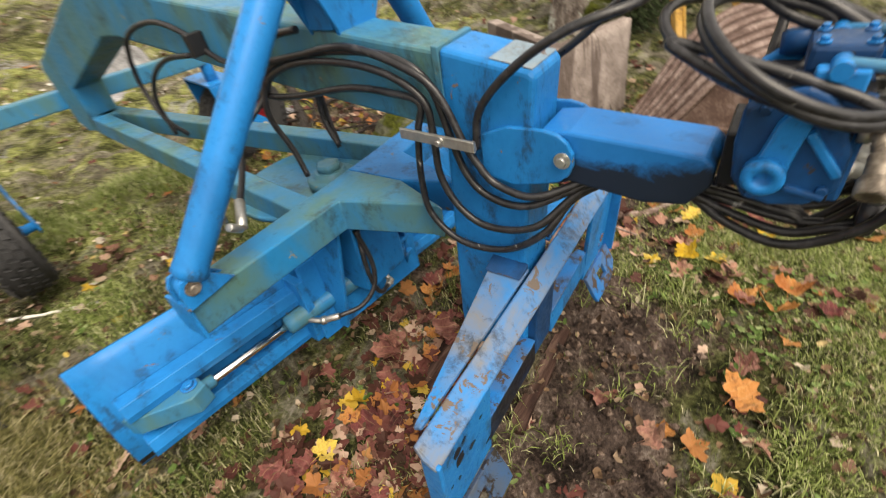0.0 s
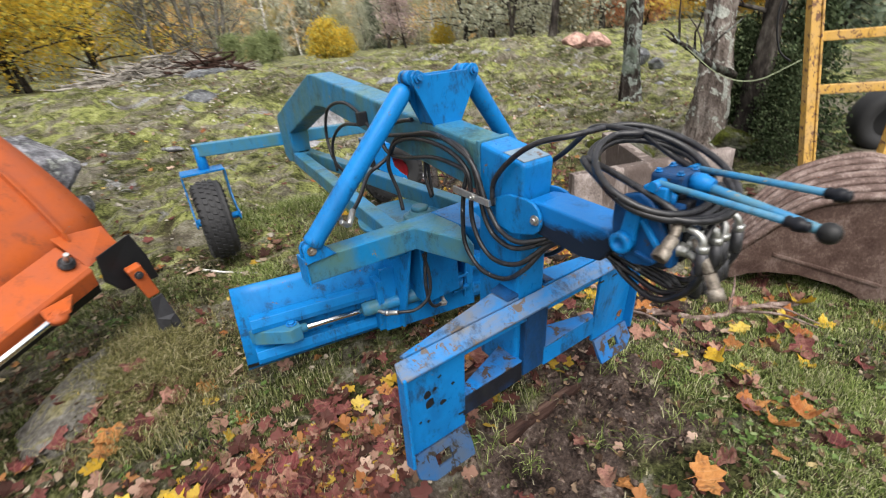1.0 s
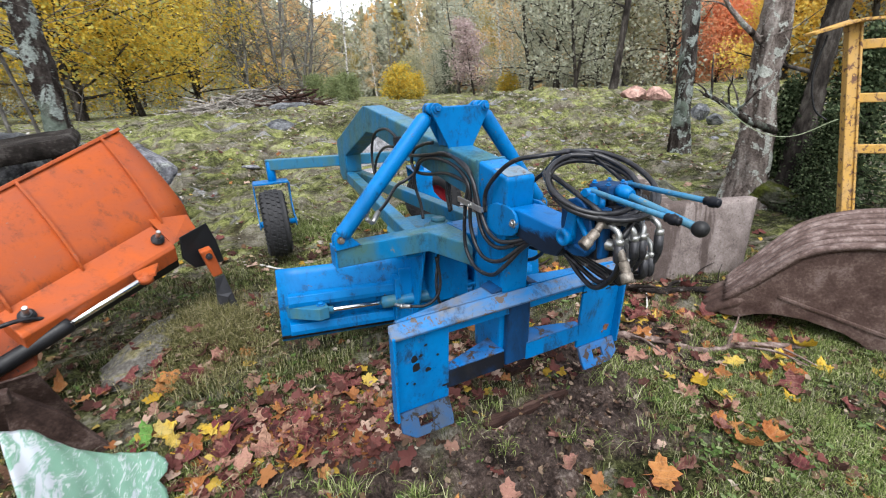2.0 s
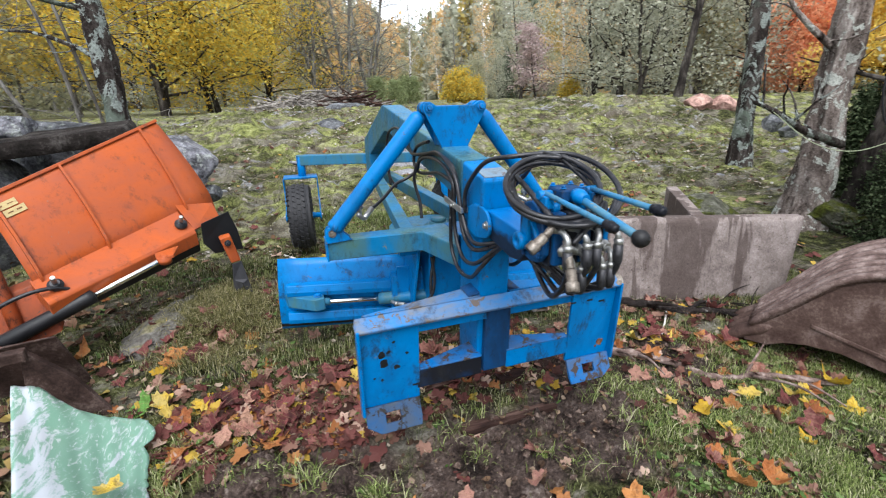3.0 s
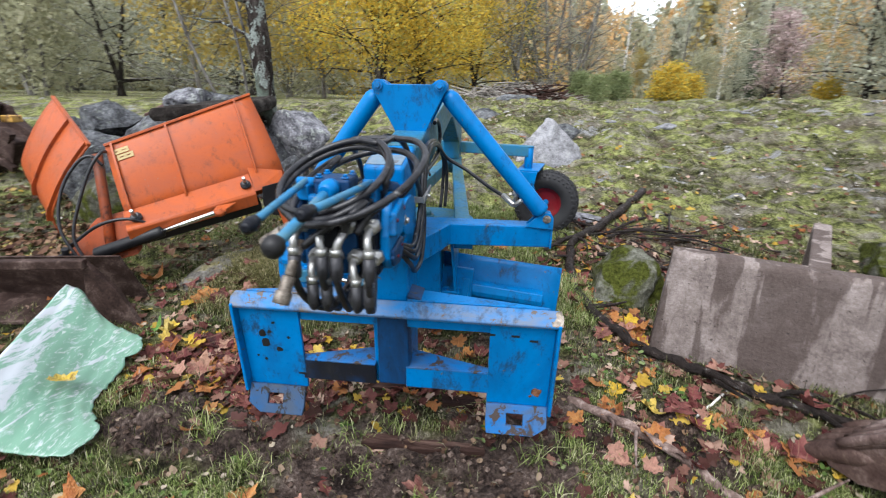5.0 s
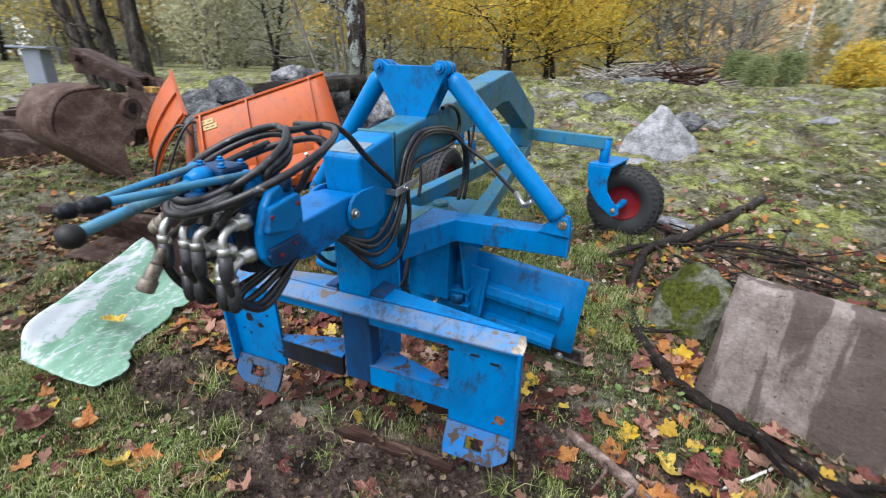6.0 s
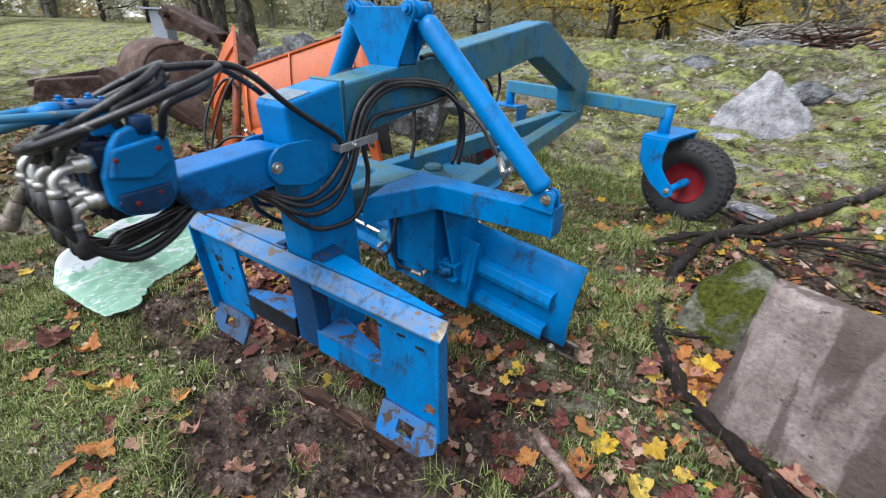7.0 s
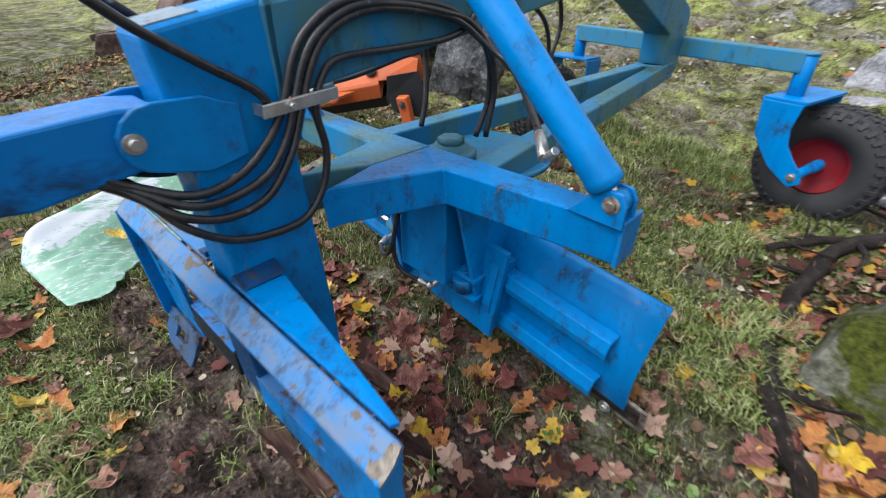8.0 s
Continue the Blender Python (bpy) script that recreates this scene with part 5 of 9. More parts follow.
# end guide: black plate and an orange arm with a torn rubber flap that hangs low
E_ = P_LEN - 0.165
part("end_plate", slab([pp(E_ + 0.045, 0.63, 0.165), pp(E_ + 0.155, 0.645, 0.165), pp(E_ + 0.16, 0.775, 0.13), pp(E_ + 0.148, 0.9, 0.09), pp(E_ + 0.06, 0.83, 0.10), pp(E_ + 0.03, 0.74, 0.12)], tuple(pw * 0.015), 0.004), BLACK, wing_r, "black end plate")
part("end_bracket", slab([pp(E_ + 0.09, 0.70, 0.10), pp(E_ + 0.17, 0.69, 0.10), pp(E_ + 0.16, 0.74, 0.09), pp(E_ + 0.09, 0.77, 0.08)], tuple(pw * 0.04), 0.006), BLACK, wing_r)
a0, a1 = V((-1.15, 1.57, 0.387)), V((-1.113, 1.597, 0.205))
sidev = V((0.032, 0.013, 0.004))
arm = part("marker_arm", slab([a0 - sidev, a0 + sidev, a1 + sidev * 0.9, a1 - sidev * 0.9], (-0.012, 0.045, 0.012), 0.01, 3), ORANGE, wing_r, "orange socket arm")
part("arm_bolt", joined(lathe(a0.lerp(a1, 0.22) + V((0.001, -0.002, 0)), (0.3, -0.9, 0.1), [(0, 0.02), (0.004, 0.02)], 18), bolt(a0.lerp(a1, 0.22) + V((0.002, -0.005, 0)), (0.3, -0.9, 0.1), 0.013)), SLEEVE, arm)
tor = [a1 - sidev * 0.85, a1 + sidev * 0.85, V((-1.062, 1.587, 0.09)), V((-1.044, 1.575, -0.01)), V((-1.088, 1.567, 0.006)), V((-1.094, 1.567, 0.06)), V((-1.108, 1.563, -0.004)), V((-1.158, 1.555, 0.014)), V((-1.148, 1.57, 0.1))]
part("rubber_flap", slab(tor, (0.004, -0.014, 0.0), 0.002), SLEEVE, wing_r, "torn black rubber flap")
# swing cylinder
to_eye = V((0.36, -0.86, 0.26))
e0, e1 = V((-1.483, 1.42, 0.341)) + to_eye * 0.12, V((-2.15, 1.04, 0.12)) + to_eye * 0.06
dd = (e1 - e0).normalized()
ram = part("swing_cylinder", lathe(e0 + dd * 0.36, dd, [(0, 0.02), (0.005, 0.036), (0.03, 0.038), (0.4, 0.038), (0.41, 0.028)], 24), BLACK, plough, "black hydraulic ram")
part("piston_rod", rod(e0, e0 + dd * 0.38, 0.016), CHROME, ram, "bright chrome rod")
part("rod_lug", joined(lathe(e0 - V((0, 0, 0.02)), (0.1, -0.3, 1), [(0, 0.035), (0.03, 0.035), (0.033, 0.016), (0.045, 0.016)], 18), slab([e0 + V((-0.06, 0.06, 0)), e0 + V((0.06, 0.1, 0.02)), e0 + V((0.05, -0.01, 0)), e0 + V((-0.03, -0.03, -0.01))], (0, 0, 0.02), 0.004)), ORANGE, ram)
# label near the hinge: two pale strips with unreadable marks
LABEL_PALE = plain_mat("faded_yellow_label", (0.38, 0.29, 0.13), 0.6, 0.0, 0.45, 90)
lab = part("label_plate", slab([pp(0.035, 0.06, face_w(0.06, 0.66, 0.085) + 0.003), pp(0.125, 0.06, face_w(0.06, 0.66, 0.085) + 0.003), pp(0.125, 0.1, face_w(0.1, 0.66, 0.085) + 0.003), pp(0.035, 0.1, face_w(0.1, 0.66, 0.085) + 0.003)], tuple(pw * 0.003), 0), LABEL_PALE, wing_r, "small faded yellow label with unreadable marks")
lab_low = part("label_plate", slab([pp(0.05, 0.108, face_w(0.108, 0.66, 0.085) + 0.003), pp(0.145, 0.108, face_w(0.108, 0.66, 0.085) + 0.003), pp(0.145, 0.148, face_w(0.148, 0.66, 0.085) + 0.003), pp(0.05, 0.148, face_w(0.148, 0.66, 0.085) + 0.003)], tuple(pw * 0.003), 0), LABEL_PALE, wing_r, "small faded yellow label with unreadable marks")
for on, s0, s1, f0, f1 in ((lab, 0.048, 0.062, 0.075, 0.084), (lab, 0.085, 0.112, 0.077, 0.082), (lab_low, 0.065, 0.09, 0.124, 0.13), (lab_low, 0.105, 0.128, 0.123, 0.131)):
    part("label_bar", slab([pp(s0, f0, face_w(f0, 0.66, 0.085) + 0.0062), pp(s1, f0, face_w(f0, 0.66, 0.085) + 0.0062), pp(s1, f1, face_w(f1, 0.66, 0.085) + 0.0062), pp(s0, f1, face_w(f1, 0.66, 0.085) + 0.0062)], tuple(pw * 0.001), 0), RUST, on)
# second wing beyond the hinge
q_o = V((-2.324, 1.369, 0.769))
qu = (V((-2.886, 1.747, 1.054)) - q_o).normalized()
qv = V((-0.40, -0.03, -0.70))
qv = (qv - qu * qv.dot(qu)).normalized()
qw = V((0.1, -0.9, 0.1))
qw = (qw - qu * qw.dot(qu) - qv * qw.dot(qv)).normalized()
plough_wing(q_o, qu, qv, qw, 0.735, 0.74, "plough_wing", (0.02, 0.36), 0.09, 0.05, False)
# hinge post and hoses between the wings
part("hinge_post", rod((-2.19, 1.27, 0.72), (-2.06, 1.08, 0.16), 0.03, 18), ORANGE_DIRTY, plough)
part("hinge_frame", slab([(-2.2, 1.12, 0.30), (-1.98, 1.2, 0.36), (-1.9, 1.1, 0.12), (-2.25, 0.98, 0.02), (-2.32, 1.02, 0.12)], (0, 0.05, 0.03), 0.006), ORANGE_DIRTY, plough)
for line_ in ([(-2.2, 0.98, 0.1), (-2.3, 1.0, 0.3), (-2.31, 1.08, 0.52), (-2.24, 1.16, 0.68), (-2.17, 1.2, 0.72), (-2.12, 1.22, 0.66)], [(-2.16, 0.98, 0.1), (-2.22, 1.0, 0.26), (-2.18, 1.08, 0.5), (-2.13, 1.14, 0.66), (-2.1, 1.2, 0.74), (-2.13, 1.28, 0.74)]):
    bm = bmesh.new()
    sweep(bm, catmull(line_, 8), 0.0095, 8)
    part("hydraulic_hose", bm, HOSE, plough)
for k, (x, y, z) in enumerate(((-2.28, 0.97, 0.1), (-2.2, 0.95, 0.06), (-2.33, 0.95, 0.04))):
    part("hose_fitting", joined(rod((x, y, z), (x + 0.03, y - 0.02, z + 0.09), 0.02, 10), rod((x - 0.04, y, z + 0.03), (x + 0.05, y + 0.01, z + 0.04), 0.014, 8)), BLACK, plough)
bm = bmesh.new()
sweep(bm, catmull([(-2.25, 1.0, 0.2), (-2.05, 1.02, 0.33), (-1.9, 1.08, 0.36), (-1.8, 1.16, 0.3), (-1.79, 1.2, 0.25)], 8), 0.01, 8)
part("hydraulic_hose", bm, HOSE, plough)

# ---- concrete wall element ----
wall_el = thing("concrete_wall_element", (1.85, 0.66, -0.2), "grey-brown precast concrete wall element with damp streaks on turf", "concrete block")
c_tl, c_tr, c_br, c_bl = V((1.248, 0.873, 0.405)), V((2.47, 0.46, 0.385)), V((2.40, 0.44, -0.27)), V((1.19, 0.82, -0.25))
bk = V((0.32, 0.95, 0.0)).normalized() * 0.075
bm = bmesh.new()
NX, NZ = 40, 18
rng = random.Random(7)
front, rear = [], []
for j in range(NZ + 1):
    for i in range(NX + 1):
        a, b = i / NX, j / NZ
        p = (c_bl.lerp(c_br, a)).lerp(c_tl.lerp(c_tr, a), b)
        edge = 1 if 0 in (i, j) or i == NX or j == NZ else 0
        wob = 0.004 * noise.noise(p * 9)
        front.append(bm.verts.new(p + bk.normalized() * (wob + 0.008 * edge) + V((0, 0, 0.006 * edge * rng.uniform(-1, 0.3)))))
        rear.append(bm.verts.new(p + bk))
for lay, flip in ((front, False), (rear, True)):
    for j in range(NZ):
        for i in range(NX):
            q = [lay[j * (NX + 1) + i], lay[j * (NX + 1) + i + 1], lay[(j + 1) * (NX + 1) + i + 1], lay[(j + 1) * (NX + 1) + i]]
            bm.faces.new(q[::-1] if flip else q).smooth = True
rim = [j * (NX + 1) for j in range(NZ + 1)][::-1] + list(range(1, NX + 1)) + [(j + 1) * (NX + 1) - 1 for j in range(1, NZ + 1)] + [NZ * (NX + 1) + i for i in range(NX - 1, 0, -1)]
for k in range(len(rim)):
    a, b = rim[k], rim[(k + 1) % len(rim)]
    bm.faces.new((front[a], front[b], rear[b], rear[a]))
bmesh.ops.recalc_face_normals(bm, faces=bm.faces)
part("wall_slab", bm, CONCRETE, wall_el)
rib_a, rib_b = V((1.80, 0.75, 0.0)), V((2.2, 1.38, 0.0))
rs = V((0.84, -0.54, 0)).normalized() * 0.085
part("rib", slab([rib_a + V((0, 0, 0.40)), rib_b + V((0, 0, 0.455)), rib_b + V((0, 0, -0.22)), rib_a + V((0, 0, -0.25))], tuple(rs), 0.008), CONCRETE, wall_el)

# ---- large ribbed bucket ----
bucket = thing("excavator_bucket", (2.2, 0.2, -0.25), "brown rusty excavator bucket with a ribbed back, lying face down", "bucket")
bd, bw = V((0.49, -0.87, 0)), V((0.87, 0.49, 0))
b0 = V((1.6, 0.21, 0))


def on_bucket(s, wd, z):
    return b0 + bd * s + bw * wd + V((0, 0, z))


def bucket_width(s):
    return 0.3 + 0.66 * s


back_line = [(0.06, -0.14), (0.16, -0.03), (0.25, 0.06), (0.34, 0.16), (0.43, 0.25), (0.52, 0.30), (0.62, 0.33), (0.77, 0.35), (0.95, 0.34), (1.1, 0.26), (1.18, 0.1), (1.2, -0.1)]
under = [(1.2, -0.2), (1.0, -0.27), (0.84, -0.26), (0.76, -0.2), (0.68, -0.16), (0.5, -0.12), (0.36, -0.12), (0.27, -0.14), (0.19, -0.18), (0.09, -0.18)]
part("side_plate", slab([on_bucket(s, 0, z) for s, z in back_line + under], tuple(bw * 0.025), 0.005), BUCKET, bucket)
part("side_plate", slab([on_bucket(s, bucket_width(s), z) for s, z in back_line + under], tuple(bw * 0.025), 0.005), BUCKET, bucket)
fine_line = [(p.x, p.z) for p in catmull([(s, 0, z) for s, z in back_line], 4)]


def shell_strip(w0, w1, lift, thick, lo=0, hi=None, rounded=False):
    """A strip of the bucket's back between two shares of its width, raised by lift."""
    bm_ = bmesh.new()
    line = fine_line[lo:hi]
    rings_ = []
    for j, (s, z) in enumerate(line):
        a, b = line[max(0, j - 1)], line[min(len(line) - 1, j + 1)]
        nrm = V((-(b[1] - a[1]), b[0] - a[0]))
        nrm.normalize()
        wid = bucket_width(s)
        inset = 0.22 * (w1 - w0) if rounded else 0.0
        ring_ = []
        for f, h in ((w0, lift - thick), (w0, lift - 0.3 * thick), (w0 + inset, lift), (w1 - inset, lift), (w1, lift - 0.3 * thick), (w1, lift - thick)):
            wob = 0.003 * noise.noise((s * 14, f * 30, 2.0)) if rounded else 0.0
            ring_.append(bm_.verts.new(on_bucket(s + nrm.x * (h + wob), f * wid, z + nrm.y * (h + wob))))
        rings_.append(ring_)
    for r_, q_ in zip(rings_, rings_[1:]):
        for i in range(6):
            bm_.faces.new((r_[i], r_[(i + 1) % 6], q_[(i + 1) % 6], q_[i])).smooth = True
    bm_.faces.new(rings_[0])
    bm_.faces.new(rings_[-1][::-1])
    bmesh.ops.recalc_face_normals(bm_, faces=bm_.faces)
    return bm_


part("curved_shell", shell_strip(0.0, 1.03, 0.006, 0.02), BUCKET, bucket)
for k in range(7):
    w0 = -0.03 + 0.155 * k
    part("wear_rib", shell_strip(w0, w0 + 0.085, 0.034, 0.03, 2, None, True), BUCKET_WORN, bucket, "wear rib with pale worn edges")
part("edge_crease", beam(on_bucket(0.36, -0.004, 0.0), on_bucket(0.86, -0.004, -0.13), 0.012, 0.02, (0, 0, 1), 0.004), BUCKET, bucket)
for k in range(4):
    c0, c1, c2 = on_bucket(0.2, 0.03 + 0.11 * k, -0.06), on_bucket(0.08, 0.03 + 0.1 * k, -0.135), on_bucket(-0.02, 0.03 + 0.09 * k, -0.205)
    bm = bmesh.new()
    sweep(bm, catmull([c0, c1, c2], 5), [0.028, 0.04, 0.044, 0.043, 0.042, 0.041, 0.04, 0.038, 0.034, 0.026, 0.012], 10)
    for v in bm.verts:
        v.co += V((noise.noise(v.co * 25), noise.noise(v.co * 25 + V((4, 0, 0))), noise.noise(v.co * 25 + V((0, 4, 0))))) * 0.008
    part("tooth", bm, BUCKET, bucket, "blunt worn tooth")

# ---- stones ----
def rock(name, at, size, seed, material, label, turn=0.0, rough=0.2, cuts=15, detail=4, tilt=0.0, taper=0.0):
    """A broken stone: a ball split by many flat faces, then roughened."""
    bm = bmesh.new()
    bmesh.ops.create_icosphere(bm, subdivisions=detail, radius=1.0)
    off = V((seed * 3.7, seed * 1.3, seed * 2.1))
    for v in bm.verts:
        d = v.co.normalized()
        v.co = d * (1.08 + rough * noise.noise(d * 1.3 + off))
    cut = random.Random(seed)
    for _ in range(cuts):
        nrm = V((cut.uniform(-1, 1), cut.uniform(-1, 1), cut.uniform(-0.8, 1))).normalized()
        lim = cut.uniform(0.6, 0.92)
        for v in bm.verts:
            h = v.co.dot(nrm)
            if h > lim:
                v.co -= nrm * (h - lim) * 0.97
    if taper:
        for v in bm.verts:
            k = 1 - taper * max(0.0, v.co.z + 0.3)
            v.co.x *= k
            v.co.y *= k
    for v in bm.verts:
        v.co *= 1 + 0.05 * noise.noise(v.co * 4 + off) + 0.04 * noise.noise(v.co * 9 + off) + 0.02 * noise.noise(v.co * 18 + off)
    m = pose(*at, tilt, 0, turn) @ Matrix.Diagonal((*size, 1))
    bm.transform(m)
    for f in bm.faces:
        f.smooth = detail < 4
    return single(name, bm, material, label, "rock", "field stones")


STONES = [
    ("boulder", (-2.85, 2.85, 0.42), (0.48, 0.34, 0.54), 3, STONE, "grey lichen covered boulder in a stone pile", 10),
    ("boulder", (-3.6, 2.75, 0.36), (0.42, 0.34, 0.44), 4, STONE, "grey lichen covered boulder in a stone pile", 40),
    ("boulder", (-2.6, 3.6, 0.66), (0.55, 0.42, 0.52), 33, STONE, "large grey lichen covered boulder", 25),
    ("boulder", (-3.3, 3.9, 0.6), (0.6, 0.45, 0.45), 34, STONE, "large grey lichen covered boulder", 65),
    ("boulder", (-4.1, 3.2, 0.40), (0.5, 0.4, 0.42), 5, STONE, "grey lichen covered boulder in a stone pile", 70),
    ("boulder", (-2.0, 3.05, 0.36), (0.34, 0.26, 0.46), 6, STONE, "dark boulder holding up a flat slab", 0),
    ("boulder", (-2.78, 3.1, 1.02), (0.26, 0.2, 0.13), 8, SPECKROCK, "rounded grey stone lying on a slab", 15),
    ("boulder", (-3.25, 3.35, 0.85), (0.22, 0.2, 0.15), 9, DULLRED, "reddish rounded stone in a stone pile", 0),
    ("boulder", (-3.75, 3.2, 0.75), (0.3, 0.26, 0.24), 41, STONE, "dark stone high on the pile", 20),
    ("boulder", (-3.1, 2.25, 0.14), (0.3, 0.24, 0.27), 10, MOSSROCK, "mossy stone at the foot of a stone pile", 30),
    ("boulder", (-1.66, 3.1, 0.72), (0.36, 0.24, 0.28), 11, SPECKROCK, "angular grey lichen covered stone on the pile", -8),
    ("boulder", (-1.8, 3.1, 0.27), (0.28, 0.24, 0.3), 12, STONE, "dark stone at the foot of the pile", -8),
    ("stone", (-1.4, 3.02, 0.42), (0.12, 0.1, 0.08), 13, STONE, "small stone at the foot of the pile", 50),
    ("red_boulder", (9.0, 6.6, 0.86), (0.42, 0.3, 0.22), 16, REDROCK, "reddish boulder on top of the knoll", 0),
    ("red_boulder", (8.35, 6.75, 0.95), (0.34, 0.3, 0.2), 17, REDROCK, "reddish boulder on top of the knoll", 30),
    ("boulder", (8.9, 5.3, 0.52), (0.22, 0.2, 0.2), 18, STONE, "pale boulder beyond a leaning trunk", 60),
    ("boulder", (8.5, 4.7, 0.4), (0.22, 0.2, 0.14), 19, STONE, "grey boulder beyond a leaning trunk", 10),
    ("flat_rock", (1.85, 4.85, 0.2), (0.5, 0.25, 0.07), 20, GREYROCK, "flat grey rock in the turf", 20),
    ("flat_rock", (-1.53, 1.42, -0.09), (0.19, 0.36, 0.13), 21, TURFROCK, "flat grey-brown rock sunk in the dry grass", -25),
    ("boulder", (1.45, 6.2, 0.55), (0.28, 0.22, 0.16), 22, STONE, "grey stone on the mossy slope", 0),
    ("boulder", (0.2, 7.0, 0.72), (0.4, 0.3, 0.16), 23, STONE, "grey stone on the mossy slope", 35),
    ("boulder", (0.8, 9.6, 0.95), (0.5, 0.35, 0.22), 24, STONE, "grey stone beside the brush pile", 0),
    ("boulder", (6.6, 7.6, 0.86), (0.45, 0.35, 0.12), 26, GREYROCK, "pale stone showing through the moss", 0),
    ("boulder", (3.3, 1.95, 0.02), (0.4, 0.35, 0.22), 27, MOSSROCK, "mossy stone behind a tree", 20),
    ("boulder", (3.0, 1.25, -0.06), (0.28, 0.24, 0.17), 28, MOSSROCK, "mossy stone at the foot of a tree", 0),
    ("boulder", (4.3, 1.2, 0.0), (0.38, 0.3, 0.2), 29, MOSSROCK, "mossy stone at the foot of a tree", 0),
]
for name, at, size, seed, material, label, turn in STONES:
    rock(name, at, size, seed, material, label, turn)
slab_bm = bmesh.new()
bmesh.ops.create_cube(slab_bm, size=1.0)
bmesh.ops.subdivide_edges(slab_bm, edges=slab_bm.edges[:], cuts=14, use_grid_fill=True)
for v in slab_bm.verts:
    edge = (1 - 0.12 * max(0.0, noise.noise(V((v.co.x, v.co.y, 0)) * 4 + V((2, 0, 0))))) * (1 - 0.22 * v.co.z * v.co.z)
    v.co = V((v.co.x * edge, v.co.y * edge, v.co.z + 0.12 * noise.noise(V((v.co.x * 3, v.co.y * 3, 1.0)))))
slab_bm.transform(pose(-2.33, 2.86, 0.955, 4, -5, 6) @ Matrix.Diagonal((0.95, 0.62, 0.115, 1)))
single("stone_slab", slab_bm, rough_mat("brown_slab", [(0.1, (0.008, 0.007, 0.006)), (0.5, (0.024, 0.02, 0.018)), (0.95, (0.09, 0.082, 0.075))], 6, 0.9, 45, 0.9, 0.03), "flat dark brown slab laid across two boulders", "rock", "field stones")
rock("pale_rock", (1.05, 4.95, 0.40), (0.44, 0.32, 0.43), 25, PALEROCK, "pale grey pointed rock on the moss", 12, 0.08, 12, 4, 0.0, 0.2)
rock("mossy_rock", (1.215, 1.46, -0.08), (0.2, 0.24, 0.26), 14, MOSSROCK, "rounded rock half covered in bright moss", 20, 0.3, 3)
# small stones showing through the moss
tiny = random.Random(12)
for k in range(46):
    x, y = tiny.uniform(-3, 8), tiny.uniform(2.6, 9)
    s = tiny.uniform(0.06, 0.2)
    rock("stone", (x, y, gz(x, y) - 0.2 * s), (s * 1.4, s, s * 0.35), 40 + k, SPECKROCK if k % 3 else GREYROCK, "small grey stone showing through the moss", tiny.uniform(0, 180), detail=2)

# ---- painted sheet on the ground ----
def sheet_mat():
    m, n, l, p = node_mat("green_sheet_peeling_white")
    c = coords(n)
    a = noise_tex(n, l, scaled(n, l, c, (2.6, 0.9, 1)), 5, 8, 0.72, 1.4)
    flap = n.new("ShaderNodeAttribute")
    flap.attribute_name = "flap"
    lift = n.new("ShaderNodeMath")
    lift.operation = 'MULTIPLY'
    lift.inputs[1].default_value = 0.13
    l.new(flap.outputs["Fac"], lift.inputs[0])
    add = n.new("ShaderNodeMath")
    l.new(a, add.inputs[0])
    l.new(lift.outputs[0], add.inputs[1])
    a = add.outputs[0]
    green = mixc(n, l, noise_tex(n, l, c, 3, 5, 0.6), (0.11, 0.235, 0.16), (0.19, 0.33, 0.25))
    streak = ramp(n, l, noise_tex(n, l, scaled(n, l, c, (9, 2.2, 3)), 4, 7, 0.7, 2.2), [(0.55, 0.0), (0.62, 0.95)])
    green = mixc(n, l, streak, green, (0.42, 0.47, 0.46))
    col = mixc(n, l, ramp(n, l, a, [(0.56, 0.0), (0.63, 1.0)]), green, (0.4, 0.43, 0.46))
    dirt = ramp(n, l, noise_tex(n, l, c, 18, 6, 0.7), [(0.62, 0.0), (0.8, 0.6)])
    l.new(mixc(n, l, dirt, col, (0.2, 0.18, 0.13)), p.inputs["Base Color"])
    p.inputs["Roughness"].default_value = 0.3
    p.inputs["Specular IOR Level"].default_value = 0.3
    bump(n, l, p, a, 0.25, 0.01)
    return m


# a folded sheet: a white raised flap along one side, the green field sloping down to a torn edge
FLAP = [(-1.886, 0.578, 0.139), (-1.83, 0.43, 0.115), (-1.735, 0.19, 0.085), (-1.66, 0.0, 0.055), (-1.595, -0.2, 0.024), (-1.53, -0.28, -0.085)]
FOLD = [(-1.80, 0.575, 0.11), (-1.72, 0.42, 0.06), (-1.62, 0.18, 0.01), (-1.54, 0.0, -0.02), (-1.47, -0.18, -0.07), (-1.44, -0.265, -0.11)]
TORN = [(-1.60, 0.50, -0.06), (-1.425, 0.484, -0.112), (-1.40, 0.235, -0.17), (-1.335, 0.065, -0.175), (-1.19, -0.07, -0.175), (-1.19, -0.21, -0.165)]
flap_c, fold_c, torn_c = catmull(FLAP, 8), catmull(FOLD, 8), catmull(TORN, 8)
bm = bmesh.new()
NS = 30
grid = []
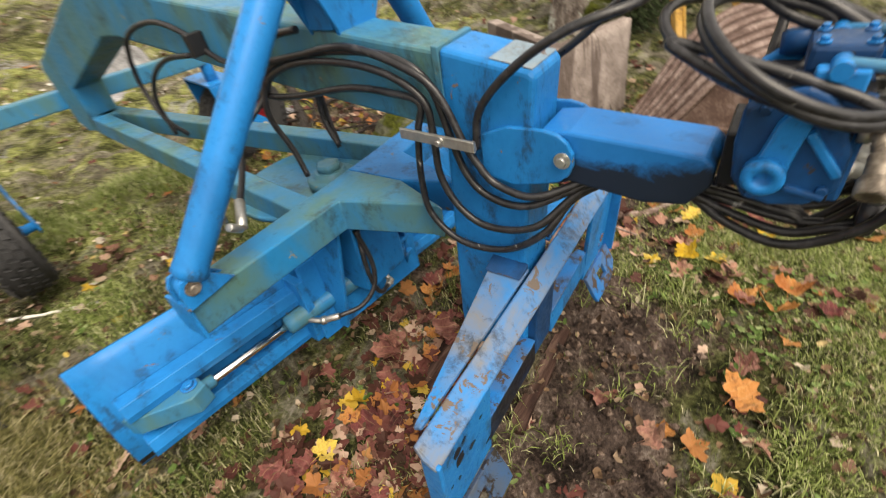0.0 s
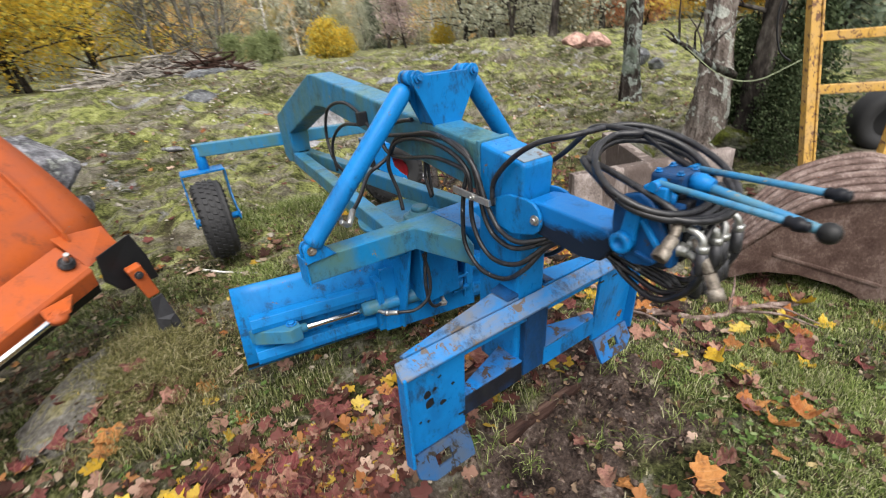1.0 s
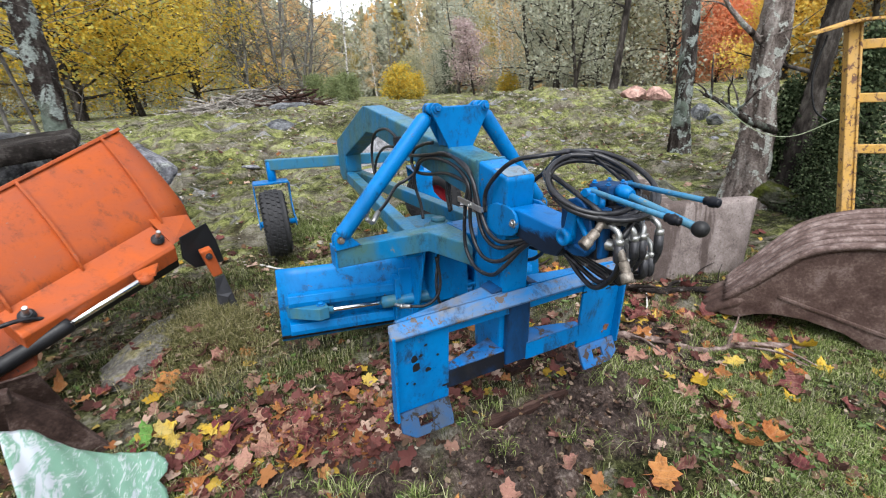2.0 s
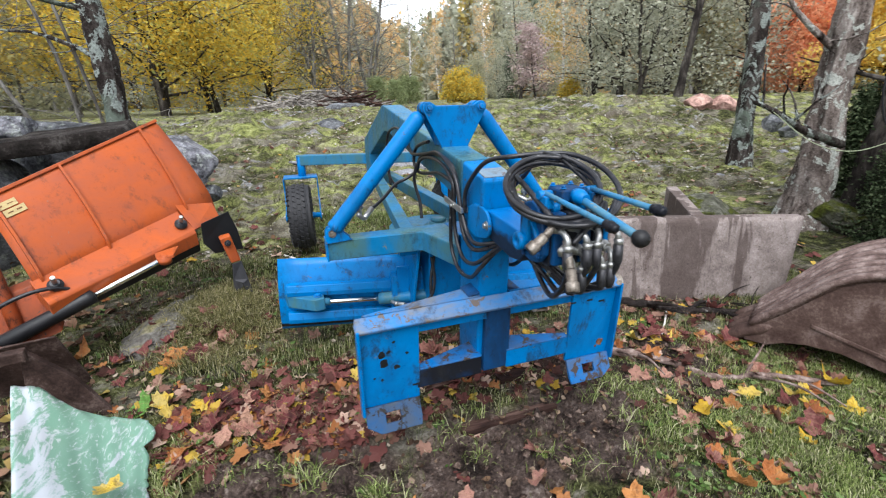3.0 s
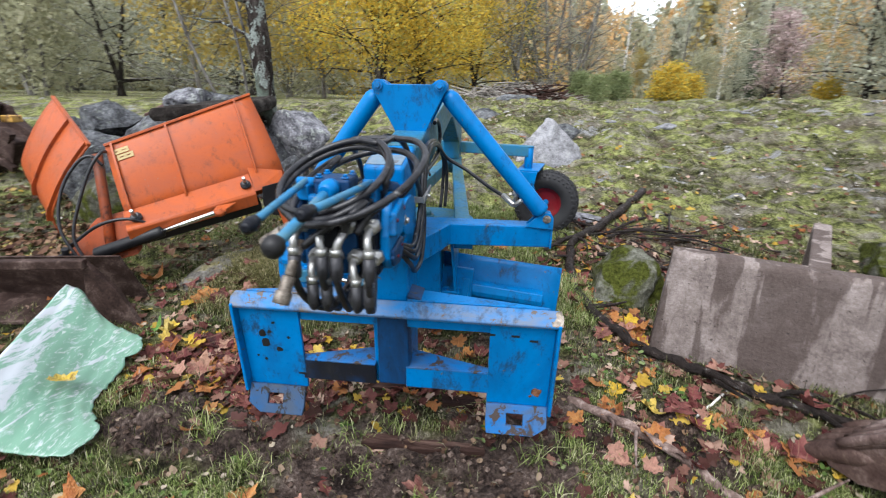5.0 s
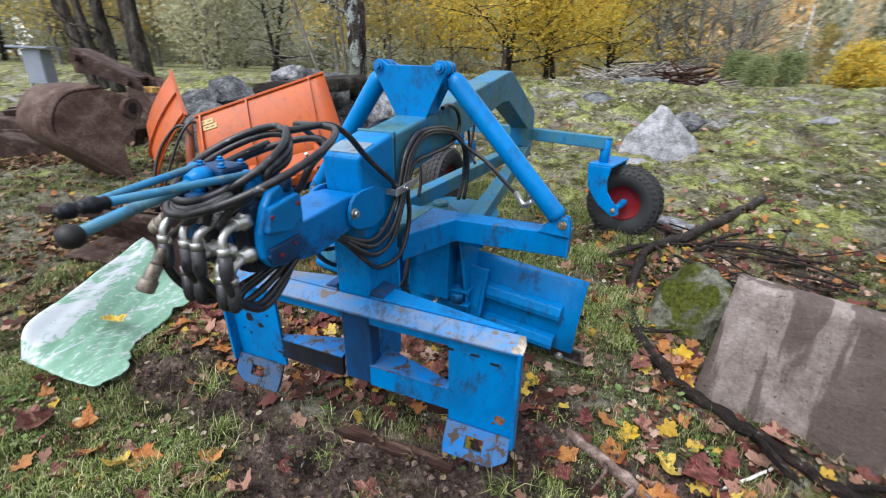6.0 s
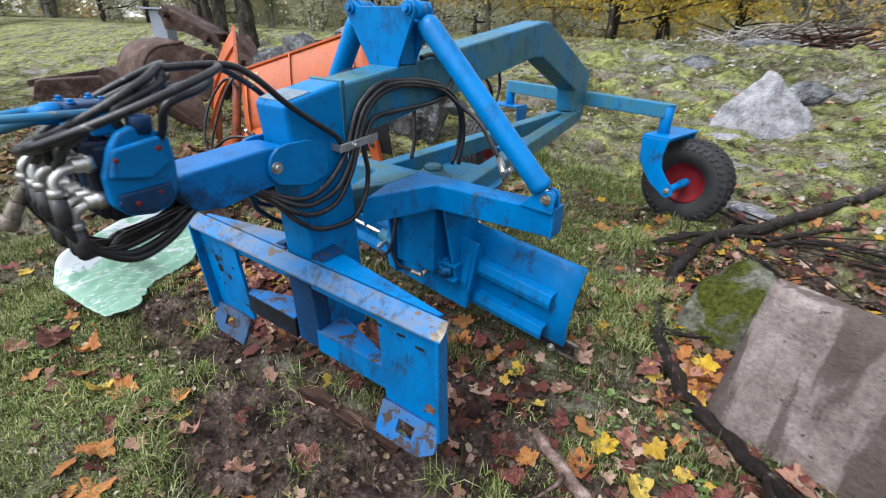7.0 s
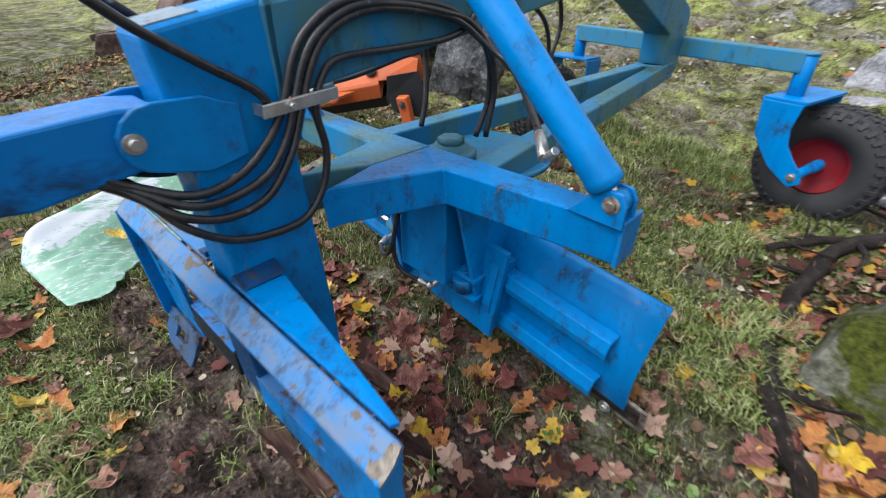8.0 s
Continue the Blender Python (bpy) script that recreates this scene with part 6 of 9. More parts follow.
for i, (a, b, c) in enumerate(zip(flap_c, fold_c, torn_c)):
    c = c + (c - b) * (0.07 * noise.noise((i * 0.45, 3.0, 0.0)) + 0.09 * noise.noise((i * 1.7, 8.0, 0.0)))
    rowv = []
    for j in range(NS + 1):
        t = j / NS
        p = a.lerp(b, t / 0.3) if t < 0.3 else b.lerp(c, (t - 0.3) / 0.7)
        p.z += 0.0022 * math.sin(2 * math.pi * 6 * t) + 0.008 * noise.noise((p.x * 7, p.y * 7, 0.0)) - 0.014 * math.sin(math.pi * max(0.0, t - 0.3) / 0.7)
        p.z = max(p.z, lie(p.x, p.y) + 0.03)
        rowv.append(bm.verts.new(p))
    grid.append(rowv)
for r, q in zip(grid, grid[1:]):
    for j in range(NS):
        bm.faces.new((r[j], r[j + 1], q[j + 1], q[j])).smooth = True
bmesh.ops.recalc_face_normals(bm, faces=bm.faces)
bmesh.ops.solidify(bm, geom=bm.faces[:], thickness=0.003)
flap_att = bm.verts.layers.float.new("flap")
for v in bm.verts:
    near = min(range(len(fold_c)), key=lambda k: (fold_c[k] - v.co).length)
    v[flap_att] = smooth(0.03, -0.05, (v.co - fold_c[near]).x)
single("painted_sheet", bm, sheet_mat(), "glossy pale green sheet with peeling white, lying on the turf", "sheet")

# ---- rusty trough behind the sheet ----
trough = thing("steel_trough", (-2.3, 0.8, -0.2), "brown rusty steel trough with a thick folded rim, standing on turf", "trough")
part("rim", beam((-2.75, 0.52, 0.215), (-1.86, 0.69, 0.215), 0.05, 0.05), TROUGH, trough)
part("side_wall", slab([(-1.88, 0.69, 0.24), (-1.74, 0.72, 0.05), (-1.62, 0.72, -0.20), (-1.70, 0.72, -0.24), (-1.95, 0.70, -0.22)], (-0.005, 0.03, 0), 0.004), TROUGH, trough)
part("floor_plate", slab([(-2.75, 0.56, -0.15), (-1.74, 0.74, -0.19), (-1.9, 1.05, -0.16), (-2.8, 0.95, -0.12)], (0, 0, 0.02), 0.003), TROUGH, trough)
part("back_wall", slab([(-2.78, 0.72, 0.19), (-1.84, 0.88, 0.19), (-1.8, 1.02, -0.18), (-2.8, 0.9, -0.14)], (0, 0.02, 0), 0.004), TROUGH, trough)

# ---- narrow bucket and scrap in the field ----
def yard_bucket(o, right, deep, label):
    """A digger bucket on its lip: the side plate lies along right, the shell runs back along deep."""
    o, right, deep = V(o), V(right).normalized(), V(deep)
    b = thing("digger_bucket", tuple(o), label, "bucket")

    def at(a, z):
        return o + right * a * 0.82 + V((0, 0, z * 0.82))

    back = [(p.x, p.z) for p in catmull([(0.02, 0, 0.0), (-0.3, 0, 0.28), (-0.62, 0, 0.58), (-0.6, 0, 0.86), (-0.42, 0, 1.06), (-0.1, 0, 1.12)], 5)]
    front = [(0.12, 1.05), (0.27, 0.93), (0.25, 0.8), (0.08, 0.56), (-0.02, 0.5), (0.0, 0.3)]
    for k in (0.0, 1.0):
        part("side_plate", slab([at(a, z) + deep * k for a, z in back + front], tuple(deep.normalized() * 0.03), 0.005), BUCKET, b)
        part("pin_boss", lathe(at(0.16, 0.89) + deep * k - deep.normalized() * 0.02, deep, [(0, 0.1), (0.07, 0.1)], 20), BUCKET, b)
        part("pin_hole", lathe(at(0.16, 0.89) + deep * k - deep.normalized() * 0.024, deep, [(0, 0.055), (0.078, 0.055)], 20), BLACK, b)
    bm = bmesh.new()
    rows_ = [[bm.verts.new(at(a, z) + deep * q) for q in (0.0, 0.5, 1.0)] for a, z in back]
    for r, q in zip(rows_, rows_[1:]):
        for i in range(2):
            bm.faces.new((r[i], r[i + 1], q[i + 1], q[i])).smooth = True
    bmesh.ops.recalc_face_normals(bm, faces=bm.faces)
    bmesh.ops.solidify(bm, geom=bm.faces[:], thickness=0.03)
    part("curved_shell", bm, BUCKET, b)
    return b


yard_bucket((-4.12, 2.02, -0.06), (0.55, 0.83, 0), (-0.5, -0.02, 0.02), "brown rusty digger bucket standing in the yard grass")
hitch = thing("quick_hitch", (-4.35, 2.2, 0.85), "brown rusty quick hitch resting on a digger bucket", "machine part")
h_a, h_b = V((-4.6, 2.1, 1.17)), V((-4.08, 2.32, 0.9))
for k in (-0.13, 0.13):
    o_ = V((-0.35, 0.9, 0)) * k
    part("cheek_plate", slab([h_a + o_ + V((-0.06, 0, -0.04)), h_a + o_ + V((0.02, 0, 0.05)), h_b + o_ + V((0.04, 0, 0.05)), h_b + o_ + V((0.05, 0, -0.06)), h_b + o_ + V((-0.1, 0, -0.02)), h_a.lerp(h_b, 0.35) + o_ + V((0, 0, -0.1)), h_a + o_ + V((-0.02, 0, -0.18))], (0.02, 0.03, 0), 0.004), TROUGH, hitch)
for f in (0.08, 0.9):
    c_ = h_a.lerp(h_b, f)
    part("cross_pin", rod(c_ - V((-0.35, 0.9, 0)) * 0.2, c_ + V((-0.35, 0.9, 0)) * 0.2, 0.04, 14), TROUGH, hitch)
part("top_plate", slab([h_a + V((0.04, -0.12, 0.04)), h_a + V((-0.04, 0.12, 0.04)), h_b + V((-0.04, 0.12, 0.05)), h_b + V((0.04, -0.12, 0.05))], (0, 0, 0.02), 0.003), TROUGH, hitch)
part("yellow_cap", box((-4.02, 2.28, 0.82), (-3.9, 2.38, 0.88), 0.01), YELLOW, hitch)
scrap = random.Random(8)
for k, (x, y, z, sx_, sy_, sz_, tilt_, turn_) in enumerate(((-5.9, 3.1, 0.25, 0.5, 0.25, 0.22, 24, 15), (-5.2, 3.3, 0.62, 0.42, 0.2, 0.17, 34, -10), (-7.2, 2.9, 0.12, 0.8, 0.35, 0.22, 5, 20), (-8.0, 2.4, 0.1, 0.9, 0.3, 0.18, -6, 60), (-6.4, 2.5, 0.02, 0.5, 0.4, 0.16, 10, 40))):
    pile = thing("scrap_implement", (x, y, lie(x, y)), "dark rusty farm implement part lying in the yard", "scrap metal", "scrap row")
    m = pose(x, y, z, 0, tilt_, turn_)
    for nm, bm in (("body", slab([(-sx_, -sy_, -sz_), (sx_, -sy_, -sz_ * 0.6), (sx_ * 0.9, -sy_, sz_), (sx_ * 0.1, -sy_, sz_ * 0.7), (-sx_ * 0.8, -sy_, sz_ * 0.9)], (0, 2 * sy_, 0), 0.02)), ("arm", beam((-sx_, 0, sz_ * 0.6), (sx_ * 1.3, 0.05, sz_ * 1.3), 0.07, 0.09)), ("lug", box((sx_ * 0.5, -sy_ * 1.1, sz_ * 0.7), (sx_ * 0.8, -sy_ * 0.8, sz_ * 1.4))), ("lug", box((sx_ * 0.5, sy_ * 0.8, sz_ * 0.7), (sx_ * 0.8, sy_ * 1.1, sz_ * 1.4))), ("skid", beam((-sx_, -sy_, -sz_ - 0.02), (sx_ * 1.1, -sy_, -sz_ * 0.8), 0.06, 0.06))):
        bm.transform(m)
        part(nm, bm, TROUGH, pile)
# grey cabinet on legs beyond the scrap
cab = thing("grey_cabinet", (-12.35, 5.74, 0.1), "grey metal cabinet with a flat overhanging roof on legs", "cabinet")
CABM = plain_mat("grey_painted_metal", (0.2, 0.22, 0.27), 0.5, 0.0, 0.25, 4)
mcab = pose(-12.35, 5.74, lie(-12.35, 5.74) + 0.1, 0, 0, 25) @ Matrix.Diagonal((0.6, 0.6, 0.75, 1))
for nm, bm in (("body", box((-0.35, -0.3, 0.25), (0.35, 0.3, 1.25), 0.02)), ("roof", box((-0.75, -0.45, 1.27), (0.75, 0.45, 1.33), 0.01)), ("door", box((0.05, -0.315, 0.35), (0.33, -0.302, 1.15), 0.005)), ("leg", box((-0.33, -0.28, 0), (-0.25, -0.2, 0.25), 0.005)), ("leg", box((0.25, -0.28, 0), (0.33, -0.2, 0.25), 0.005)), ("leg", box((-0.33, 0.2, 0), (-0.25, 0.28, 0.25), 0.005)), ("leg", box((0.25, 0.2, 0), (0.33, 0.28, 0.25), 0.005))):
    bm.transform(mcab)
    part(nm, bm, CABM, cab)

# ---- yellow peeling mast with rungs ----
mast = thing("yellow_mast", (3.75, 0.35, -0.15), "yellow lifting mast with peeling paint and rust", "mast")
for dx, dy, lx_, ly_ in ((0.0, 0.0, -0.2, 0.5), (0.36, -0.36, 0.25, -0.1)):
    p0_ = V((3.72 + dx, 0.36 + dy, -0.22))
    p1_ = p0_ + V((lx_, ly_, 3.4)) * 0.53
    part("mast_rail", beam(p0_, p1_, 0.075, 0.07, (0.6, 0.8, 0)), YELLOW, mast, "peeling rusty rail")
    part("rail_flange", beam(p0_ + V((0.035, -0.03, 0)), p1_ + V((0.035, -0.03, 0)), 0.02, 0.09, (0.6, 0.8, 0)), YELLOW, mast)
for z in (0.62, 1.02, 1.42):
    part("mast_rung", beam((3.72 - 0.06 * z, 0.40 + 0.15 * z, z), (4.08 + 0.07 * z, 0.0 - 0.03 * z, z), 0.06, 0.07), YELLOW, mast)
bm = bmesh.new()
sweep(bm, catmull([(3.5, 0.72, 1.5), (3.46, 0.74, 1.2), (3.5, 0.7, 0.95), (3.56, 0.62, 0.85)], 10), 0.008, 6)
part("chain", bm, BLACK, mast, "dark hanging chain")
part("top_plate", slab([(3.36, 0.82, 1.5), (3.62, 0.66, 1.585), (3.74, 0.56, 1.59), (3.66, 0.44, 1.585), (3.5, 0.5, 1.58), (3.28, 0.7, 1.5)], (0, 0, 0.02), 0.003), YELLOW, mast, "bent rusty top plate")

# ---- tyre and drum beyond the mast ----
def standing_tyre(at, axis, k):
    t = thing("tractor_tyre", at, "worn black tractor tyre standing in the scrub", "tyre")
    prof_ = [(a * 1.25 * k, r * k) for a, r in tyre_profile()]
    bm_ = lathe(V(at) + V((0, 0, 0.262 * k - 0.03)), axis, prof_ + [(0.0, 0.13 * k), (-0.0775 * k, 0.13 * k)], 36)
    part("carcass", bm_, TYRE, t)
    return t


standing_tyre((5.4, 0.27, gz(5.4, 0.27)), (0.75, 0.6, 0.12), 1.25)
DRUMGREEN = paint_mat("dark_green_paint", (0.012, 0.05, 0.02), (0.008, 0.02, 0.012), 0.6, (0.06, 0.05, 0.03), 0.6, 0.5)
drum = thing("green_drum", (6.1, -0.55, gz(6.1, -0.55)), "dark green steel drum lying in the scrub", "drum")
d_o, d_ax = V((6.1, -0.75, gz(6.1, -0.55) + 0.3)), V((0.25, 1.0, 0.0))
part("body", lathe(d_o, d_ax, [(0, 0.26), (0.004, 0.29), (0.02, 0.3), (0.03, 0.285), (0.29, 0.285), (0.3, 0.3), (0.32, 0.3), (0.33, 0.285), (0.6, 0.285), (0.61, 0.3), (0.63, 0.29), (0.634, 0.26), (0.63, 0.0)], 32), DRUMGREEN, drum)
part("end_plate", lathe(d_o + d_ax.normalized() * 0.01, d_ax, [(0, 0.0), (0.0, 0.265), (0.004, 0.27)], 32), DRUMGREEN, drum)
part("label_plate", slab([d_o + V((-0.26, 0.2, 0.12)), d_o + V((-0.2, 0.42, 0.12)), d_o + V((-0.12, 0.42, 0.255)), d_o + V((-0.18, 0.2, 0.255))], (-0.03, 0, 0.03), 0.002), YELLOW, drum)

# ---- branches and wood on the ground ----
def stick(name, pts, r0, r1, material, label, lift=0.0, twigs=0, seed=0, category="branch"):
    rng_ = random.Random(seed)
    line = catmull([V((x, y, gz(x, y) + r0 * 0.6 + lift * (0.5 + 0.5 * math.sin(k * 1.7)))) for k, (x, y) in enumerate(pts)], 6)
    line = [p + V((rng_.uniform(-1, 1), rng_.uniform(-1, 1), rng_.uniform(-0.5, 0.5))) * r0 * 0.35 for p in line]
    m_ = len(line)
    bm_ = bmesh.new()
    sweep(bm_, line, [(r0 + (r1 - r0) * k / m_) * (1 + 0.16 * rng_.uniform(-1, 1)) for k in range(m_)], 9)
    if not twigs:
        return single(name, bm_, material, label, category)
    whole = thing(name, tuple(line[0]), label, category)
    part("main_stem", bm_, material, whole)
    for _ in range(twigs):
        k = rng_.randrange(2, m_ - 2)
        a = line[k]
        d = (line[k + 1] - line[k - 1]).normalized()
        s = d.cross(V((0, 0, 1))) * rng_.choice((-1, 1))
        end = a + (d * rng_.uniform(0.2, 0.8) + s * rng_.uniform(0.4, 1)).normalized() * rng_.uniform(0.12, 0.4) + V((0, 0, rng_.uniform(0.0, 0.12)))
        mid_ = a.lerp(end, 0.5) + V((rng_.uniform(-0.03, 0.03), rng_.uniform(-0.03, 0.03), rng_.uniform(0, 0.03)))
        bm_ = bmesh.new()
        sweep(bm_, catmull([a, mid_, end], 4), [r1 * 0.7 * (1 - 0.08 * j) for j in range(9)], 6)
        part("twig", bm_, material, whole)
    return whole


stick("fallen_branch", [(1.92, 3.5), (1.5, 2.85), (1.22, 2.45), (1.0, 2.15), (0.92, 1.72), (0.92, 1.3), (1.02, 1.04), (1.15, 0.86), (1.3, 0.74), (1.45, 0.6), (1.62, 0.5), (1.9, 0.38)], 0.036, 0.022, TWIG, "long dark wet branch with pale lichen on the turf", 0.01, 9, 1)
stick("fallen_branch", [(0.75, 1.97), (1.0, 2.2), (1.35, 2.5), (1.65, 2.75), (2.0, 2.9)], 0.018, 0.01, TWIG, "dark twiggy branch lying on leaf litter", 0.03, 12, 2)
stick("fallen_branch", [(1.3, 2.35), (1.6, 2.6), (1.9, 2.5), (2.15, 2.45), (2.6, 2.2)], 0.016, 0.008, TWIG, "dark twiggy branch lying on leaf litter", 0.02, 8, 3)
stick("fallen_branch", [(1.15, 1.95), (1.35, 1.9), (1.6, 1.8), (1.9, 1.75), (2.3, 1.9)], 0.014, 0.007, TWIG, "thin dark branch behind the concrete", 0.06, 10, 4)
stick("fallen_branch", [(0.72, 0.40), (0.95, 0.26), (1.15, 0.12), (1.28, -0.01), (1.38, -0.1), (1.52, -0.17), (1.75, -0.3)], 0.021, 0.014, STICKWOOD, "bare greyish brown branch on the soil", 0.02, 5, 5)
stick("fallen_branch", [(1.62, 0.5), (1.8, 0.56), (2.0, 0.45), (2.15, 0.3)], 0.012, 0.008, TWIG, "lichen spotted branch beside the concrete", 0.01, 6, 6)
stick("twig", [(1.48, 0.55), (1.36, 0.44), (1.22, 0.33)], 0.006, 0.005, BIRCH, "pale peeled twig on dark leaves", 0.02, 0, 7)
stick("twig", [(-0.84, 2.3), (-0.7, 2.16), (-0.55, 2.02)], 0.008, 0.006, BIRCH, "pale twig in the grass by a wheel", 0.01, 0, 8)
stick("twig", [(-1.25, 1.0), (-1.1, 0.8), (-1.0, 0.62)], 0.005, 0.004, TWIG, "thin twig in the grass", 0.01, 2, 9)
for pts_, wid in ((((-0.42, 0.36), (0.1, 0.46)), 0.075), (((0.15, 0.33), (0.5, 0.39)), 0.085), (((-0.15, 0.08), (0.35, 0.1)), 0.05)):
    (xa, ya), (xb, yb) = pts_
    za, zb = gz(xa, ya) - 0.002, gz(xb, yb) - 0.004
    bm = beam((xa, ya, za), (xb, yb, zb), wid, 0.03, (0, 0, 1), 0)
    bmesh.ops.subdivide_edges(bm, edges=bm.edges[:], cuts=6, use_grid_fill=True)
    for v in bm.verts:
        v.co += V((0.004 * noise.noise(v.co * 20), 0.012 * noise.noise(v.co * 9 + V((3, 0, 0))), 0.01 * noise.noise(v.co * 12 + V((0, 5, 0)))))
    single("rotten_board", bm, OLDWOOD, "rotten reddish brown board lying in the soil", "board")

# ---- trees ----
def limb_line(rng_, a, d, length, n, wander, lift):
    pts, p, d = [a.copy()], a.copy(), d.normalized()
    for _ in range(n):
        d = (d + V((rng_.uniform(-1, 1), rng_.uniform(-1, 1), rng_.uniform(-1, 1))) * wander + V((0, 0, lift))).normalized()
        p = p + d * (length / n)
        pts.append(p.copy())
    return pts


def grow(seed, height, r0, limbs, start, spread, droop=0.05, twigs=5, sprays=3, stems=1, wander=0.16, lean=0.0, low=None):
    """Lines of wood with radii, and the places where leaves hang."""
    rng_ = random.Random(seed)
    wood, tips = [], []
    for s in range(stems):
        base = V((rng_.uniform(-0.4, 0.4), rng_.uniform(-0.4, 0.4), -0.15)) if stems > 1 else V((0, 0, -0.15))
        d0 = V((rng_.uniform(-1, 1) * (0.1 + 0.14 * (stems > 1)) + lean, rng_.uniform(-1, 1) * (0.06 + 0.12 * (stems > 1)), 1))
        trunk = limb_line(rng_, base, d0, height * rng_.uniform(0.9, 1.05), 9, 0.05, 0.05)
        rr = r0 * rng_.uniform(0.75, 1.0) if stems > 1 else r0
        wood.append((trunk, [rr * (1.25 if k == 0 else 1) * (1 - 0.085 * k) for k in range(10)], 10))
        for i in range(limbs):
            f = start + (0.97 - start) * (i + rng_.random()) / limbs
            k = min(8, int(f * 9))
            a = trunk[k].lerp(trunk[k + 1], f * 9 - k)
            az = 2.4 * i + rng_.uniform(-0.4, 0.4)
            ln = spread * (1.1 - 0.65 * f) * rng_.uniform(0.7, 1.15)
            line = limb_line(rng_, a, V((math.cos(az), math.sin(az), rng_.uniform(0.1, 0.6))), ln, 5, wander, -droop * 0.4 + 0.06)
            lr = rr * (1 - 0.8 * f) * 0.42
            wood.append((line, [lr * (1 - 0.16 * q) for q in range(6)], 6))
            for t in range(twigs):
                q = rng_.uniform(0.3, 1.0) * 4.99
                b = line[int(q)].lerp(line[int(q) + 1], q % 1)
                tw = limb_line(rng_, b, V((rng_.uniform(-1, 1), rng_.uniform(-1, 1), rng_.uniform(-0.3, 0.7))), ln * rng_.uniform(0.25, 0.5), 3, 0.25, -droop)
                wood.append((tw, [lr * 0.34, lr * 0.26, lr * 0.18, lr * 0.09], 4))
                tips += tw[1:]
                for _ in range(sprays):
                    w2 = limb_line(rng_, tw[rng_.randrange(1, 4)], V((rng_.uniform(-1, 1), rng_.uniform(-1, 1), rng_.uniform(-0.4, 0.6))), ln * rng_.uniform(0.1, 0.22), 2, 0.3, -droop)
                    wood.append((w2, [lr * 0.13, lr * 0.1, lr * 0.05], 3))
                    tips += w2[1:]
    return wood, tips


def wood_mesh(name, wood, material):
    bm_ = bmesh.new()
    for pts, radii, sides in wood:
        sweep(bm_, pts, [max(r, 0.003) for r in radii], sides, caps=False)
    return put_mesh(name, bm_, material)


def leaf_mesh(name, tips, per, size, scatter, material, seed, keep=None):
    rs = np.random.RandomState(seed)
    pts = np.repeat(np.array([tuple(t) for t in tips]), per, axis=0)
    pts = pts + rs.normal(0, scatter, pts.shape)
    if keep is not None:
        pts = pts[rs.permutation(len(pts))[:keep]]
    n_ = len(pts)
    a = rs.normal(size=(n_, 3))
    a /= np.linalg.norm(a, axis=1)[:, None]
    b = np.cross(a, rs.normal(size=(n_, 3)))
    b /= np.linalg.norm(b, axis=1)[:, None]
    s = size * rs.uniform(0.6, 1.3, (n_, 1))
    quad = np.stack([pts - a * s, pts + b * s * 0.62, pts + a * s, pts - b * s * 0.62], axis=1).reshape(-1, 3)
    return raw(name, quad, [(4 * i, 4 * i + 1, 4 * i + 2, 4 * i + 3) for i in range(n_)], material)


def plant(name, seed, label, category, wood, bark, tips=None, leaf=None, per=3, size=0.09, scatter=0.22, keep=None, group="background trees"):
    t = thing(name, (0, 0, 0), label, category, group)
    ob = new("trunk", wood_mesh("trunk", wood, bark))
    ob.parent = t
    if leaf:
        cr = new("crown", leaf_mesh("crown", tips, per, size, scatter, leaf, seed, keep))
        cr.parent = t
    return t


GOLD = leafy_mat("golden_maple_leaves", [(0.0, (0.6, 0.38, 0.05)), (0.3, (0.78, 0.55, 0.08)), (0.6, (0.72, 0.55, 0.1)), (0.85, (0.52, 0.5, 0.15)), (1.0, (0.34, 0.38, 0.13))], 0.6, "island", 0.6, 0.1)
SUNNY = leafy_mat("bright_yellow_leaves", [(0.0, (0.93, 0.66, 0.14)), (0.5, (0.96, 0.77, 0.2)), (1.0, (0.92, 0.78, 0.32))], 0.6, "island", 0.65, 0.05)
JUNIPER = leafy_mat("juniper_needles", [(0.0, (0.018, 0.03, 0.014)), (0.6, (0.05, 0.075, 0.035)), (1.0, (0.12, 0.15, 0.08))], 0.8, "island", 0.2, 0.1)
AMBER = leafy_mat("amber_birch_leaves", [(0.0, (0.66, 0.43, 0.2)), (0.5, (0.78, 0.55, 0.27)), (1.0, (0.62, 0.5, 0.3))], 0.6, "island", 0.55, 0.1)
CRIMSON = leafy_mat("orange_red_leaves", [(0.0, (0.9, 0.47, 0.3)), (0.5, (0.93, 0.53, 0.34)), (1.0, (0.94, 0.6, 0.38))], 0.6, "island", 0.65, 0.05)
# grey-green paled beyond the twigs' own colour, in place of hazy air
GREYGREEN = leafy_mat("haze_paled_lichen_twigs", [(0.0, (0.37, 0.39, 0.3)), (0.5, (0.46, 0.47, 0.37)), (1.0, (0.56, 0.56, 0.45))], 0.85, "island", 0.5, 0.1)
SPRUCE = leafy_mat("dark_spruce_needles", [(0.0, (0.08, 0.115, 0.08)), (0.6, (0.14, 0.18, 0.13)), (1.0, (0.22, 0.26, 0.18))], 0.8, "island", 0.3, 0.1)
# olive likewise lightened: distance haze put into the leaf colour
OLIVE = leafy_mat("haze_paled_olive_leaves", [(0.0, (0.34, 0.34, 0.22)), (0.5, (0.42, 0.42, 0.28)), (1.0, (0.5, 0.48, 0.34))], 0.7, "island", 0.55, 0.1)
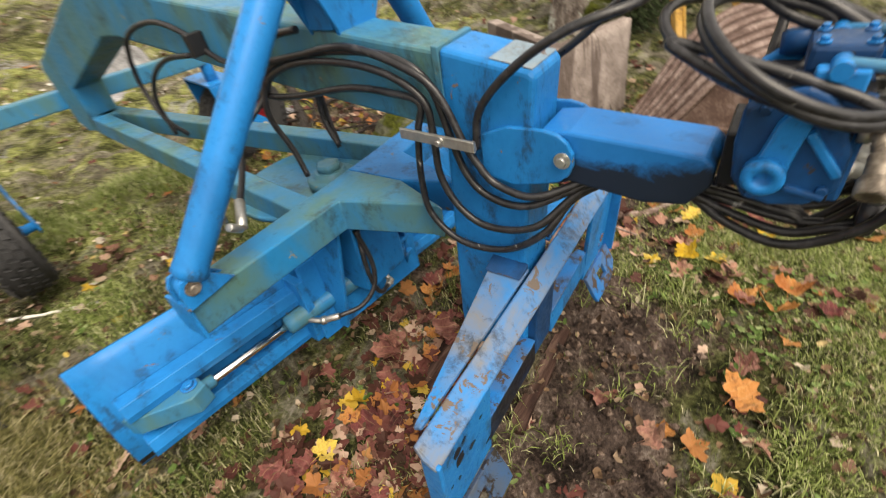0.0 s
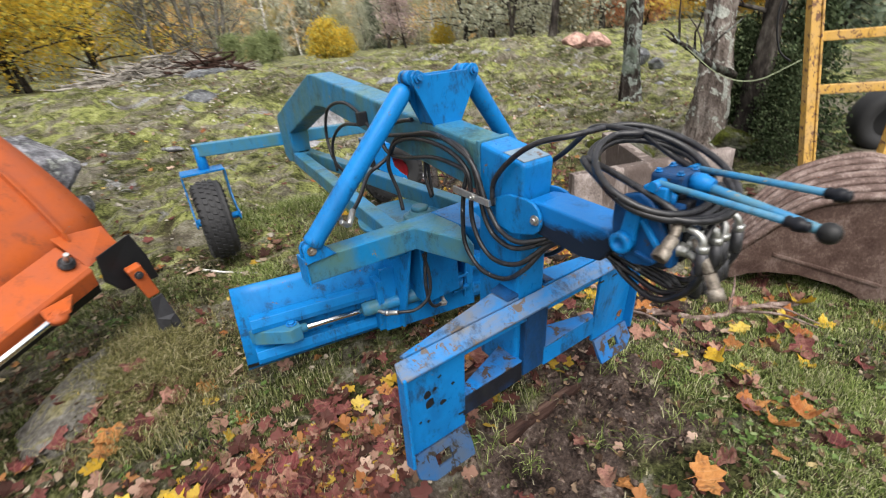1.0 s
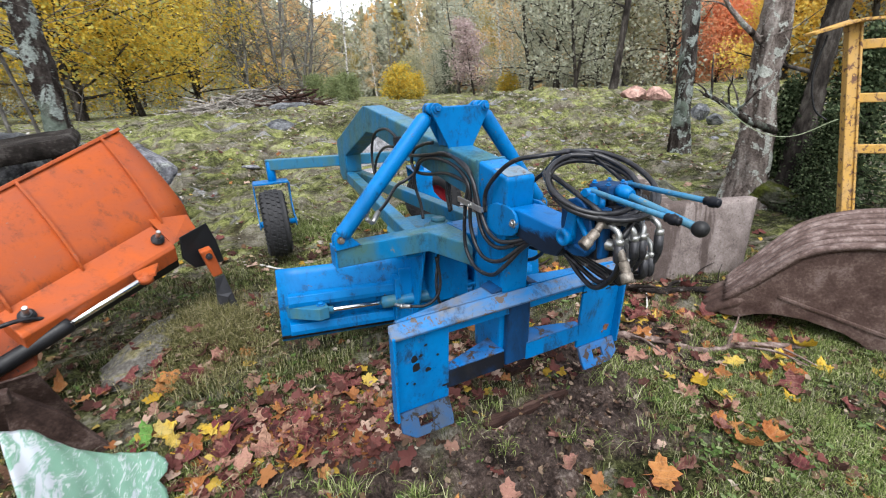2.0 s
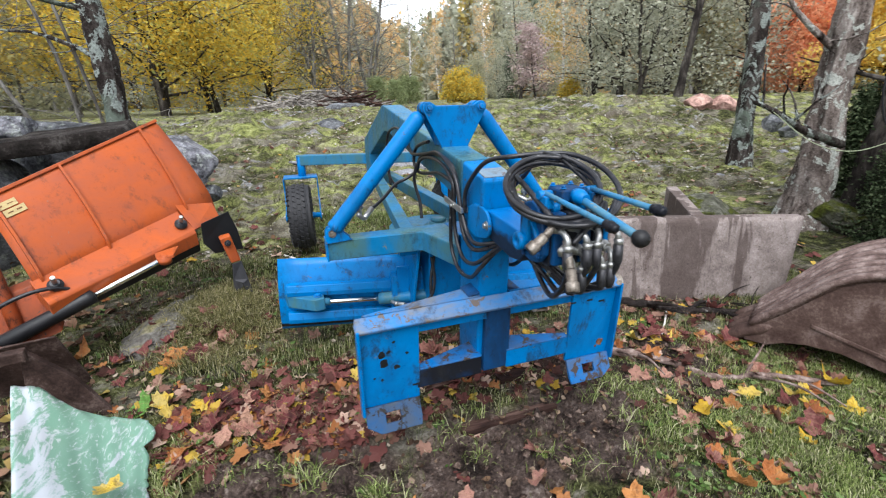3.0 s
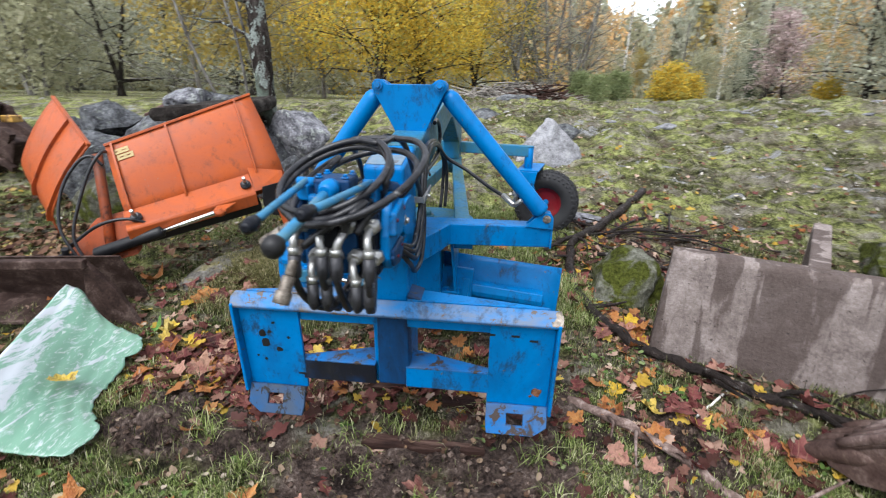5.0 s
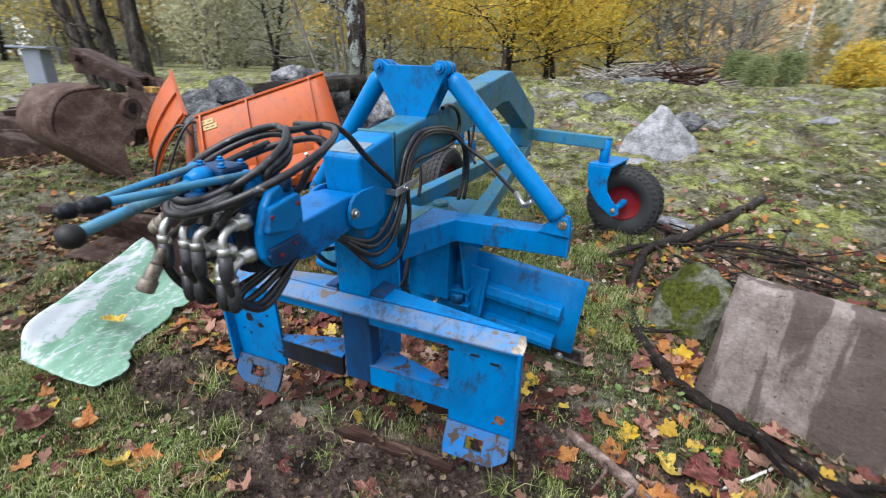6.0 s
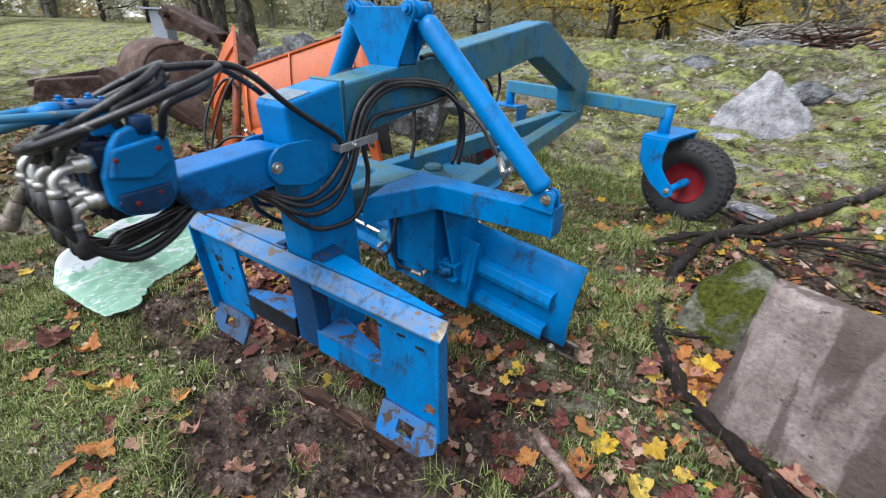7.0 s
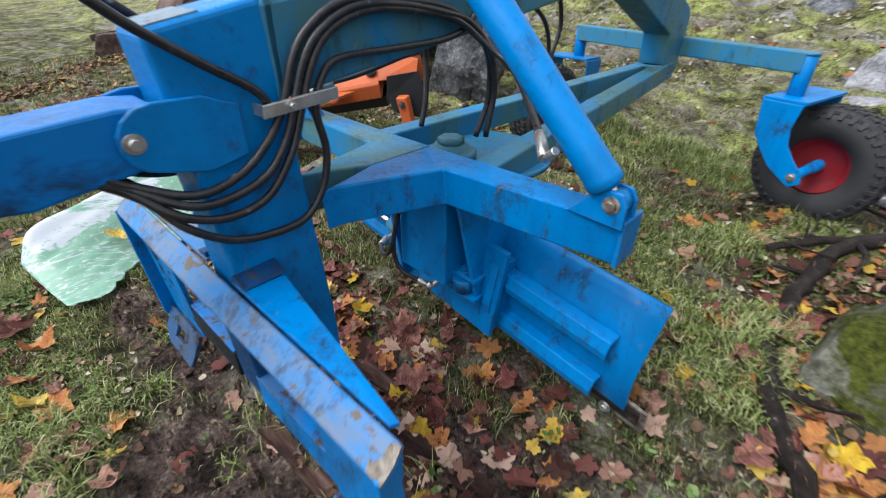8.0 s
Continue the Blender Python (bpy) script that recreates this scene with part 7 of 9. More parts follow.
PLUM = leafy_mat("purple_brown_leaves", [(0.0, (0.38, 0.28, 0.28)), (1.0, (0.56, 0.46, 0.43))], 0.7, "island", 0.3, 0.1)
HAY = leafy_mat("dull_yellow_leaves", [(0.0, (0.42, 0.31, 0.1)), (0.5, (0.5, 0.39, 0.12)), (1.0, (0.38, 0.35, 0.15))], 0.7, "island", 0.5, 0.1)
SHRUB = leafy_mat("dull_green_leaves", [(0.0, (0.14, 0.18, 0.08)), (0.5, (0.24, 0.29, 0.14)), (1.0, (0.36, 0.4, 0.2))], 0.7, "island", 0.4, 0.1)


def conifer(seed, height, width, layers):
    rng_ = random.Random(seed)
    wood, tips = [([V((0, 0, -0.1)), V((0, 0, height))], [0.02 * height, 0.01], 8)], []
    for i in range(layers):
        f = (i + 0.5) / layers
        for k in range(9):
            az = 2.4 * (i * 9 + k) + rng_.uniform(-0.3, 0.3)
            ln = width * (1 - f) ** 0.8 * rng_.uniform(0.7, 1.15)
            line = limb_line(rng_, V((0, 0, height * (0.04 + 0.93 * f))), V((math.cos(az), math.sin(az), 0.15)), ln, 5, 0.1, -0.1)
            wood.append((line, [0.02, 0.016, 0.012, 0.009, 0.006, 0.003], 3))
            tips += line[1:]
    return wood, tips


protos = {}
w_, t_ = grow(21, 9.5, 0.17, 18, 0.08, 4.4, 0.12, 6, 3, stems=2)
protos["gold"] = plant("maple_tree", 21, "yellow maple with dark trunks at the field's edge", "tree", w_, DARKBARK, t_, GOLD, 14, 0.065, 0.4, 26000)
w_, t_ = grow(22, 10, 0.16, 18, 0.1, 3.2, 0.0, 6, 3, stems=3, wander=0.2)
protos["bare"] = plant("bare_tree", 22, "bare dark-limbed tree at the wood's edge", "tree", w_, GREYBARK, t_, OLIVE, 2, 0.05, 0.2, 2500)
w_, t_ = grow(23, 11, 0.09, 22, 0.15, 1.5, 0.1, 5, 3, wander=0.15)
protos["birch"] = plant("birch_tree", 23, "slender bare birch with white bark", "tree", w_, BIRCH, t_, AMBER, 1, 0.04, 0.15, 500)
w_, t_ = grow(24, 12, 0.11, 24, 0.12, 1.9, 0.1, 5, 3)
protos["amber"] = plant("amber_birch", 24, "birch with thin amber autumn leaves", "tree", w_, BIRCH, t_, AMBER, 3, 0.07, 0.22, 7000)
w_, t_ = grow(25, 8.5, 0.13, 18, 0.08, 3.0, 0.03, 5, 2, stems=2, wander=0.24)
protos["lichen"] = plant("lichen_tree", 25, "grey-green lichen covered old tree", "tree", w_, DARKBARK, t_, GREYGREEN, 8, 0.08, 0.32, 6500)
w_, t_ = conifer(26, 7.5, 1.9, 22)
protos["spruce"] = plant("spruce_tree", 26, "dark green spruce at the wood's edge", "tree", w_, DARKBARK, t_, SPRUCE, 9, 0.09, 0.13, 9000)
w_, t_ = grow(27, 8, 0.14, 18, 0.1, 3.2, 0.05, 6, 3, stems=2)
protos["red"] = plant("red_maple", 27, "maple with orange-red autumn leaves", "tree", w_, DARKBARK, t_, CRIMSON, 16, 0.11, 0.5, 26000)
w_, t_ = grow(33, 8.5, 0.15, 18, 0.1, 3.4, 0.08, 6, 3, stems=2)
protos["sunny"] = plant("maple_tree", 33, "bright yellow maple beyond the knoll", "tree", w_, DARKBARK, t_, SUNNY, 16, 0.1, 0.5, 26000)
w_, t_ = grow(28, 6.5, 0.08, 13, 0.05, 2.4, 0.04, 4, 1, stems=3, wander=0.25)
protos["olive"] = plant("willow_thicket", 28, "dull olive thicket of thin stems", "shrub", w_, GREYBARK, t_, OLIVE, 9, 0.1, 0.36, 5200)
w_, t_ = grow(29, 2.2, 0.03, 14, 0.05, 1.2, 0.0, 6, 3, stems=5)
protos["bush"] = plant("yellow_bush", 29, "rounded bright yellow bush", "shrub", w_, DARKBARK, t_, GOLD, 4, 0.07, 0.14, 7000)
w_, t_ = grow(30, 6.5, 0.1, 18, 0.1, 2.2, 0.04, 6, 3, stems=2)
protos["plum"] = plant("purple_tree", 30, "small tree with purple-brown leaves", "tree", w_, DARKBARK, t_, PLUM, 3, 0.09, 0.2, 7000)
w_, t_ = conifer(31, 2.6, 0.75, 20)
protos["juniper"] = plant("juniper_bush", 31, "dark green juniper bush", "shrub", w_, DARKBARK, t_, JUNIPER, 12, 0.034, 0.1, 11000)
w_, t_ = grow(32, 8.5, 0.13, 18, 0.14, 3.2, 0.05, 6, 3, stems=1)
w_s, t_s = grow(34, 3.0, 0.03, 16, 0.05, 1.4, 0.0, 6, 3, stems=4)
protos["shrub"] = plant("green_shrub", 34, "rounded dull green shrub", "shrub", w_s, DARKBARK, t_s, SHRUB, 4, 0.08, 0.18, 6000)
protos["hay"] = plant("yellowing_tree", 32, "tree with thin dull yellow leaves", "tree", w_, GREYBARK, t_, HAY, 5, 0.1, 0.34, 8500)

OX, OY = 0.0, -1.2


def place(kind, az, dist, scale, turn):
    x, y = OX + dist * math.sin(radians(az)), OY + dist * math.cos(radians(az))
    m = pose(x, y, lie(x, y) - 0.05, 0, 0, turn) @ Matrix.Diagonal((scale, scale, scale, 1))
    ob = protos[kind]
    if kind in unused:
        unused.discard(kind)
        ob.matrix_basis = m
    else:
        c = copy_thing(ob, pose(x, y, lie(x, y) - 0.05, 0, 0, turn))
        c.scale = (scale, scale, scale)
    return x, y


unused = set(protos)
TREES = [
    ("gold", -12.5, 21, 1.0, 0), ("gold", -8.5, 24, 0.9, 120), ("hay", -20, 26, 0.95, 60), ("gold", -2.5, 27, 0.8, 200),
    ("hay", -27, 23, 0.9, 30), ("olive", -24, 30, 1.1, 80), ("hay", -33, 21, 0.85, 10), ("lichen", -40, 26, 1.0, 70), ("olive", -47, 24, 0.95, 150),
    ("lichen", -36, 34, 1.2, 0), ("olive", -44, 36, 1.2, 40), ("hay", -52, 32, 1.0, 300), ("hay", -60, 30, 1.0, 0), ("lichen", -57, 40, 1.2, 90), ("lichen", -68, 36, 1.0, 20), ("olive", -64, 44, 1.3, 200),
    ("hay", -76, 34, 1.0, 140), ("olive", -86, 40, 1.0, 210), ("lichen", -81, 46, 1.2, 0), ("bare", -72, 48, 1.2, 0), ("olive", -95, 42, 1.2, 0), ("hay", -105, 36, 1.0, 0),
    ("bare", 3.0, 26, 0.9, 0), ("bare", 6.5, 27, 0.95, 100), ("bare", 9.5, 31, 1.0, 220), ("shrub", 12.2, 24, 0.42, 0), ("shrub", 10.2, 26, 0.5, 60), ("shrub", 14.6, 30, 0.55, 130),
    ("birch", 14.6, 33, 0.9, 0), ("amber", 11.5, 48, 0.7, 0), ("amber", 18.5, 52, 0.7, 90), ("bush", 19.8, 22, 0.7, 0), ("bush", 21.8, 23, 0.55, 80), ("bush", 33.5, 24, 0.5, 0),
    ("spruce", 26.6, 44, 0.6, 0), ("amber", 24.2, 46, 0.9, 70), ("plum", 29.8, 34, 0.8, 0), ("amber", 32.8, 27, 0.8, 45), ("amber", 34.6, 30, 0.7, 160), ("lichen", 28.5, 42, 1.0, 10),
    ("lichen", 36.5, 23, 0.85, 0), ("lichen", 39.5, 21, 0.9, 70), ("lichen", 41.5, 19, 0.7, 30), ("lichen", 44.0, 24, 1.0, 140), ("olive", 47, 26, 1.0, 0), ("hay", 49, 30, 1.0, 30), ("lichen", 51, 22, 0.9, 220),
    ("red", 56.0, 23, 0.5, 0), ("red", 54.4, 26, 0.55, 70), ("sunny", 62.0, 21, 0.55, 0), ("hay", 47.5, 32, 1.0, 0), ("sunny", 66.5, 22, 0.65, 90), ("lichen", 69, 20, 1.0, 0), ("spruce", 73, 18, 1.0, 200), ("olive", 78, 22, 1.1, 0), ("lichen", 86, 24, 1.1, 0), ("hay", 96, 26, 1.0, 0),
]
for kind, az, dist, scale, turn in TREES:
    place(kind, az, dist, scale, turn)
# the wood behind: a loose second and third row
fill = random.Random(77)
for k in range(54):
    az = -112 + 224 * (k + fill.random()) / 54
    open_sky = -1 < az < 24
    dist = fill.uniform(42, 62) if open_sky else fill.uniform(34, 56)
    kind = fill.choice(["olive", "lichen", "amber", "lichen", "hay", "bare"] if az > 0 else ["olive", "lichen", "hay", "lichen", "olive", "hay"])
    place(kind, az, dist, fill.uniform(0.5, 0.75) if open_sky else fill.uniform(0.9, 1.3), fill.uniform(0, 360))
# unseen trees added behind the camera, to close the surroundings for reflections
for k in range(22):
    az = 115 + 130 * (k + fill.random()) / 22
    place(fill.choice(["olive", "lichen", "hay", "spruce"]), az, fill.uniform(22, 40), fill.uniform(0.9, 1.2), fill.uniform(0, 360))
# low thicket that closes the view between the trunks
for k in range(34):
    az = -100 + 200 * (k + fill.random()) / 34
    place("olive" if k % 3 or az < 0 else "lichen", az, fill.uniform(30, 46), fill.uniform(0.35, 0.6), fill.uniform(0, 360))


# near trunks
def near_trunk(name, x, y, r, lean_x, lean_y, height, bark, label, limbs, seed, twigs=4, flare=1.5, leaf=None, wobble=0.05, rugged=0.3):
    rng_ = random.Random(seed)
    t = thing(name, (x, y, gz(x, y)), label, "tree")
    line = catmull([V((x + lean_x * f * height + wobble * math.sin(5 * f + seed), y + lean_y * f * height + 0.8 * wobble * math.cos(4 * f + seed), gz(x, y) - 0.12 + f * height)) for f in np.linspace(0, 1, 8)], 6)
    bm_ = bmesh.new()
    n_ = len(line)
    radii = [r * (flare if k == 0 else 1 + (flare - 1) * math.exp(-k / 2.2)) * (1 - 0.4 * k / n_) for k in range(n_)]
    sweep(bm_, line, radii, 22 if r < 0.15 else 44)
    bmesh.ops.subdivide_edges(bm_, edges=[e for e in bm_.edges if e.calc_length() > 0.12], cuts=2, use_grid_fill=True)
    for v in bm_.verts:
        c = min(line, key=lambda q: (q - v.co).length)
        d = (v.co - c)
        d.z = 0
        if d.length > 1e-5:
            v.co += d.normalized() * r * (0.26 * noise.noise(V((v.co.x * 9, v.co.y * 9, v.co.z * 2 + seed))) - 0.3 * rugged * abs(noise.noise(V((v.co.x * 16, v.co.y * 16, v.co.z * 1.6 + seed)))) + 0.12 * noise.noise(v.co * 24))
    part("trunk", bm_, bark, t)
    wood_, tips_ = [], []
    for i in range(limbs):
        k = rng_.randrange(max(2, n_ // 6), n_ - 3)
        az = rng_.uniform(0, 6.28)
        ln = rng_.uniform(0.5, 1.5)
        ll = limb_line(rng_, line[k], V((math.cos(az), math.sin(az), rng_.uniform(0.2, 0.8))), ln, 6, 0.25, 0.02)
        wood_.append((ll, [r * 0.22 * (1 - 0.14 * q) for q in range(7)], 7))
        for _ in range(twigs):
            q = rng_.randrange(1, 6)
            tw = limb_line(rng_, ll[q], V((rng_.uniform(-1, 1), rng_.uniform(-1, 1), rng_.uniform(-0.2, 0.6))), ln * rng_.uniform(0.3, 0.6), 4, 0.3, 0.0)
            wood_.append((tw, [r * 0.07, r * 0.055, r * 0.04, r * 0.03, r * 0.02], 5))
            tips_ += tw
    if wood_:
        ob = tagged(new("branchwork", wood_mesh("branchwork", wood_, bark)), kind="stuff")
        ob.parent = t
        ob.matrix_parent_inverse = t.matrix_basis.inverted()
    if leaf and tips_:
        ob = new("foliage", leaf_mesh("foliage", tips_, 2, 0.035, 0.06, leaf, seed))
        ob.parent = t
        ob.matrix_parent_inverse = t.matrix_basis.inverted()
    return t


near_trunk("lichen_covered_tree", -2.05, 3.25, 0.1, 0.012, 0.0, 5.5, BARK, "lichen spotted trunk rising from a stone pile", 6, 1, 4, 1.3, None, 0.015)
for k, (x, y, lx, ly) in enumerate(((-2.42, 3.5, -0.1, 0.05), (-2.36, 3.55, 0.02, 0.0), (-2.5, 3.6, -0.22, 0.0))):
    near_trunk("young_tree", x, y, 0.018, lx, ly, 3.4, GREYBARK, "thin many-branched young tree beside a trunk", 7, 12 + k, 5, 1.3, None, 0.12)
near_trunk("leaning_tree", 5.4, 3.26, 0.125, 0.015, 0.02, 6.0, BARK, "leaning lichen covered trunk on the mossy slope", 5, 3)
near_trunk("old_tree", 4.1, 1.45, 0.17, 0.09, 0.03, 5.0, OLDBARK, "thick grey lichen covered old trunk", 5, 4, flare=1.7, rugged=1.4)
near_trunk("old_tree", 4.3, 1.12, 0.12, 0.12, 0.0, 5.0, DARKBARK, "thick dark old trunk growing beside another", 4, 5, flare=1.6, rugged=1.4)
near_trunk("pine_tree", 9.5, 8.4, 0.1, 0.12, 0.0, 8.0, DARKBARK, "slanting reddish-dark pine trunk", 5, 6)
for k, (dx, dy, lx, r_) in enumerate(((-0.15, 0, 0.0, 0.15), (0.6, 0.3, -0.03, 0.2), (-0.75, 0.2, -0.22, 0.11), (-1.1, 0.2, -0.34, 0.12), (-1.5, 0.4, -0.48, 0.11))):
    near_trunk("dark_stemmed_tree", -11.0 + dx, 6.6 + dy, r_, lx, 0.0, 6.5, DARKBARK, "dark stem of a many-stemmed tree by the yard", 5, 20 + k, 5, 1.25)
# juniper behind the old trunks, broken twigs in front of it
for x, y, s in ((4.45, 1.35, 0.5), (4.75, 0.9, 0.68), (4.2, 0.85, 0.42)):
    m = pose(x, y, gz(x, y) - 0.05, 0, 0, 40 * x)
    if "juniper" in unused:
        unused.discard("juniper")
        protos["juniper"].matrix_basis = m @ Matrix.Diagonal((s, s, s, 1))
    else:
        c = copy_thing(protos["juniper"], m)
        c.scale = (s, s, s)
limb = thing("dead_limb", (3.9, 1.22, 0.7), "dead lichen covered limb reaching out from an old trunk", "branch")
lrng = random.Random(31)
limb_pts = catmull([(4.0, 1.22, 0.70), (3.72, 1.2, 0.77), (3.5, 1.2, 0.83), (3.3, 1.19, 0.90), (3.16, 1.2, 0.97), (2.95, 1.2, 1.05), (2.78, 1.2, 1.10)], 5)
bm = bmesh.new()
sweep(bm, limb_pts, [0.042 * (1 - 0.022 * k) * lrng.uniform(0.85, 1.15) for k in range(len(limb_pts))], 9)
part("main_stem", bm, BARK, limb)
for k in (8, 13, 17, 20, 23, 25, 27, 28):
    bm = bmesh.new()
    tw = limb_line(lrng, limb_pts[k], V((lrng.uniform(-0.8, 0.3), lrng.uniform(-0.6, 0.6), lrng.uniform(0.0, 1.0))), lrng.uniform(0.15, 0.45), 4, 0.3, 0.0)
    sweep(bm, tw, [0.012, 0.01, 0.008, 0.006, 0.003], 6)
    part("twig", bm, BARK, limb)
bm = bmesh.new()
sweep(bm, catmull([(3.0, 1.19, 1.02), (3.25, 1.0, 0.78), (3.45, 0.8, 0.72), (3.6, 0.56, 0.86)], 8), 0.0035, 6)
single("slack_line", bm, plain_mat("pale_green_line", (0.28, 0.32, 0.2), 0.6), "pale green slack line between a limb and the mast", "line")

# ---- brush pile ----
PALEWOOD = rough_mat("pale_cut_branches", [(0.2, (0.08, 0.07, 0.06)), (0.5, (0.22, 0.2, 0.18)), (0.9, (0.42, 0.4, 0.36))], 5, 0.95, 30, 0.5, 0.02)
def brush(cx, cy, n_, seed, rx, ry, hz):
    rng_ = random.Random(seed)
    bm_ = bmesh.new()
    for _ in range(n_):
        a = rng_.uniform(0, 6.28)
        rr = math.sqrt(rng_.random())
        x, y = cx + rx * rr * math.cos(a), cy + ry * rr * math.sin(a)
        z = lie(x, y) + hz * (1 - rr) * rng_.random() + 0.05
        d = V((rng_.uniform(-1, 1), rng_.uniform(-0.6, 0.6), rng_.uniform(-0.12, 0.2)))
        ln = rng_.uniform(0.6, 2.0) if n_ > 100 else rng_.uniform(0.25, 0.7)
        line = limb_line(rng_, V((x, y, z)) - d.normalized() * ln / 2, d, ln, 4, 0.12, 0)
        r = rng_.uniform(0.012, 0.055) if n_ > 100 else rng_.uniform(0.004, 0.011)
        sweep(bm_, line, [r, r * 0.9, r * 0.8, r * 0.6, r * 0.4], 5)
    return bm_


tagged(single("brush_pile", brush(0.8, 17.0, 420, 5, 2.4, 0.9, 0.8), PALEWOOD, "heap of cut grey branches behind the knoll", "brush pile"), kind="stuff")
tagged(single("brush_pile", brush(2.0, 16.4, 130, 15, 0.9, 0.5, 0.75), OLDWOOD, "dark end of the brush heap with rotten logs", "brush pile"), kind="stuff")
tagged(single("brush_litter", brush(1.75, 2.35, 18, 6, 0.7, 0.5, 0.02), TWIG, "scattered dark twigs on leaf litter", "twigs"), kind="stuff")

# ---- distant woods: a ragged wall of far crowns ----
def far_woods(n_trees, seed, materials):
    rs = np.random.RandomState(seed)
    groups = {m: [] for m in materials}
    wood_ = []
    for _ in range(n_trees):
        az = rs.uniform(-62, 78) if rs.random_sample() < 0.75 else rs.uniform(-125, 125)
        dist = rs.uniform(52, 85)
        gap = math.exp(-((az - 15) / 8) ** 2)
        top = dist * math.tan(radians(14.5 - 6.0 * gap + rs.uniform(-1.8, 1.6)))
        x, y = dist * math.sin(radians(az)), dist * math.cos(radians(az))
        z0 = lie(x, y)
        wdt = rs.uniform(1.6, 3.2)
        n_ = 520
        h = rs.beta(1.0, 1.5, n_)
        a = rs.uniform(0, 6.283, n_)
        r = wdt * np.sqrt(rs.uniform(0, 1, n_)) * (1.05 - 0.75 * h)
        pts = np.stack([x + r * np.cos(a), y + r * np.sin(a), z0 + top * h], axis=1)
        if az < 0:
            mi = rs.choice(len(materials), p=(0.36, 0.3, 0.02, 0.22, 0.1))
        else:
            mi = rs.choice(len(materials), p=(0.46, 0.22, 0.06, 0.06, 0.2))
        groups[materials[mi]].append(pts)
        wood_.append(([V((x, y, z0)), V((x + rs.uniform(-0.4, 0.4), y, z0 + top * 0.5)), V((x + rs.uniform(-0.8, 0.8), y, z0 + top))], [0.16, 0.12, 0.03], 5))
    tagged(new("distant_trunks", wood_mesh("distant_trunks", wood_, GREYBARK)), "grey trunks of the distant woods", "woods", kind="stuff")
    for m, lists in groups.items():
        if not lists:
            continue
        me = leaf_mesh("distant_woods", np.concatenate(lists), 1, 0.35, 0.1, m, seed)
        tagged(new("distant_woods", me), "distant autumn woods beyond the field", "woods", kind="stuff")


# the pale grey-green and olive paint haze onto the far crowns
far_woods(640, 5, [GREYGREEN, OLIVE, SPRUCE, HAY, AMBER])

# ---- fallen leaves ----
def maple_outline():
    """Half of a five-lobed leaf, mirrored; tip along +y, about 1 across."""
    half = [(0.0, -0.2), (0.07, -0.17), (0.2, -0.27), (0.31, -0.25), (0.36, -0.13), (0.34, -0.06), (0.46, -0.02), (0.53, 0.1), (0.44, 0.14), (0.4, 0.25), (0.27, 0.22), (0.2, 0.25), (0.2, 0.38), (0.1, 0.42), (0.0, 0.56)]
    return half + [(-x, y) for x, y in half[-2:0:-1]]


def leaf_verts(size, curl, fold, seed, twist=0.0, rich=False):
    """A leaf about 1 across: outline, an inner ring where rich, a middle and a stalk."""
    rng_ = random.Random(seed)
    sx_ = rng_.uniform(0.8, 1.0)
    out = [(sx_ * x * rng_.uniform(0.88, 1.08), y * rng_.uniform(0.9, 1.06)) for x, y in maple_outline()]
    rings_ = ([[(0.5 * x, 0.5 * y) for x, y in out]] if rich else []) + [out]
    ph = rng_.uniform(0, 6.28)
    vs = []
    for x, y in [(0.0, 0.02)] + [q for r_ in rings_ for q in r_]:
        r2 = x * x + y * y
        z = curl * r2 * (0.8 + 0.6 * math.sin(3 * math.atan2(y, x) + ph)) + fold * abs(x) * (0.4 + abs(y)) + twist * x * y
        vs.append((x * size, y * size, z * size))
    m_ = len(out)
    fs = [(0, 1 + k, 1 + (k + 1) % m_) for k in range(m_)]
    if rich:
        fs += [(1 + k, 1 + m_ + k, 1 + m_ + (k + 1) % m_, 1 + (k + 1) % m_) for k in range(m_)]
    stem = len(vs)
    vs += [(0.01 * size, -0.18 * size, 0.0), (-0.01 * size, -0.18 * size, 0.0), (0.07 * size, -0.55 * size, 0.06 * size)]
    fs.append((stem, stem + 1, stem + 2))
    return vs, fs


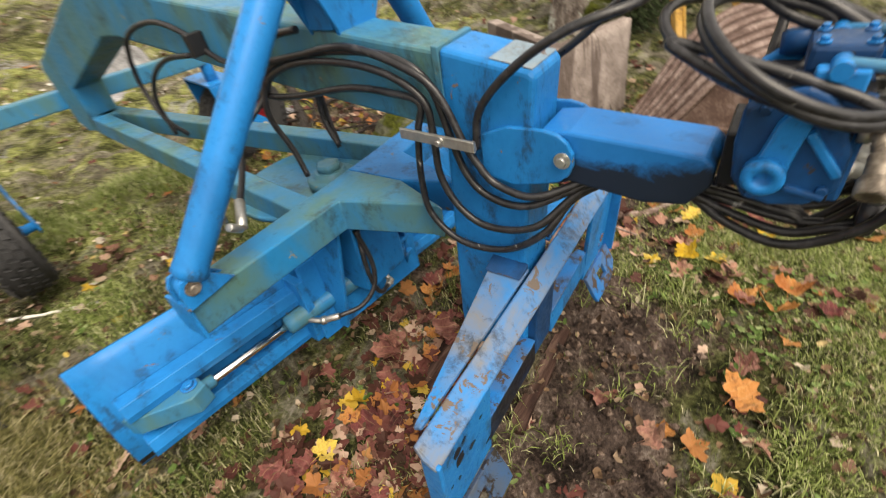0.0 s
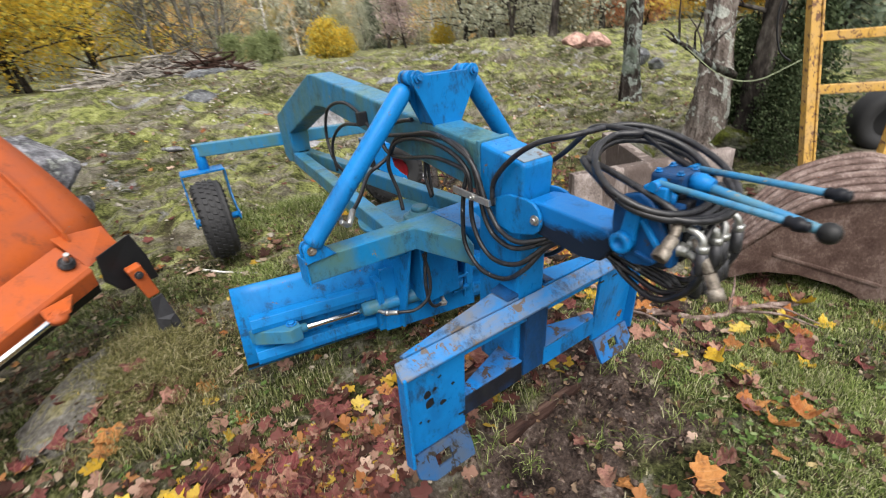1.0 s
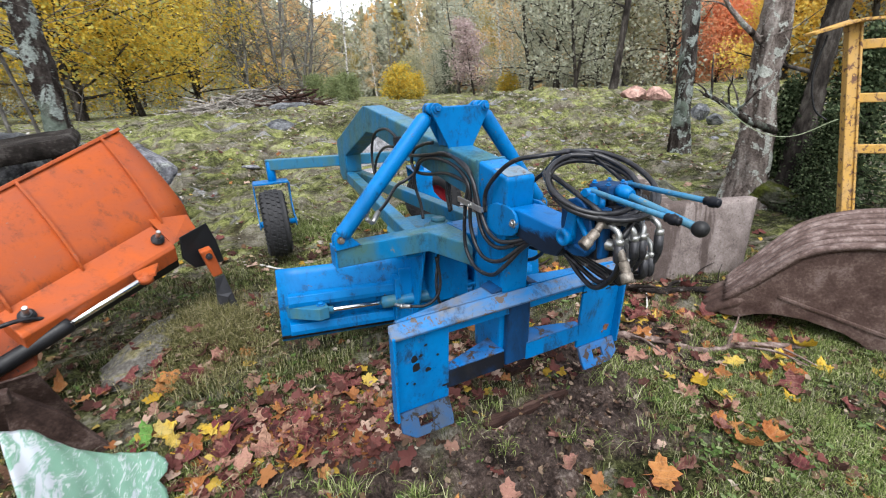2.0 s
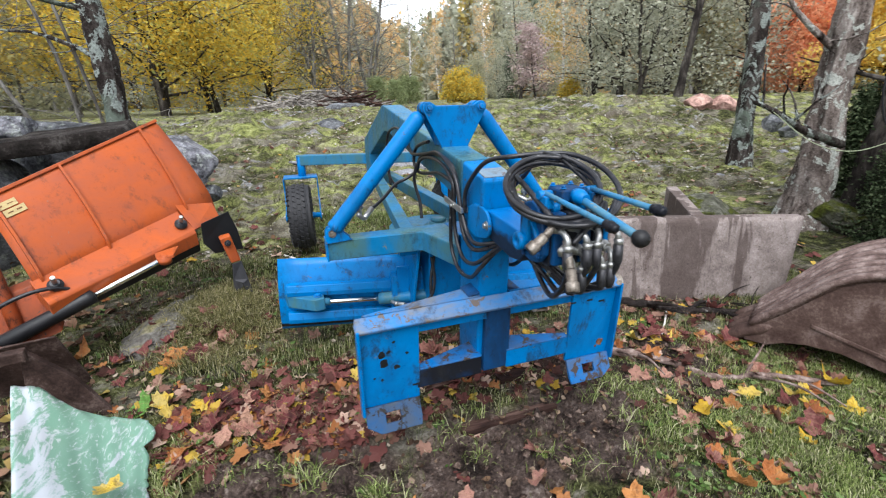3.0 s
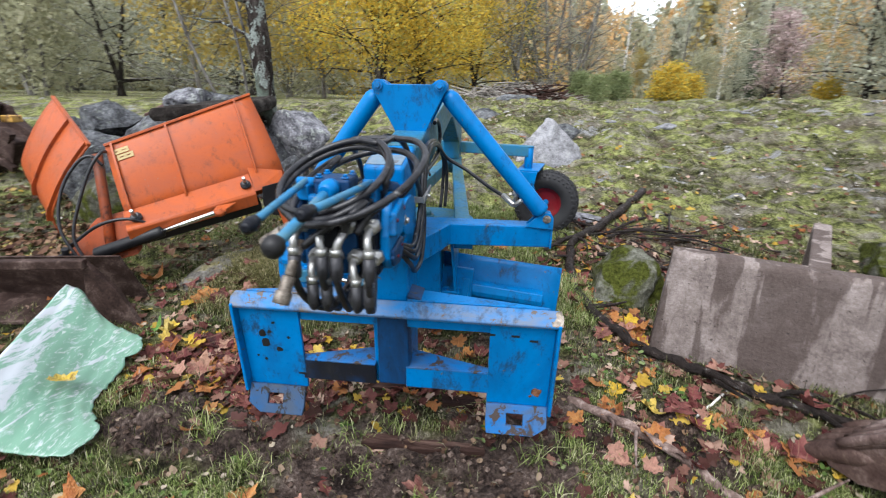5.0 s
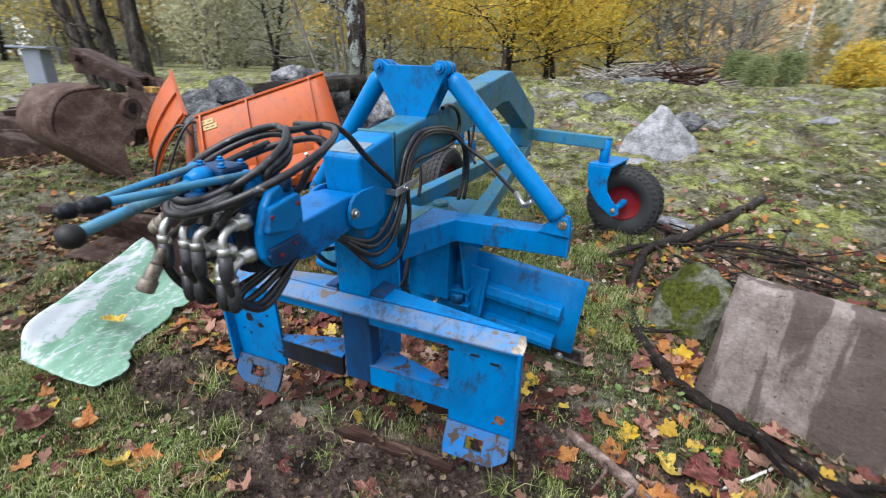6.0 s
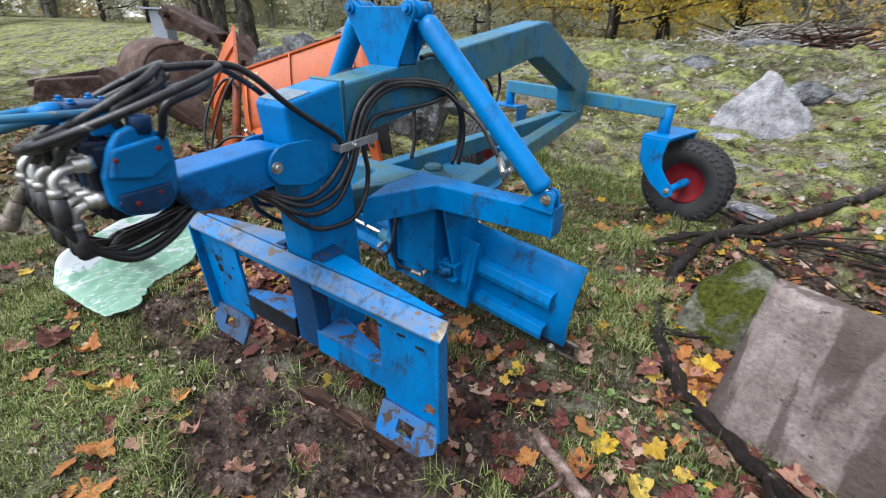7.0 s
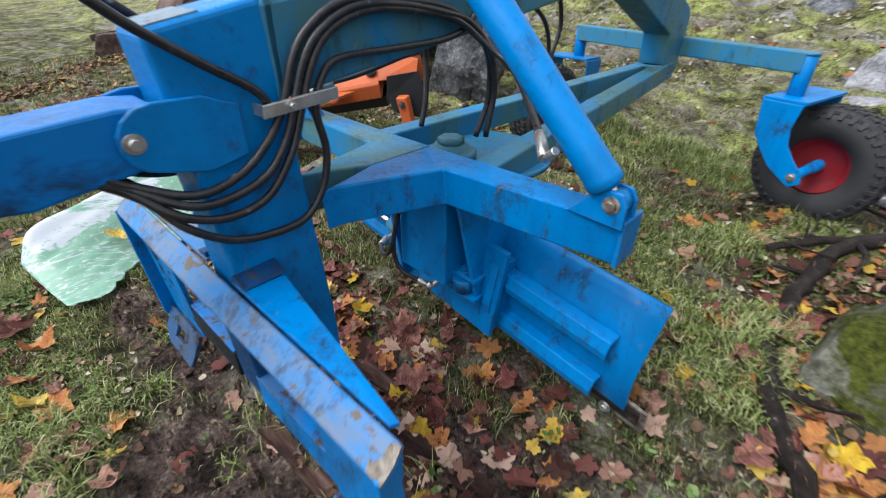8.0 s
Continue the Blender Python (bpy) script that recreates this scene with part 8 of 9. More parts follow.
def fallen_leaf_mat(name, stops):
    """A fallen leaf: one colour runs into another across the blade, with paler veins and dark blotches."""
    m, n, l, p = node_mat(name)
    c = coords(n)
    r = n.new("ShaderNodeObjectInfo").outputs["Random"]
    base = ramp(n, l, r, stops)
    shift = n.new("ShaderNodeMath")
    shift.operation = 'PINGPONG'
    shift.inputs[1].default_value = 1.0
    plus = n.new("ShaderNodeMath")
    plus.inputs[1].default_value = 0.45
    l.new(r, plus.inputs[0])
    l.new(plus.outputs[0], shift.inputs[0])
    other = ramp(n, l, shift.outputs[0], stops)
    col = mixc(n, l, ramp(n, l, noise_tex(n, l, c, 2.6, 3, 0.5), [(0.4, 0.0), (0.62, 1.0)]), base, other)
    blot = ramp(n, l, noise_tex(n, l, c, 6, 5, 0.65, 0.5), [(0.52, 0.0), (0.66, 0.7)])
    col = mixc(n, l, blot, col, mixc(n, l, 0.7, col, (0.05, 0.022, 0.014)))
    wave = n.new("ShaderNodeTexWave")
    wave.inputs["Scale"].default_value, wave.inputs["Distortion"].default_value = 1.6, 3.0
    l.new(c, wave.inputs["Vector"])
    col = mixc(n, l, ramp(n, l, wave.outputs["Fac"], [(0.93, 0.0), (1.0, 0.16)]), col, (0.5, 0.36, 0.2))
    l.new(col, p.inputs["Base Color"])
    p.inputs["Roughness"].default_value = 0.45
    p.inputs["Specular IOR Level"].default_value = 0.2
    bump(n, l, p, noise_tex(n, l, c, 8, 4, 0.6), 0.5, 0.08)
    t = n.new("ShaderNodeBsdfTranslucent")
    l.new(col, t.inputs["Color"])
    mx = n.new("ShaderNodeMixShader")
    mx.inputs[0].default_value = 0.1
    l.new(p.outputs[0], mx.inputs[1])
    l.new(t.outputs[0], mx.inputs[2])
    l.new(mx.outputs[0], n["Material Output"].inputs["Surface"])
    return m


LEAF_COLOURS = {
    "yellow": fallen_leaf_mat("fallen_leaf_yellow", [(0.0, (0.4, 0.24, 0.02)), (0.5, (0.6, 0.4, 0.03)), (1.0, (0.46, 0.36, 0.12))]),
    "orange": fallen_leaf_mat("fallen_leaf_orange", [(0.0, (0.2, 0.062, 0.022)), (0.5, (0.34, 0.12, 0.038)), (1.0, (0.46, 0.22, 0.07))]),
    "green": fallen_leaf_mat("fallen_leaf_green", [(0.0, (0.1, 0.24, 0.05)), (1.0, (0.16, 0.3, 0.07))]),
    "tan": fallen_leaf_mat("fallen_leaf_tan", [(0.0, (0.1, 0.034, 0.03)), (0.4, (0.19, 0.07, 0.055)), (0.7, (0.33, 0.165, 0.13)), (1.0, (0.42, 0.25, 0.17))]),
    "brown": fallen_leaf_mat("fallen_leaf_brown", [(0.0, (0.03, 0.01, 0.01)), (0.4, (0.09, 0.024, 0.024)), (0.8, (0.17, 0.045, 0.045)), (1.0, (0.22, 0.09, 0.075))]),
}
LEAF_MESH = {}
for c, material in LEAF_COLOURS.items():
    for v_, (curl, fold, tw) in enumerate(((0.5, 0.2, 0.3), (1.1, 0.15, -0.6), (-0.7, 0.6, 0.5), (0.7, -0.5, 0.8), (1.3, 0.6, 0.2), (0.3, 0.9, -0.9))):
        vs, fs = leaf_verts(1.0, curl, fold, 5 * v_ + len(c), tw, True)
        LEAF_MESH[c, v_] = raw("leaf", vs, fs, material, True)
LABELS = {"green": "fresh green fallen maple leaf on the ground", "yellow": "bright yellow fallen maple leaf on the ground", "orange": "orange-brown fallen maple leaf on the ground", "tan": "faded tan fallen maple leaf on the ground", "brown": "dark wine-brown fallen maple leaf on the ground"}
# heaps: centre, spread, number, mix of yellow, orange, tan, brown
HEAPS = [
    (-0.75, -0.45, 0.35, 0.15, 16, (2, 5, 7, 2)),
    (-1.05, 0.42, 0.26, 0.16, 20, (1.4, 3, 4, 7)), (-0.55, 0.40, 0.30, 0.2, 24, (0.5, 2, 4, 10)), (-1.3, 0.52, 0.2, 0.16, 16, (2.2, 3, 4, 5)), (-0.1, 0.48, 0.3, 0.14, 24, (0.4, 2, 3, 10)),
    (-1.45, 1.05, 0.3, 0.2, 18, (1.1, 5, 3, 5)), (0.30, 0.55, 0.25, 0.2, 10, (1.1, 3, 3, 6)), (1.0, 0.35, 0.3, 0.2, 18, (1.1, 3, 4, 6)), (1.4, 0.25, 0.25, 0.2, 20, (1.65, 3, 4, 5)),
    (1.25, -0.25, 0.4, 0.25, 30, (4, 5, 6, 2)), (0.85, -0.55, 0.4, 0.25, 20, (3, 6, 5, 2)), (0.1, -0.45, 0.5, 0.2, 12, (1.1, 4, 3, 4)), (-0.4, -0.55, 0.35, 0.2, 12, (1.65, 4, 3, 4)),
    (1.14, 0.98, 0.1, 0.12, 16, (1.5, 7, 4, 1)), (0.98, 1.25, 0.2, 0.4, 22, (0.5, 5, 5, 4)), (0.75, 1.7, 0.3, 0.4, 22, (1.1, 4, 4, 4)), (1.9, 0.3, 0.3, 0.25, 18, (2.2, 3, 3, 5)),
]
lr_ = random.Random(99)
KINDS = ("yellow", "orange", "tan", "brown")


def lay(x, y, size, rng_, lift=0.012):
    e = 0.04
    nx, ny = (gz(x - e, y) - gz(x + e, y)) / (2 * e), (gz(x, y - e) - gz(x, y + e)) / (2 * e)
    q = V((0, 0, 1)).rotation_difference(V((nx + rng_.gauss(0, 0.28), ny + rng_.gauss(0, 0.28), 1)).normalized())
    return Matrix.LocRotScale((x, y, gz(x, y) + lift + rng_.uniform(-0.008, 0.018)), q @ Euler((0, 0, rng_.uniform(0, 6.28))).to_quaternion(), (size, size, size))


# leaves that stand out by themselves
SINGLE = [(0.122, -0.125, "tan", 0.135), (0.01, -0.30, "tan", 0.12), (0.434, -0.51, "tan", 0.12), (-0.95, 0.82, "orange", 0.11), (0.523, 0.644, "yellow", 0.12), (1.067, 1.186, "orange", 0.12), (-0.24, 0.52, "yellow", 0.09), (0.74, 0.30, "orange", 0.1), (-1.5, 0.68, "green", 0.15), (-1.42, 0.66, "yellow", 0.13), (-1.36, 0.56, "yellow", 0.12), (-1.25, 0.62, "yellow", 0.11), (-0.28, -0.3, "tan", 0.12), (-0.75, -0.4, "yellow", 0.12), (-0.7, -0.36, "orange", 0.14), (-0.42, -0.28, "yellow", 0.12), (-0.5, -0.25, "orange", 0.15)]
named = []
for x, y, c, s in SINGLE:
    named.append((x, y, c, s))
for hx, hy, sx_, sy_, n_, mix in HEAPS:
    for _ in range(n_):
        named.append((lr_.gauss(hx, sx_ * 0.75), lr_.gauss(hy, sy_ * 0.75), lr_.choices(KINDS, mix)[0], lr_.uniform(0.075, 0.155)))
named = [q for k, q in enumerate(named) if k < len(SINGLE) or not (-0.85 < q[0] < 0.8 and -0.75 < q[1] < 0.16 and k % 4)]
named = [q for k, q in enumerate(named) if k < len(SINGLE) or k % 4 == 0 or not (math.hypot((q[0] + 1.0) / 0.4, (q[1] - 0.02) / 0.22) < 1)]
named = [q for q in named if not (1.2 < q[0] < 2.5 and 0.4 < q[1] < 1.0 and q[1] > 1.2 - 0.31 * q[0])][:295]
for x, y, c, s in named:
    ob = new("maple_leaf", LEAF_MESH[c, lr_.randrange(6)])
    ob.matrix_basis = lay(x, y, s, lr_)
    tagged(ob, LABELS[c], "leaf", "fallen maple leaves")
ob = new("maple_leaf", LEAF_MESH["yellow", 0])
ob.matrix_basis = Matrix.LocRotScale((-1.45, 0.07, -0.055), Euler((0.05, 0.35, 1.2)).to_quaternion(), (0.11, 0.11, 0.11))
tagged(ob, "yellow fallen maple leaf lying on the painted sheet", "leaf", "fallen maple leaves")
# leaves too many to count
for c, share in (("yellow", 0.08), ("orange", 0.13), ("tan", 0.29), ("brown", 0.5)):
    vs_all, fs_all = [], []
    for _ in range(int(3200 * share)):
        kind_ = lr_.random()
        if kind_ < 0.2:
            x, y = lr_.gauss(-0.75, 0.42), lr_.gauss(0.34, 0.17)
        elif kind_ < 0.45:
            hx, hy, sx_, sy_, n_, mix = lr_.choice(HEAPS)
            x, y = lr_.gauss(hx, sx_ * 1.1), lr_.gauss(hy, sy_ * 1.1)
        elif kind_ < 0.62:
            x, y = lr_.uniform(-3, 3.2), lr_.uniform(-1.4, 2.8)
        elif kind_ < 0.8:
            x, y = lr_.gauss(1.6, 0.65), lr_.gauss(2.2, 0.65)
        else:
            x, y = lr_.uniform(-9, 7), lr_.uniform(0.5, 6)
        if -0.85 < x < 0.8 and -0.75 < y < 0.16 and lr_.random() < 0.8:
            continue
        if math.hypot((x + 1.0) / 0.4, (y - 0.02) / 0.22) < 1 and lr_.random() < 0.75:
            continue
        m = lay(x, y, lr_.uniform(0.045, 0.105), lr_, 0.006)
        vs, fs = leaf_verts(1.0, lr_.uniform(-0.6, 0.9), lr_.uniform(-0.25, 0.5), lr_.randrange(1000), lr_.uniform(-0.6, 0.6))
        o = len(vs_all)
        vs_all += [m @ V(v) for v in vs]
        fs_all += [tuple(i + o for i in f) for f in fs]
    mat_i = leafy_mat("litter_" + c, {"yellow": [(0.0, (0.36, 0.22, 0.02)), (1.0, (0.46, 0.32, 0.06))], "orange": [(0.0, (0.26, 0.09, 0.03)), (1.0, (0.34, 0.16, 0.06))], "tan": [(0.0, (0.14, 0.065, 0.05)), (0.6, (0.28, 0.16, 0.12)), (1.0, (0.5, 0.36, 0.28))], "brown": [(0.0, (0.025, 0.01, 0.009)), (0.6, (0.085, 0.026, 0.025)), (1.0, (0.15, 0.05, 0.045))]}[c], 0.55, "island", 0.08)
    tagged(new("leaf_litter", raw("leaf_litter", vs_all, fs_all, mat_i)), "scattered " + {"yellow": "yellow", "orange": "orange-brown", "tan": "faded tan", "brown": "dark brown"}[c] + " fallen leaves over turf and soil", "leaf litter", kind="stuff")

# ---- grass ----
GRASS = leafy_mat("grass_blades", [(0.0, (0.012, 0.024, 0.007)), (0.3, (0.045, 0.075, 0.02)), (0.6, (0.16, 0.21, 0.06)), (0.82, (0.34, 0.36, 0.15)), (1.0, (0.62, 0.58, 0.4))], 0.55, "island", 0.25)
WHEEL_GRASS = leafy_mat("fresh_grass", [(0.0, (0.03, 0.055, 0.012)), (0.4, (0.2, 0.275, 0.07)), (0.8, (0.4, 0.47, 0.18)), (1.0, (0.64, 0.61, 0.4))], 0.55, "island", 0.25)
STRAW = leafy_mat("dry_grass_and_moss", [(0.0, (0.03, 0.034, 0.014)), (0.4, (0.11, 0.12, 0.046)), (0.75, (0.21, 0.215, 0.11)), (1.0, (0.4, 0.38, 0.28))], 0.8, "island", 0.2)


def blades(n_, region, seed, length, width, keep_fn, lean=0.7):
    rs = random.Random(seed)
    vs, fs = [], []
    made = 0
    tries = 0
    while made < n_ and tries < n_ * 4:
        tries += 1
        x, y = rs.uniform(region[0], region[1]), rs.uniform(region[2], region[3])
        k = keep_fn(x, y)
        if rs.random() > k:
            continue
        tuft = 0.5 + 0.9 * max(0.0, noise.noise((x * 4, y * 4, 11.0)) + 0.35)
        for _ in range(2):
            px, py_ = x + rs.gauss(0, 0.012), y + rs.gauss(0, 0.012)
            z = gz(px, py_) - 0.004
            a = rs.uniform(0, 6.283)
            ln = length * rs.uniform(0.5, 1.25) * tuft
            dx, dy = math.cos(a), math.sin(a)
            w_2 = width * rs.uniform(0.6, 1.2)
            b = lean * rs.uniform(0.2, 1.2)
            o = len(vs)
            vs += [(px - dy * w_2, py_ + dx * w_2, z), (px + dy * w_2, py_ - dx * w_2, z), (px + dy * w_2 * 0.8 + dx * b * ln * 0.4, py_ - dx * w_2 * 0.8 + dy * b * ln * 0.4, z + ln * 0.6), (px - dy * w_2 * 0.8 + dx * b * ln * 0.4, py_ + dx * w_2 * 0.8 + dy * b * ln * 0.4, z + ln * 0.6), (px + dx * b * ln, py_ + dy * b * ln, z + ln * (1.0 - 0.35 * b))]
            fs += [(o, o + 1, o + 2, o + 3), (o + 3, o + 2, o + 4)]
            made += 1
    return vs, fs


def turf(x, y):
    g = (1 - bare(x, y)) * (0.1 + 1.1 * smooth(-0.12, 0.3, noise.noise((x * 2.1, y * 2.1, 4.0)) + 0.5 * noise.noise((x * 6.0, y * 6.0, 8.0))))
    return max(0.02, g)


vs, fs = blades(115000, (-2.6, 2.9, -1.5, 2.4), 1, 0.05, 0.0017, turf)
tagged(new("grass", raw("grass", vs, fs, GRASS)), "short green autumn grass among moss and soil", "grass", kind="stuff")
vs, fs = blades(20000, (-2.6, 2.9, -1.3, 2.6), 2, 0.07, 0.0014, lambda x, y: 0.6 * turf(x, y) + 0.1, 1.0)
tagged(new("dry_grass", raw("dry_grass", vs, fs, STRAW)), "dry straw coloured grass lying in the turf", "grass", kind="stuff")
vs, fs = blades(75000, (-5.5, 8.0, 2.2, 8.5), 3, 0.034, 0.004, lambda x, y: (0.25 + 0.75 * smooth(-0.1, 0.4, noise.noise((x * 1.2, y * 1.2, 6.0)))) * (1 - hollow(x, y)))
tagged(new("moss_tufts", raw("moss_tufts", vs, fs, STRAW)), "yellow-green moss and dry grass tufts on the slope", "moss", kind="stuff")
vs, fs = blades(36000, (-8.5, -2.2, -1.5, 4.5), 4, 0.055, 0.003, lambda x, y: 0.7)
tagged(new("yard_grass", raw("yard_grass", vs, fs, GRASS)), "short grass of the yard", "grass", kind="stuff")

vs, fs = blades(26000, (-0.7, 1.0, 1.0, 3.0), 12, 0.07, 0.0022, lambda x, y: smooth(-0.15, 0.2, noise.noise((x * 1.9, y * 1.9, 27.0)) + 0.05), 0.9)
tagged(new("grass_tufts", raw("grass_tufts", vs, fs, WHEEL_GRASS)), "longer fresh green grass tufts between the wheels", "grass", kind="stuff")
vs, fs = blades(13000, (-2.0, -0.75, 0.85, 1.9), 8, 0.085, 0.0018, lambda x, y: math.exp(-((x + 1.22) / 0.24) ** 2 - ((y - 1.36) / 0.32) ** 2), 1.1)
HAYSTRAW = leafy_mat("withered_grass", [(0.0, (0.035, 0.038, 0.014)), (0.4, (0.14, 0.14, 0.05)), (0.75, (0.29, 0.265, 0.115)), (1.0, (0.52, 0.47, 0.3))], 0.8, "island", 0.2)
tagged(new("dry_grass", raw("dry_grass", vs, fs, HAYSTRAW)), "tuft of dry straw coloured grass round a rock", "grass", kind="stuff")

vs, fs = blades(60000, (-2.6, 2.7, -1.5, 0.45), 22, 0.045, 0.0017, lambda x, y: (1 - bare(x, y)) * smooth(0.0, 0.3, noise.noise((x * 1.7, y * 1.7, 33.0)) + 0.12) * (0.25 if -1.3 < x < 0.4 and y > 0.0 else 1.0), 0.9)
tagged(new("fresh_grass", raw("fresh_grass", vs, fs, WHEEL_GRASS)), "patches of bright fresh grass in front of the machine", "grass", kind="stuff")

vs, fs = blades(45000, (0.65, 2.7, -1.4, 0.3), 23, 0.036, 0.0017, lambda x, y: (1 - 0.9 * bare(x, y)) * (0.3 + 0.7 * smooth(-0.15, 0.2, noise.noise((x * 2.3, y * 2.3, 41.0)))), 1.0)
v_, f_ = blades(20000, (-1.7, -0.15, -1.3, -0.2), 24, 0.04, 0.0017, lambda x, y: (1 - bare(x, y)) * (0.2 + 0.8 * smooth(-0.1, 0.2, noise.noise((x * 2.3, y * 2.3, 44.0)))), 1.0)
fs += [tuple(i + len(vs) for i in f) for f in f_]
vs += v_
tagged(new("fresh_grass", raw("fresh_grass", vs, fs, WHEEL_GRASS)), "thick yellowish green grass beside the bare soil", "grass", kind="stuff")

tr = random.Random(55)
tufts = [(-0.57, -0.1), (-0.5, -0.18), (-1.1, 0.06), (-0.95, -0.35), (-0.8, -0.5), (-0.62, -0.42), (-0.3, -0.42), (0.62, -0.1), (0.7, -0.25), (0.78, 0.1), (-1.15, -0.2), (0.5, -0.3), (-0.05, -0.5), (0.66, 0.45)]
tufts += [(tr.uniform(-1.3, 0.9), tr.uniform(-0.75, 0.35)) for _ in range(16)]
vs, fs = [], []
for k, (tx, ty) in enumerate(tufts):
    v_, f_ = blades(tr.randrange(16, 70), (tx - 0.09, tx + 0.09, ty - 0.07, ty + 0.07), 300 + k, 0.08, 0.0018, lambda x, y: math.exp(-((x - tx) / 0.05) ** 2 - ((y - ty) / 0.04) ** 2), 1.3)
    fs += [tuple(i + len(vs) for i in f) for f in f_]
    vs += v_
tagged(new("grass_tufts", raw("grass_tufts", vs, fs, WHEEL_GRASS)), "loose tufts of pale green grass on the broken soil", "grass", kind="stuff")

# small broad-leaved weeds
bmw_v, bmw_f = [], []
wr = random.Random(31)
for _ in range(2600):
    x, y = wr.uniform(-2.4, 2.6), wr.uniform(-1.2, 2.2)
    if wr.random() > (0.12 + turf(x, y)) * (0.1 + 0.9 * smooth(0.0, 0.3, noise.noise((x * 2.4, y * 2.4, 21.0)))):
        continue
    for _ in range(wr.randrange(4, 9)):
        px, py_ = x + wr.gauss(0, 0.022), y + wr.gauss(0, 0.022)
        a, s = wr.uniform(0, 6.28), wr.uniform(0.006, 0.017)
        z = gz(px, py_) + wr.uniform(0.008, 0.035)
        ti, tj = wr.uniform(-0.5, 0.5), wr.uniform(-0.5, 0.5)
        o = len(bmw_v)
        bmw_v.append((px, py_, z - 0.15 * s))
        for k in range(8):
            b = a + k * 0.785
            rr_ = s * (0.75 + 0.3 * math.cos(2 * (b - a)) + wr.uniform(-0.08, 0.08))
            bmw_v.append((px + rr_ * math.cos(b), py_ + rr_ * math.sin(b), z + rr_ * (ti * math.cos(b) + tj * math.sin(b))))
        bmw_f += [(o, o + 1 + k, o + 1 + (k + 1) % 8) for k in range(8)]
WEED = leafy_mat("weed_leaves", [(0.0, (0.03, 0.07, 0.015)), (0.4, (0.08, 0.15, 0.035)), (0.75, (0.14, 0.22, 0.07)), (1.0, (0.26, 0.32, 0.15))], 0.5, "island", 0.2)
tagged(new("weeds", raw("weeds", bmw_v, bmw_f, WEED)), "small green broad-leaved weeds in the turf", "weeds", kind="stuff")

# soil crumbs on the broken ground
cr_v, cr_f = [], []
SOIL = rough_mat("soil_crumbs", [(0.2, (0.014, 0.009, 0.007)), (0.55, (0.07, 0.048, 0.038)), (0.8, (0.16, 0.12, 0.1))], 20, 0.95, 80, 0.8, 0.01)
for _ in range(9000):
    x, y = wr.uniform(-1.5, 1.9), wr.uniform(-0.95, 0.9)
    if wr.random() > bare(x, y):
        continue
    s = 0.003 + 0.02 * wr.random() ** 4
    z = gz(x, y) + s * 0.3
    o = len(cr_v)
    for dx, dy, dz in ((1, 0, 0), (-1, 0, 0), (0, 1, 0), (0, -1, 0), (0, 0, 1), (0, 0, -1)):
        k = s * wr.uniform(0.6, 1.3)
        cr_v.append((x + dx * k, y + dy * k, z + dz * k * 0.8))
    cr_f += [(o, o + 2, o + 4), (o + 2, o + 1, o + 4), (o + 1, o + 3, o + 4), (o + 3, o, o + 4), (o + 2, o, o + 5), (o + 1, o + 2, o + 5), (o + 3, o + 1, o + 5), (o, o + 3, o + 5)]
tagged(new("soil_crumbs", raw("soil_crumbs", cr_v, cr_f, SOIL)), "loose dark soil crumbs on broken turf", "soil", kind="stuff")

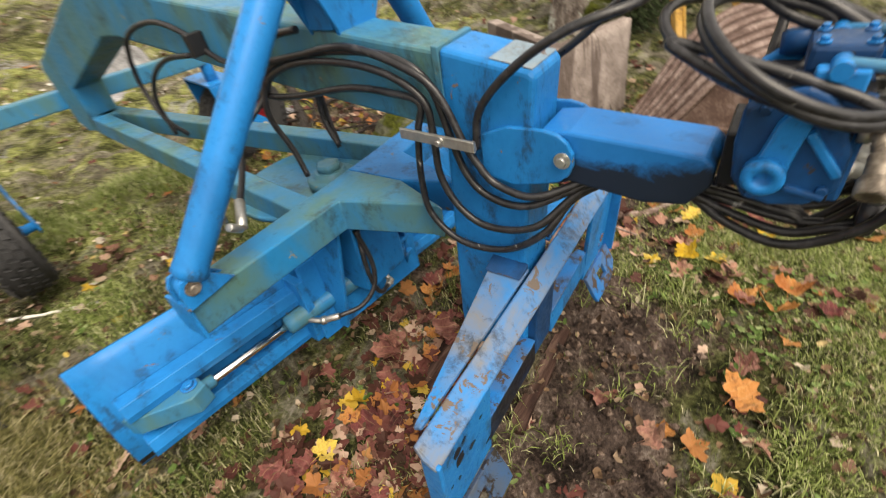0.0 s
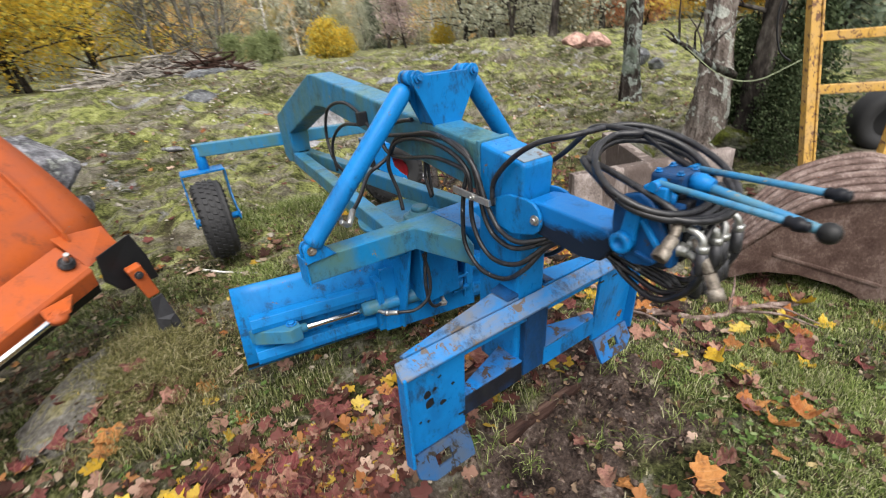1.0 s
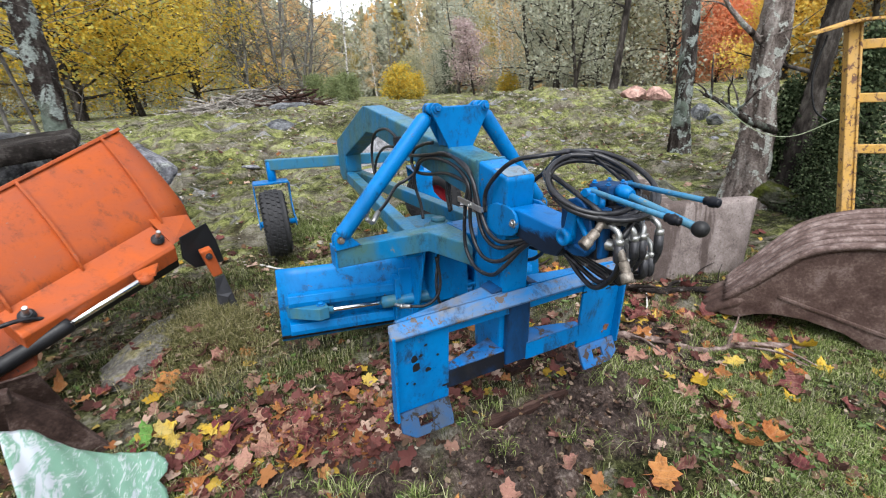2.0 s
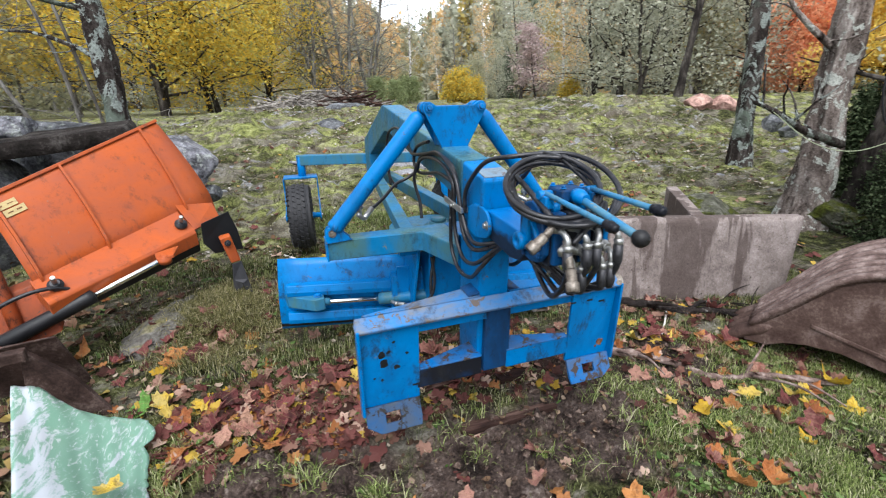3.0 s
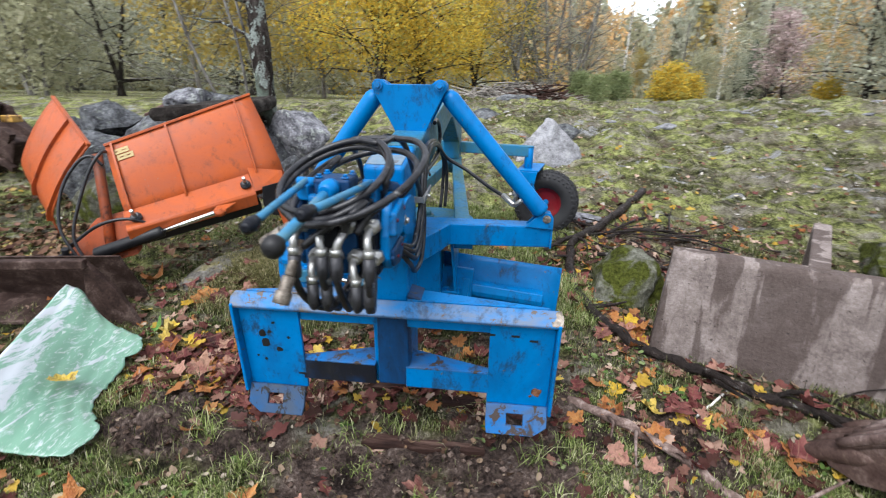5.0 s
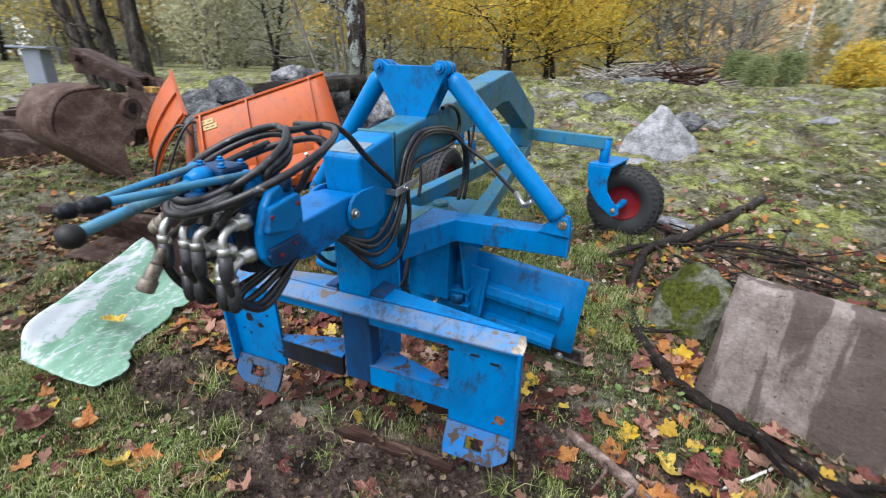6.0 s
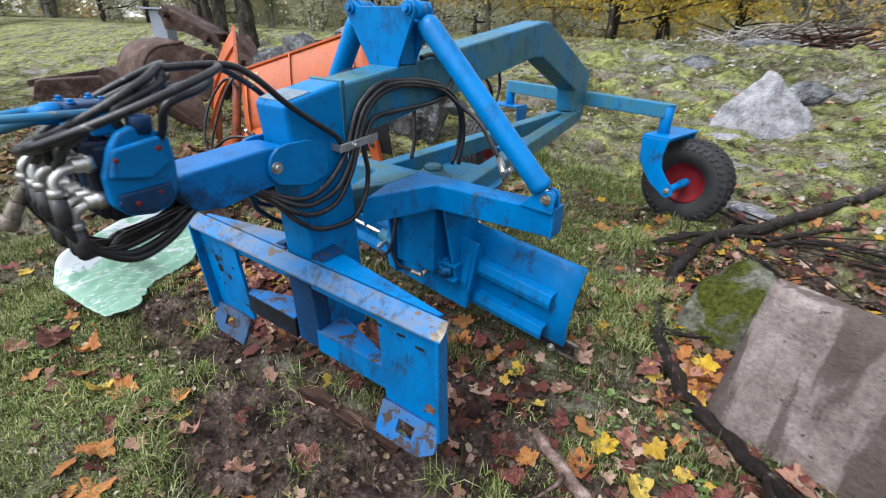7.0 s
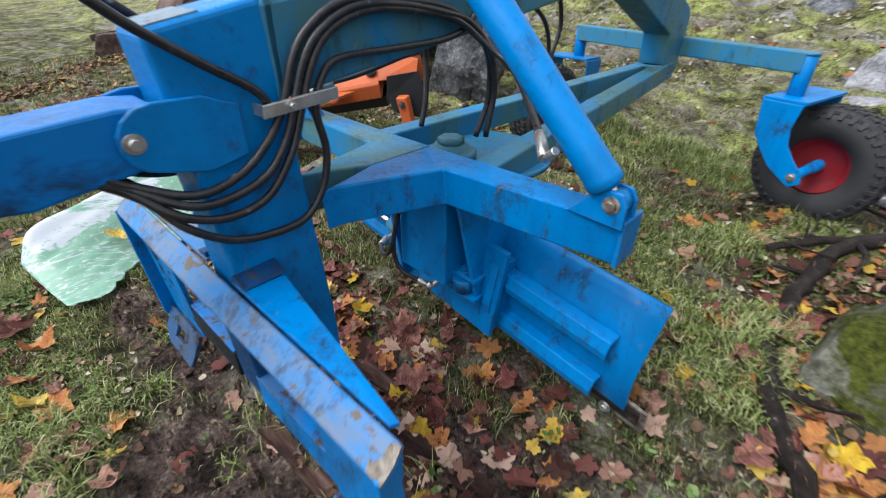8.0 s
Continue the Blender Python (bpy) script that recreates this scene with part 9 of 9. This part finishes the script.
# pale and brown flecks: leaf scraps and litter on the slope and in the turf
def flecks(n_, region, seed, size, stops, label, density):
    rs = random.Random(seed)
    vs_, fs_ = [], []
    while len(fs_) < 7 * n_:
        x, y = rs.uniform(region[0], region[1]), rs.uniform(region[2], region[3])
        if rs.random() > density(x, y):
            continue
        s = size * rs.uniform(0.4, 1.4)
        m = lay(x, y, s, rs, 0.006)
        o = len(vs_)
        c = rs.uniform(0.1, 0.5)
        vs_.append(m @ V((0, 0, 0)))
        for k in range(7):
            b, rr_ = k * 0.898, rs.uniform(0.25, 0.55)
            vs_.append(m @ V((rr_ * math.cos(b), 0.75 * rr_ * math.sin(b), c * (0.6 * abs(math.cos(b)) + rs.uniform(-0.2, 0.3)))))
        fs_ += [(o, o + 1 + k, o + 1 + (k + 1) % 7) for k in range(7)]
    tagged(new("litter", raw("litter", vs_, fs_, leafy_mat("litter_flecks", stops, 0.6, "island", 0.05))), label, "litter", kind="stuff")


flecks(4600, (-5, 8, 2.0, 9), 5, 0.05, [(0.0, (0.05, 0.03, 0.02)), (0.3, (0.16, 0.09, 0.05)), (0.5, (0.3, 0.24, 0.18)), (0.8, (0.4, 0.37, 0.32)), (0.96, (0.55, 0.53, 0.49)), (1.0, (0.5, 0.35, 0.08))], "pale and brown leaf scraps on the mossy slope", lambda x, y: 0.35 + 0.65 * smooth(-0.1, 0.3, noise.noise((x * 0.9, y * 0.9, 15.0))))
flecks(9000, (-2.6, 2.9, -1.4, 2.6), 6, 0.035, [(0.0, (0.02, 0.012, 0.008)), (0.4, (0.07, 0.04, 0.028)), (0.7, (0.16, 0.1, 0.06)), (0.9, (0.3, 0.23, 0.17)), (0.97, (0.44, 0.38, 0.3)), (1.0, (0.45, 0.33, 0.08))], "brown leaf crumbs and litter in the turf", lambda x, y: (0.4 + 0.6 * smooth(-0.2, 0.3, noise.noise((x * 2.2, y * 2.2, 17.0)))) * (1 - 0.7 * bare(x, y)))
flecks(6500, (-8, -1.9, -0.8, 4), 7, 0.08, [(0.0, (0.035, 0.02, 0.015)), (0.5, (0.13, 0.066, 0.042)), (0.85, (0.24, 0.15, 0.095)), (1.0, (0.4, 0.3, 0.09))], "brown fallen leaves in the yard grass", lambda x, y: 0.12 + 0.88 * smooth(-0.05, 0.3, noise.noise((x * 1.1, y * 1.1, 19.0))))
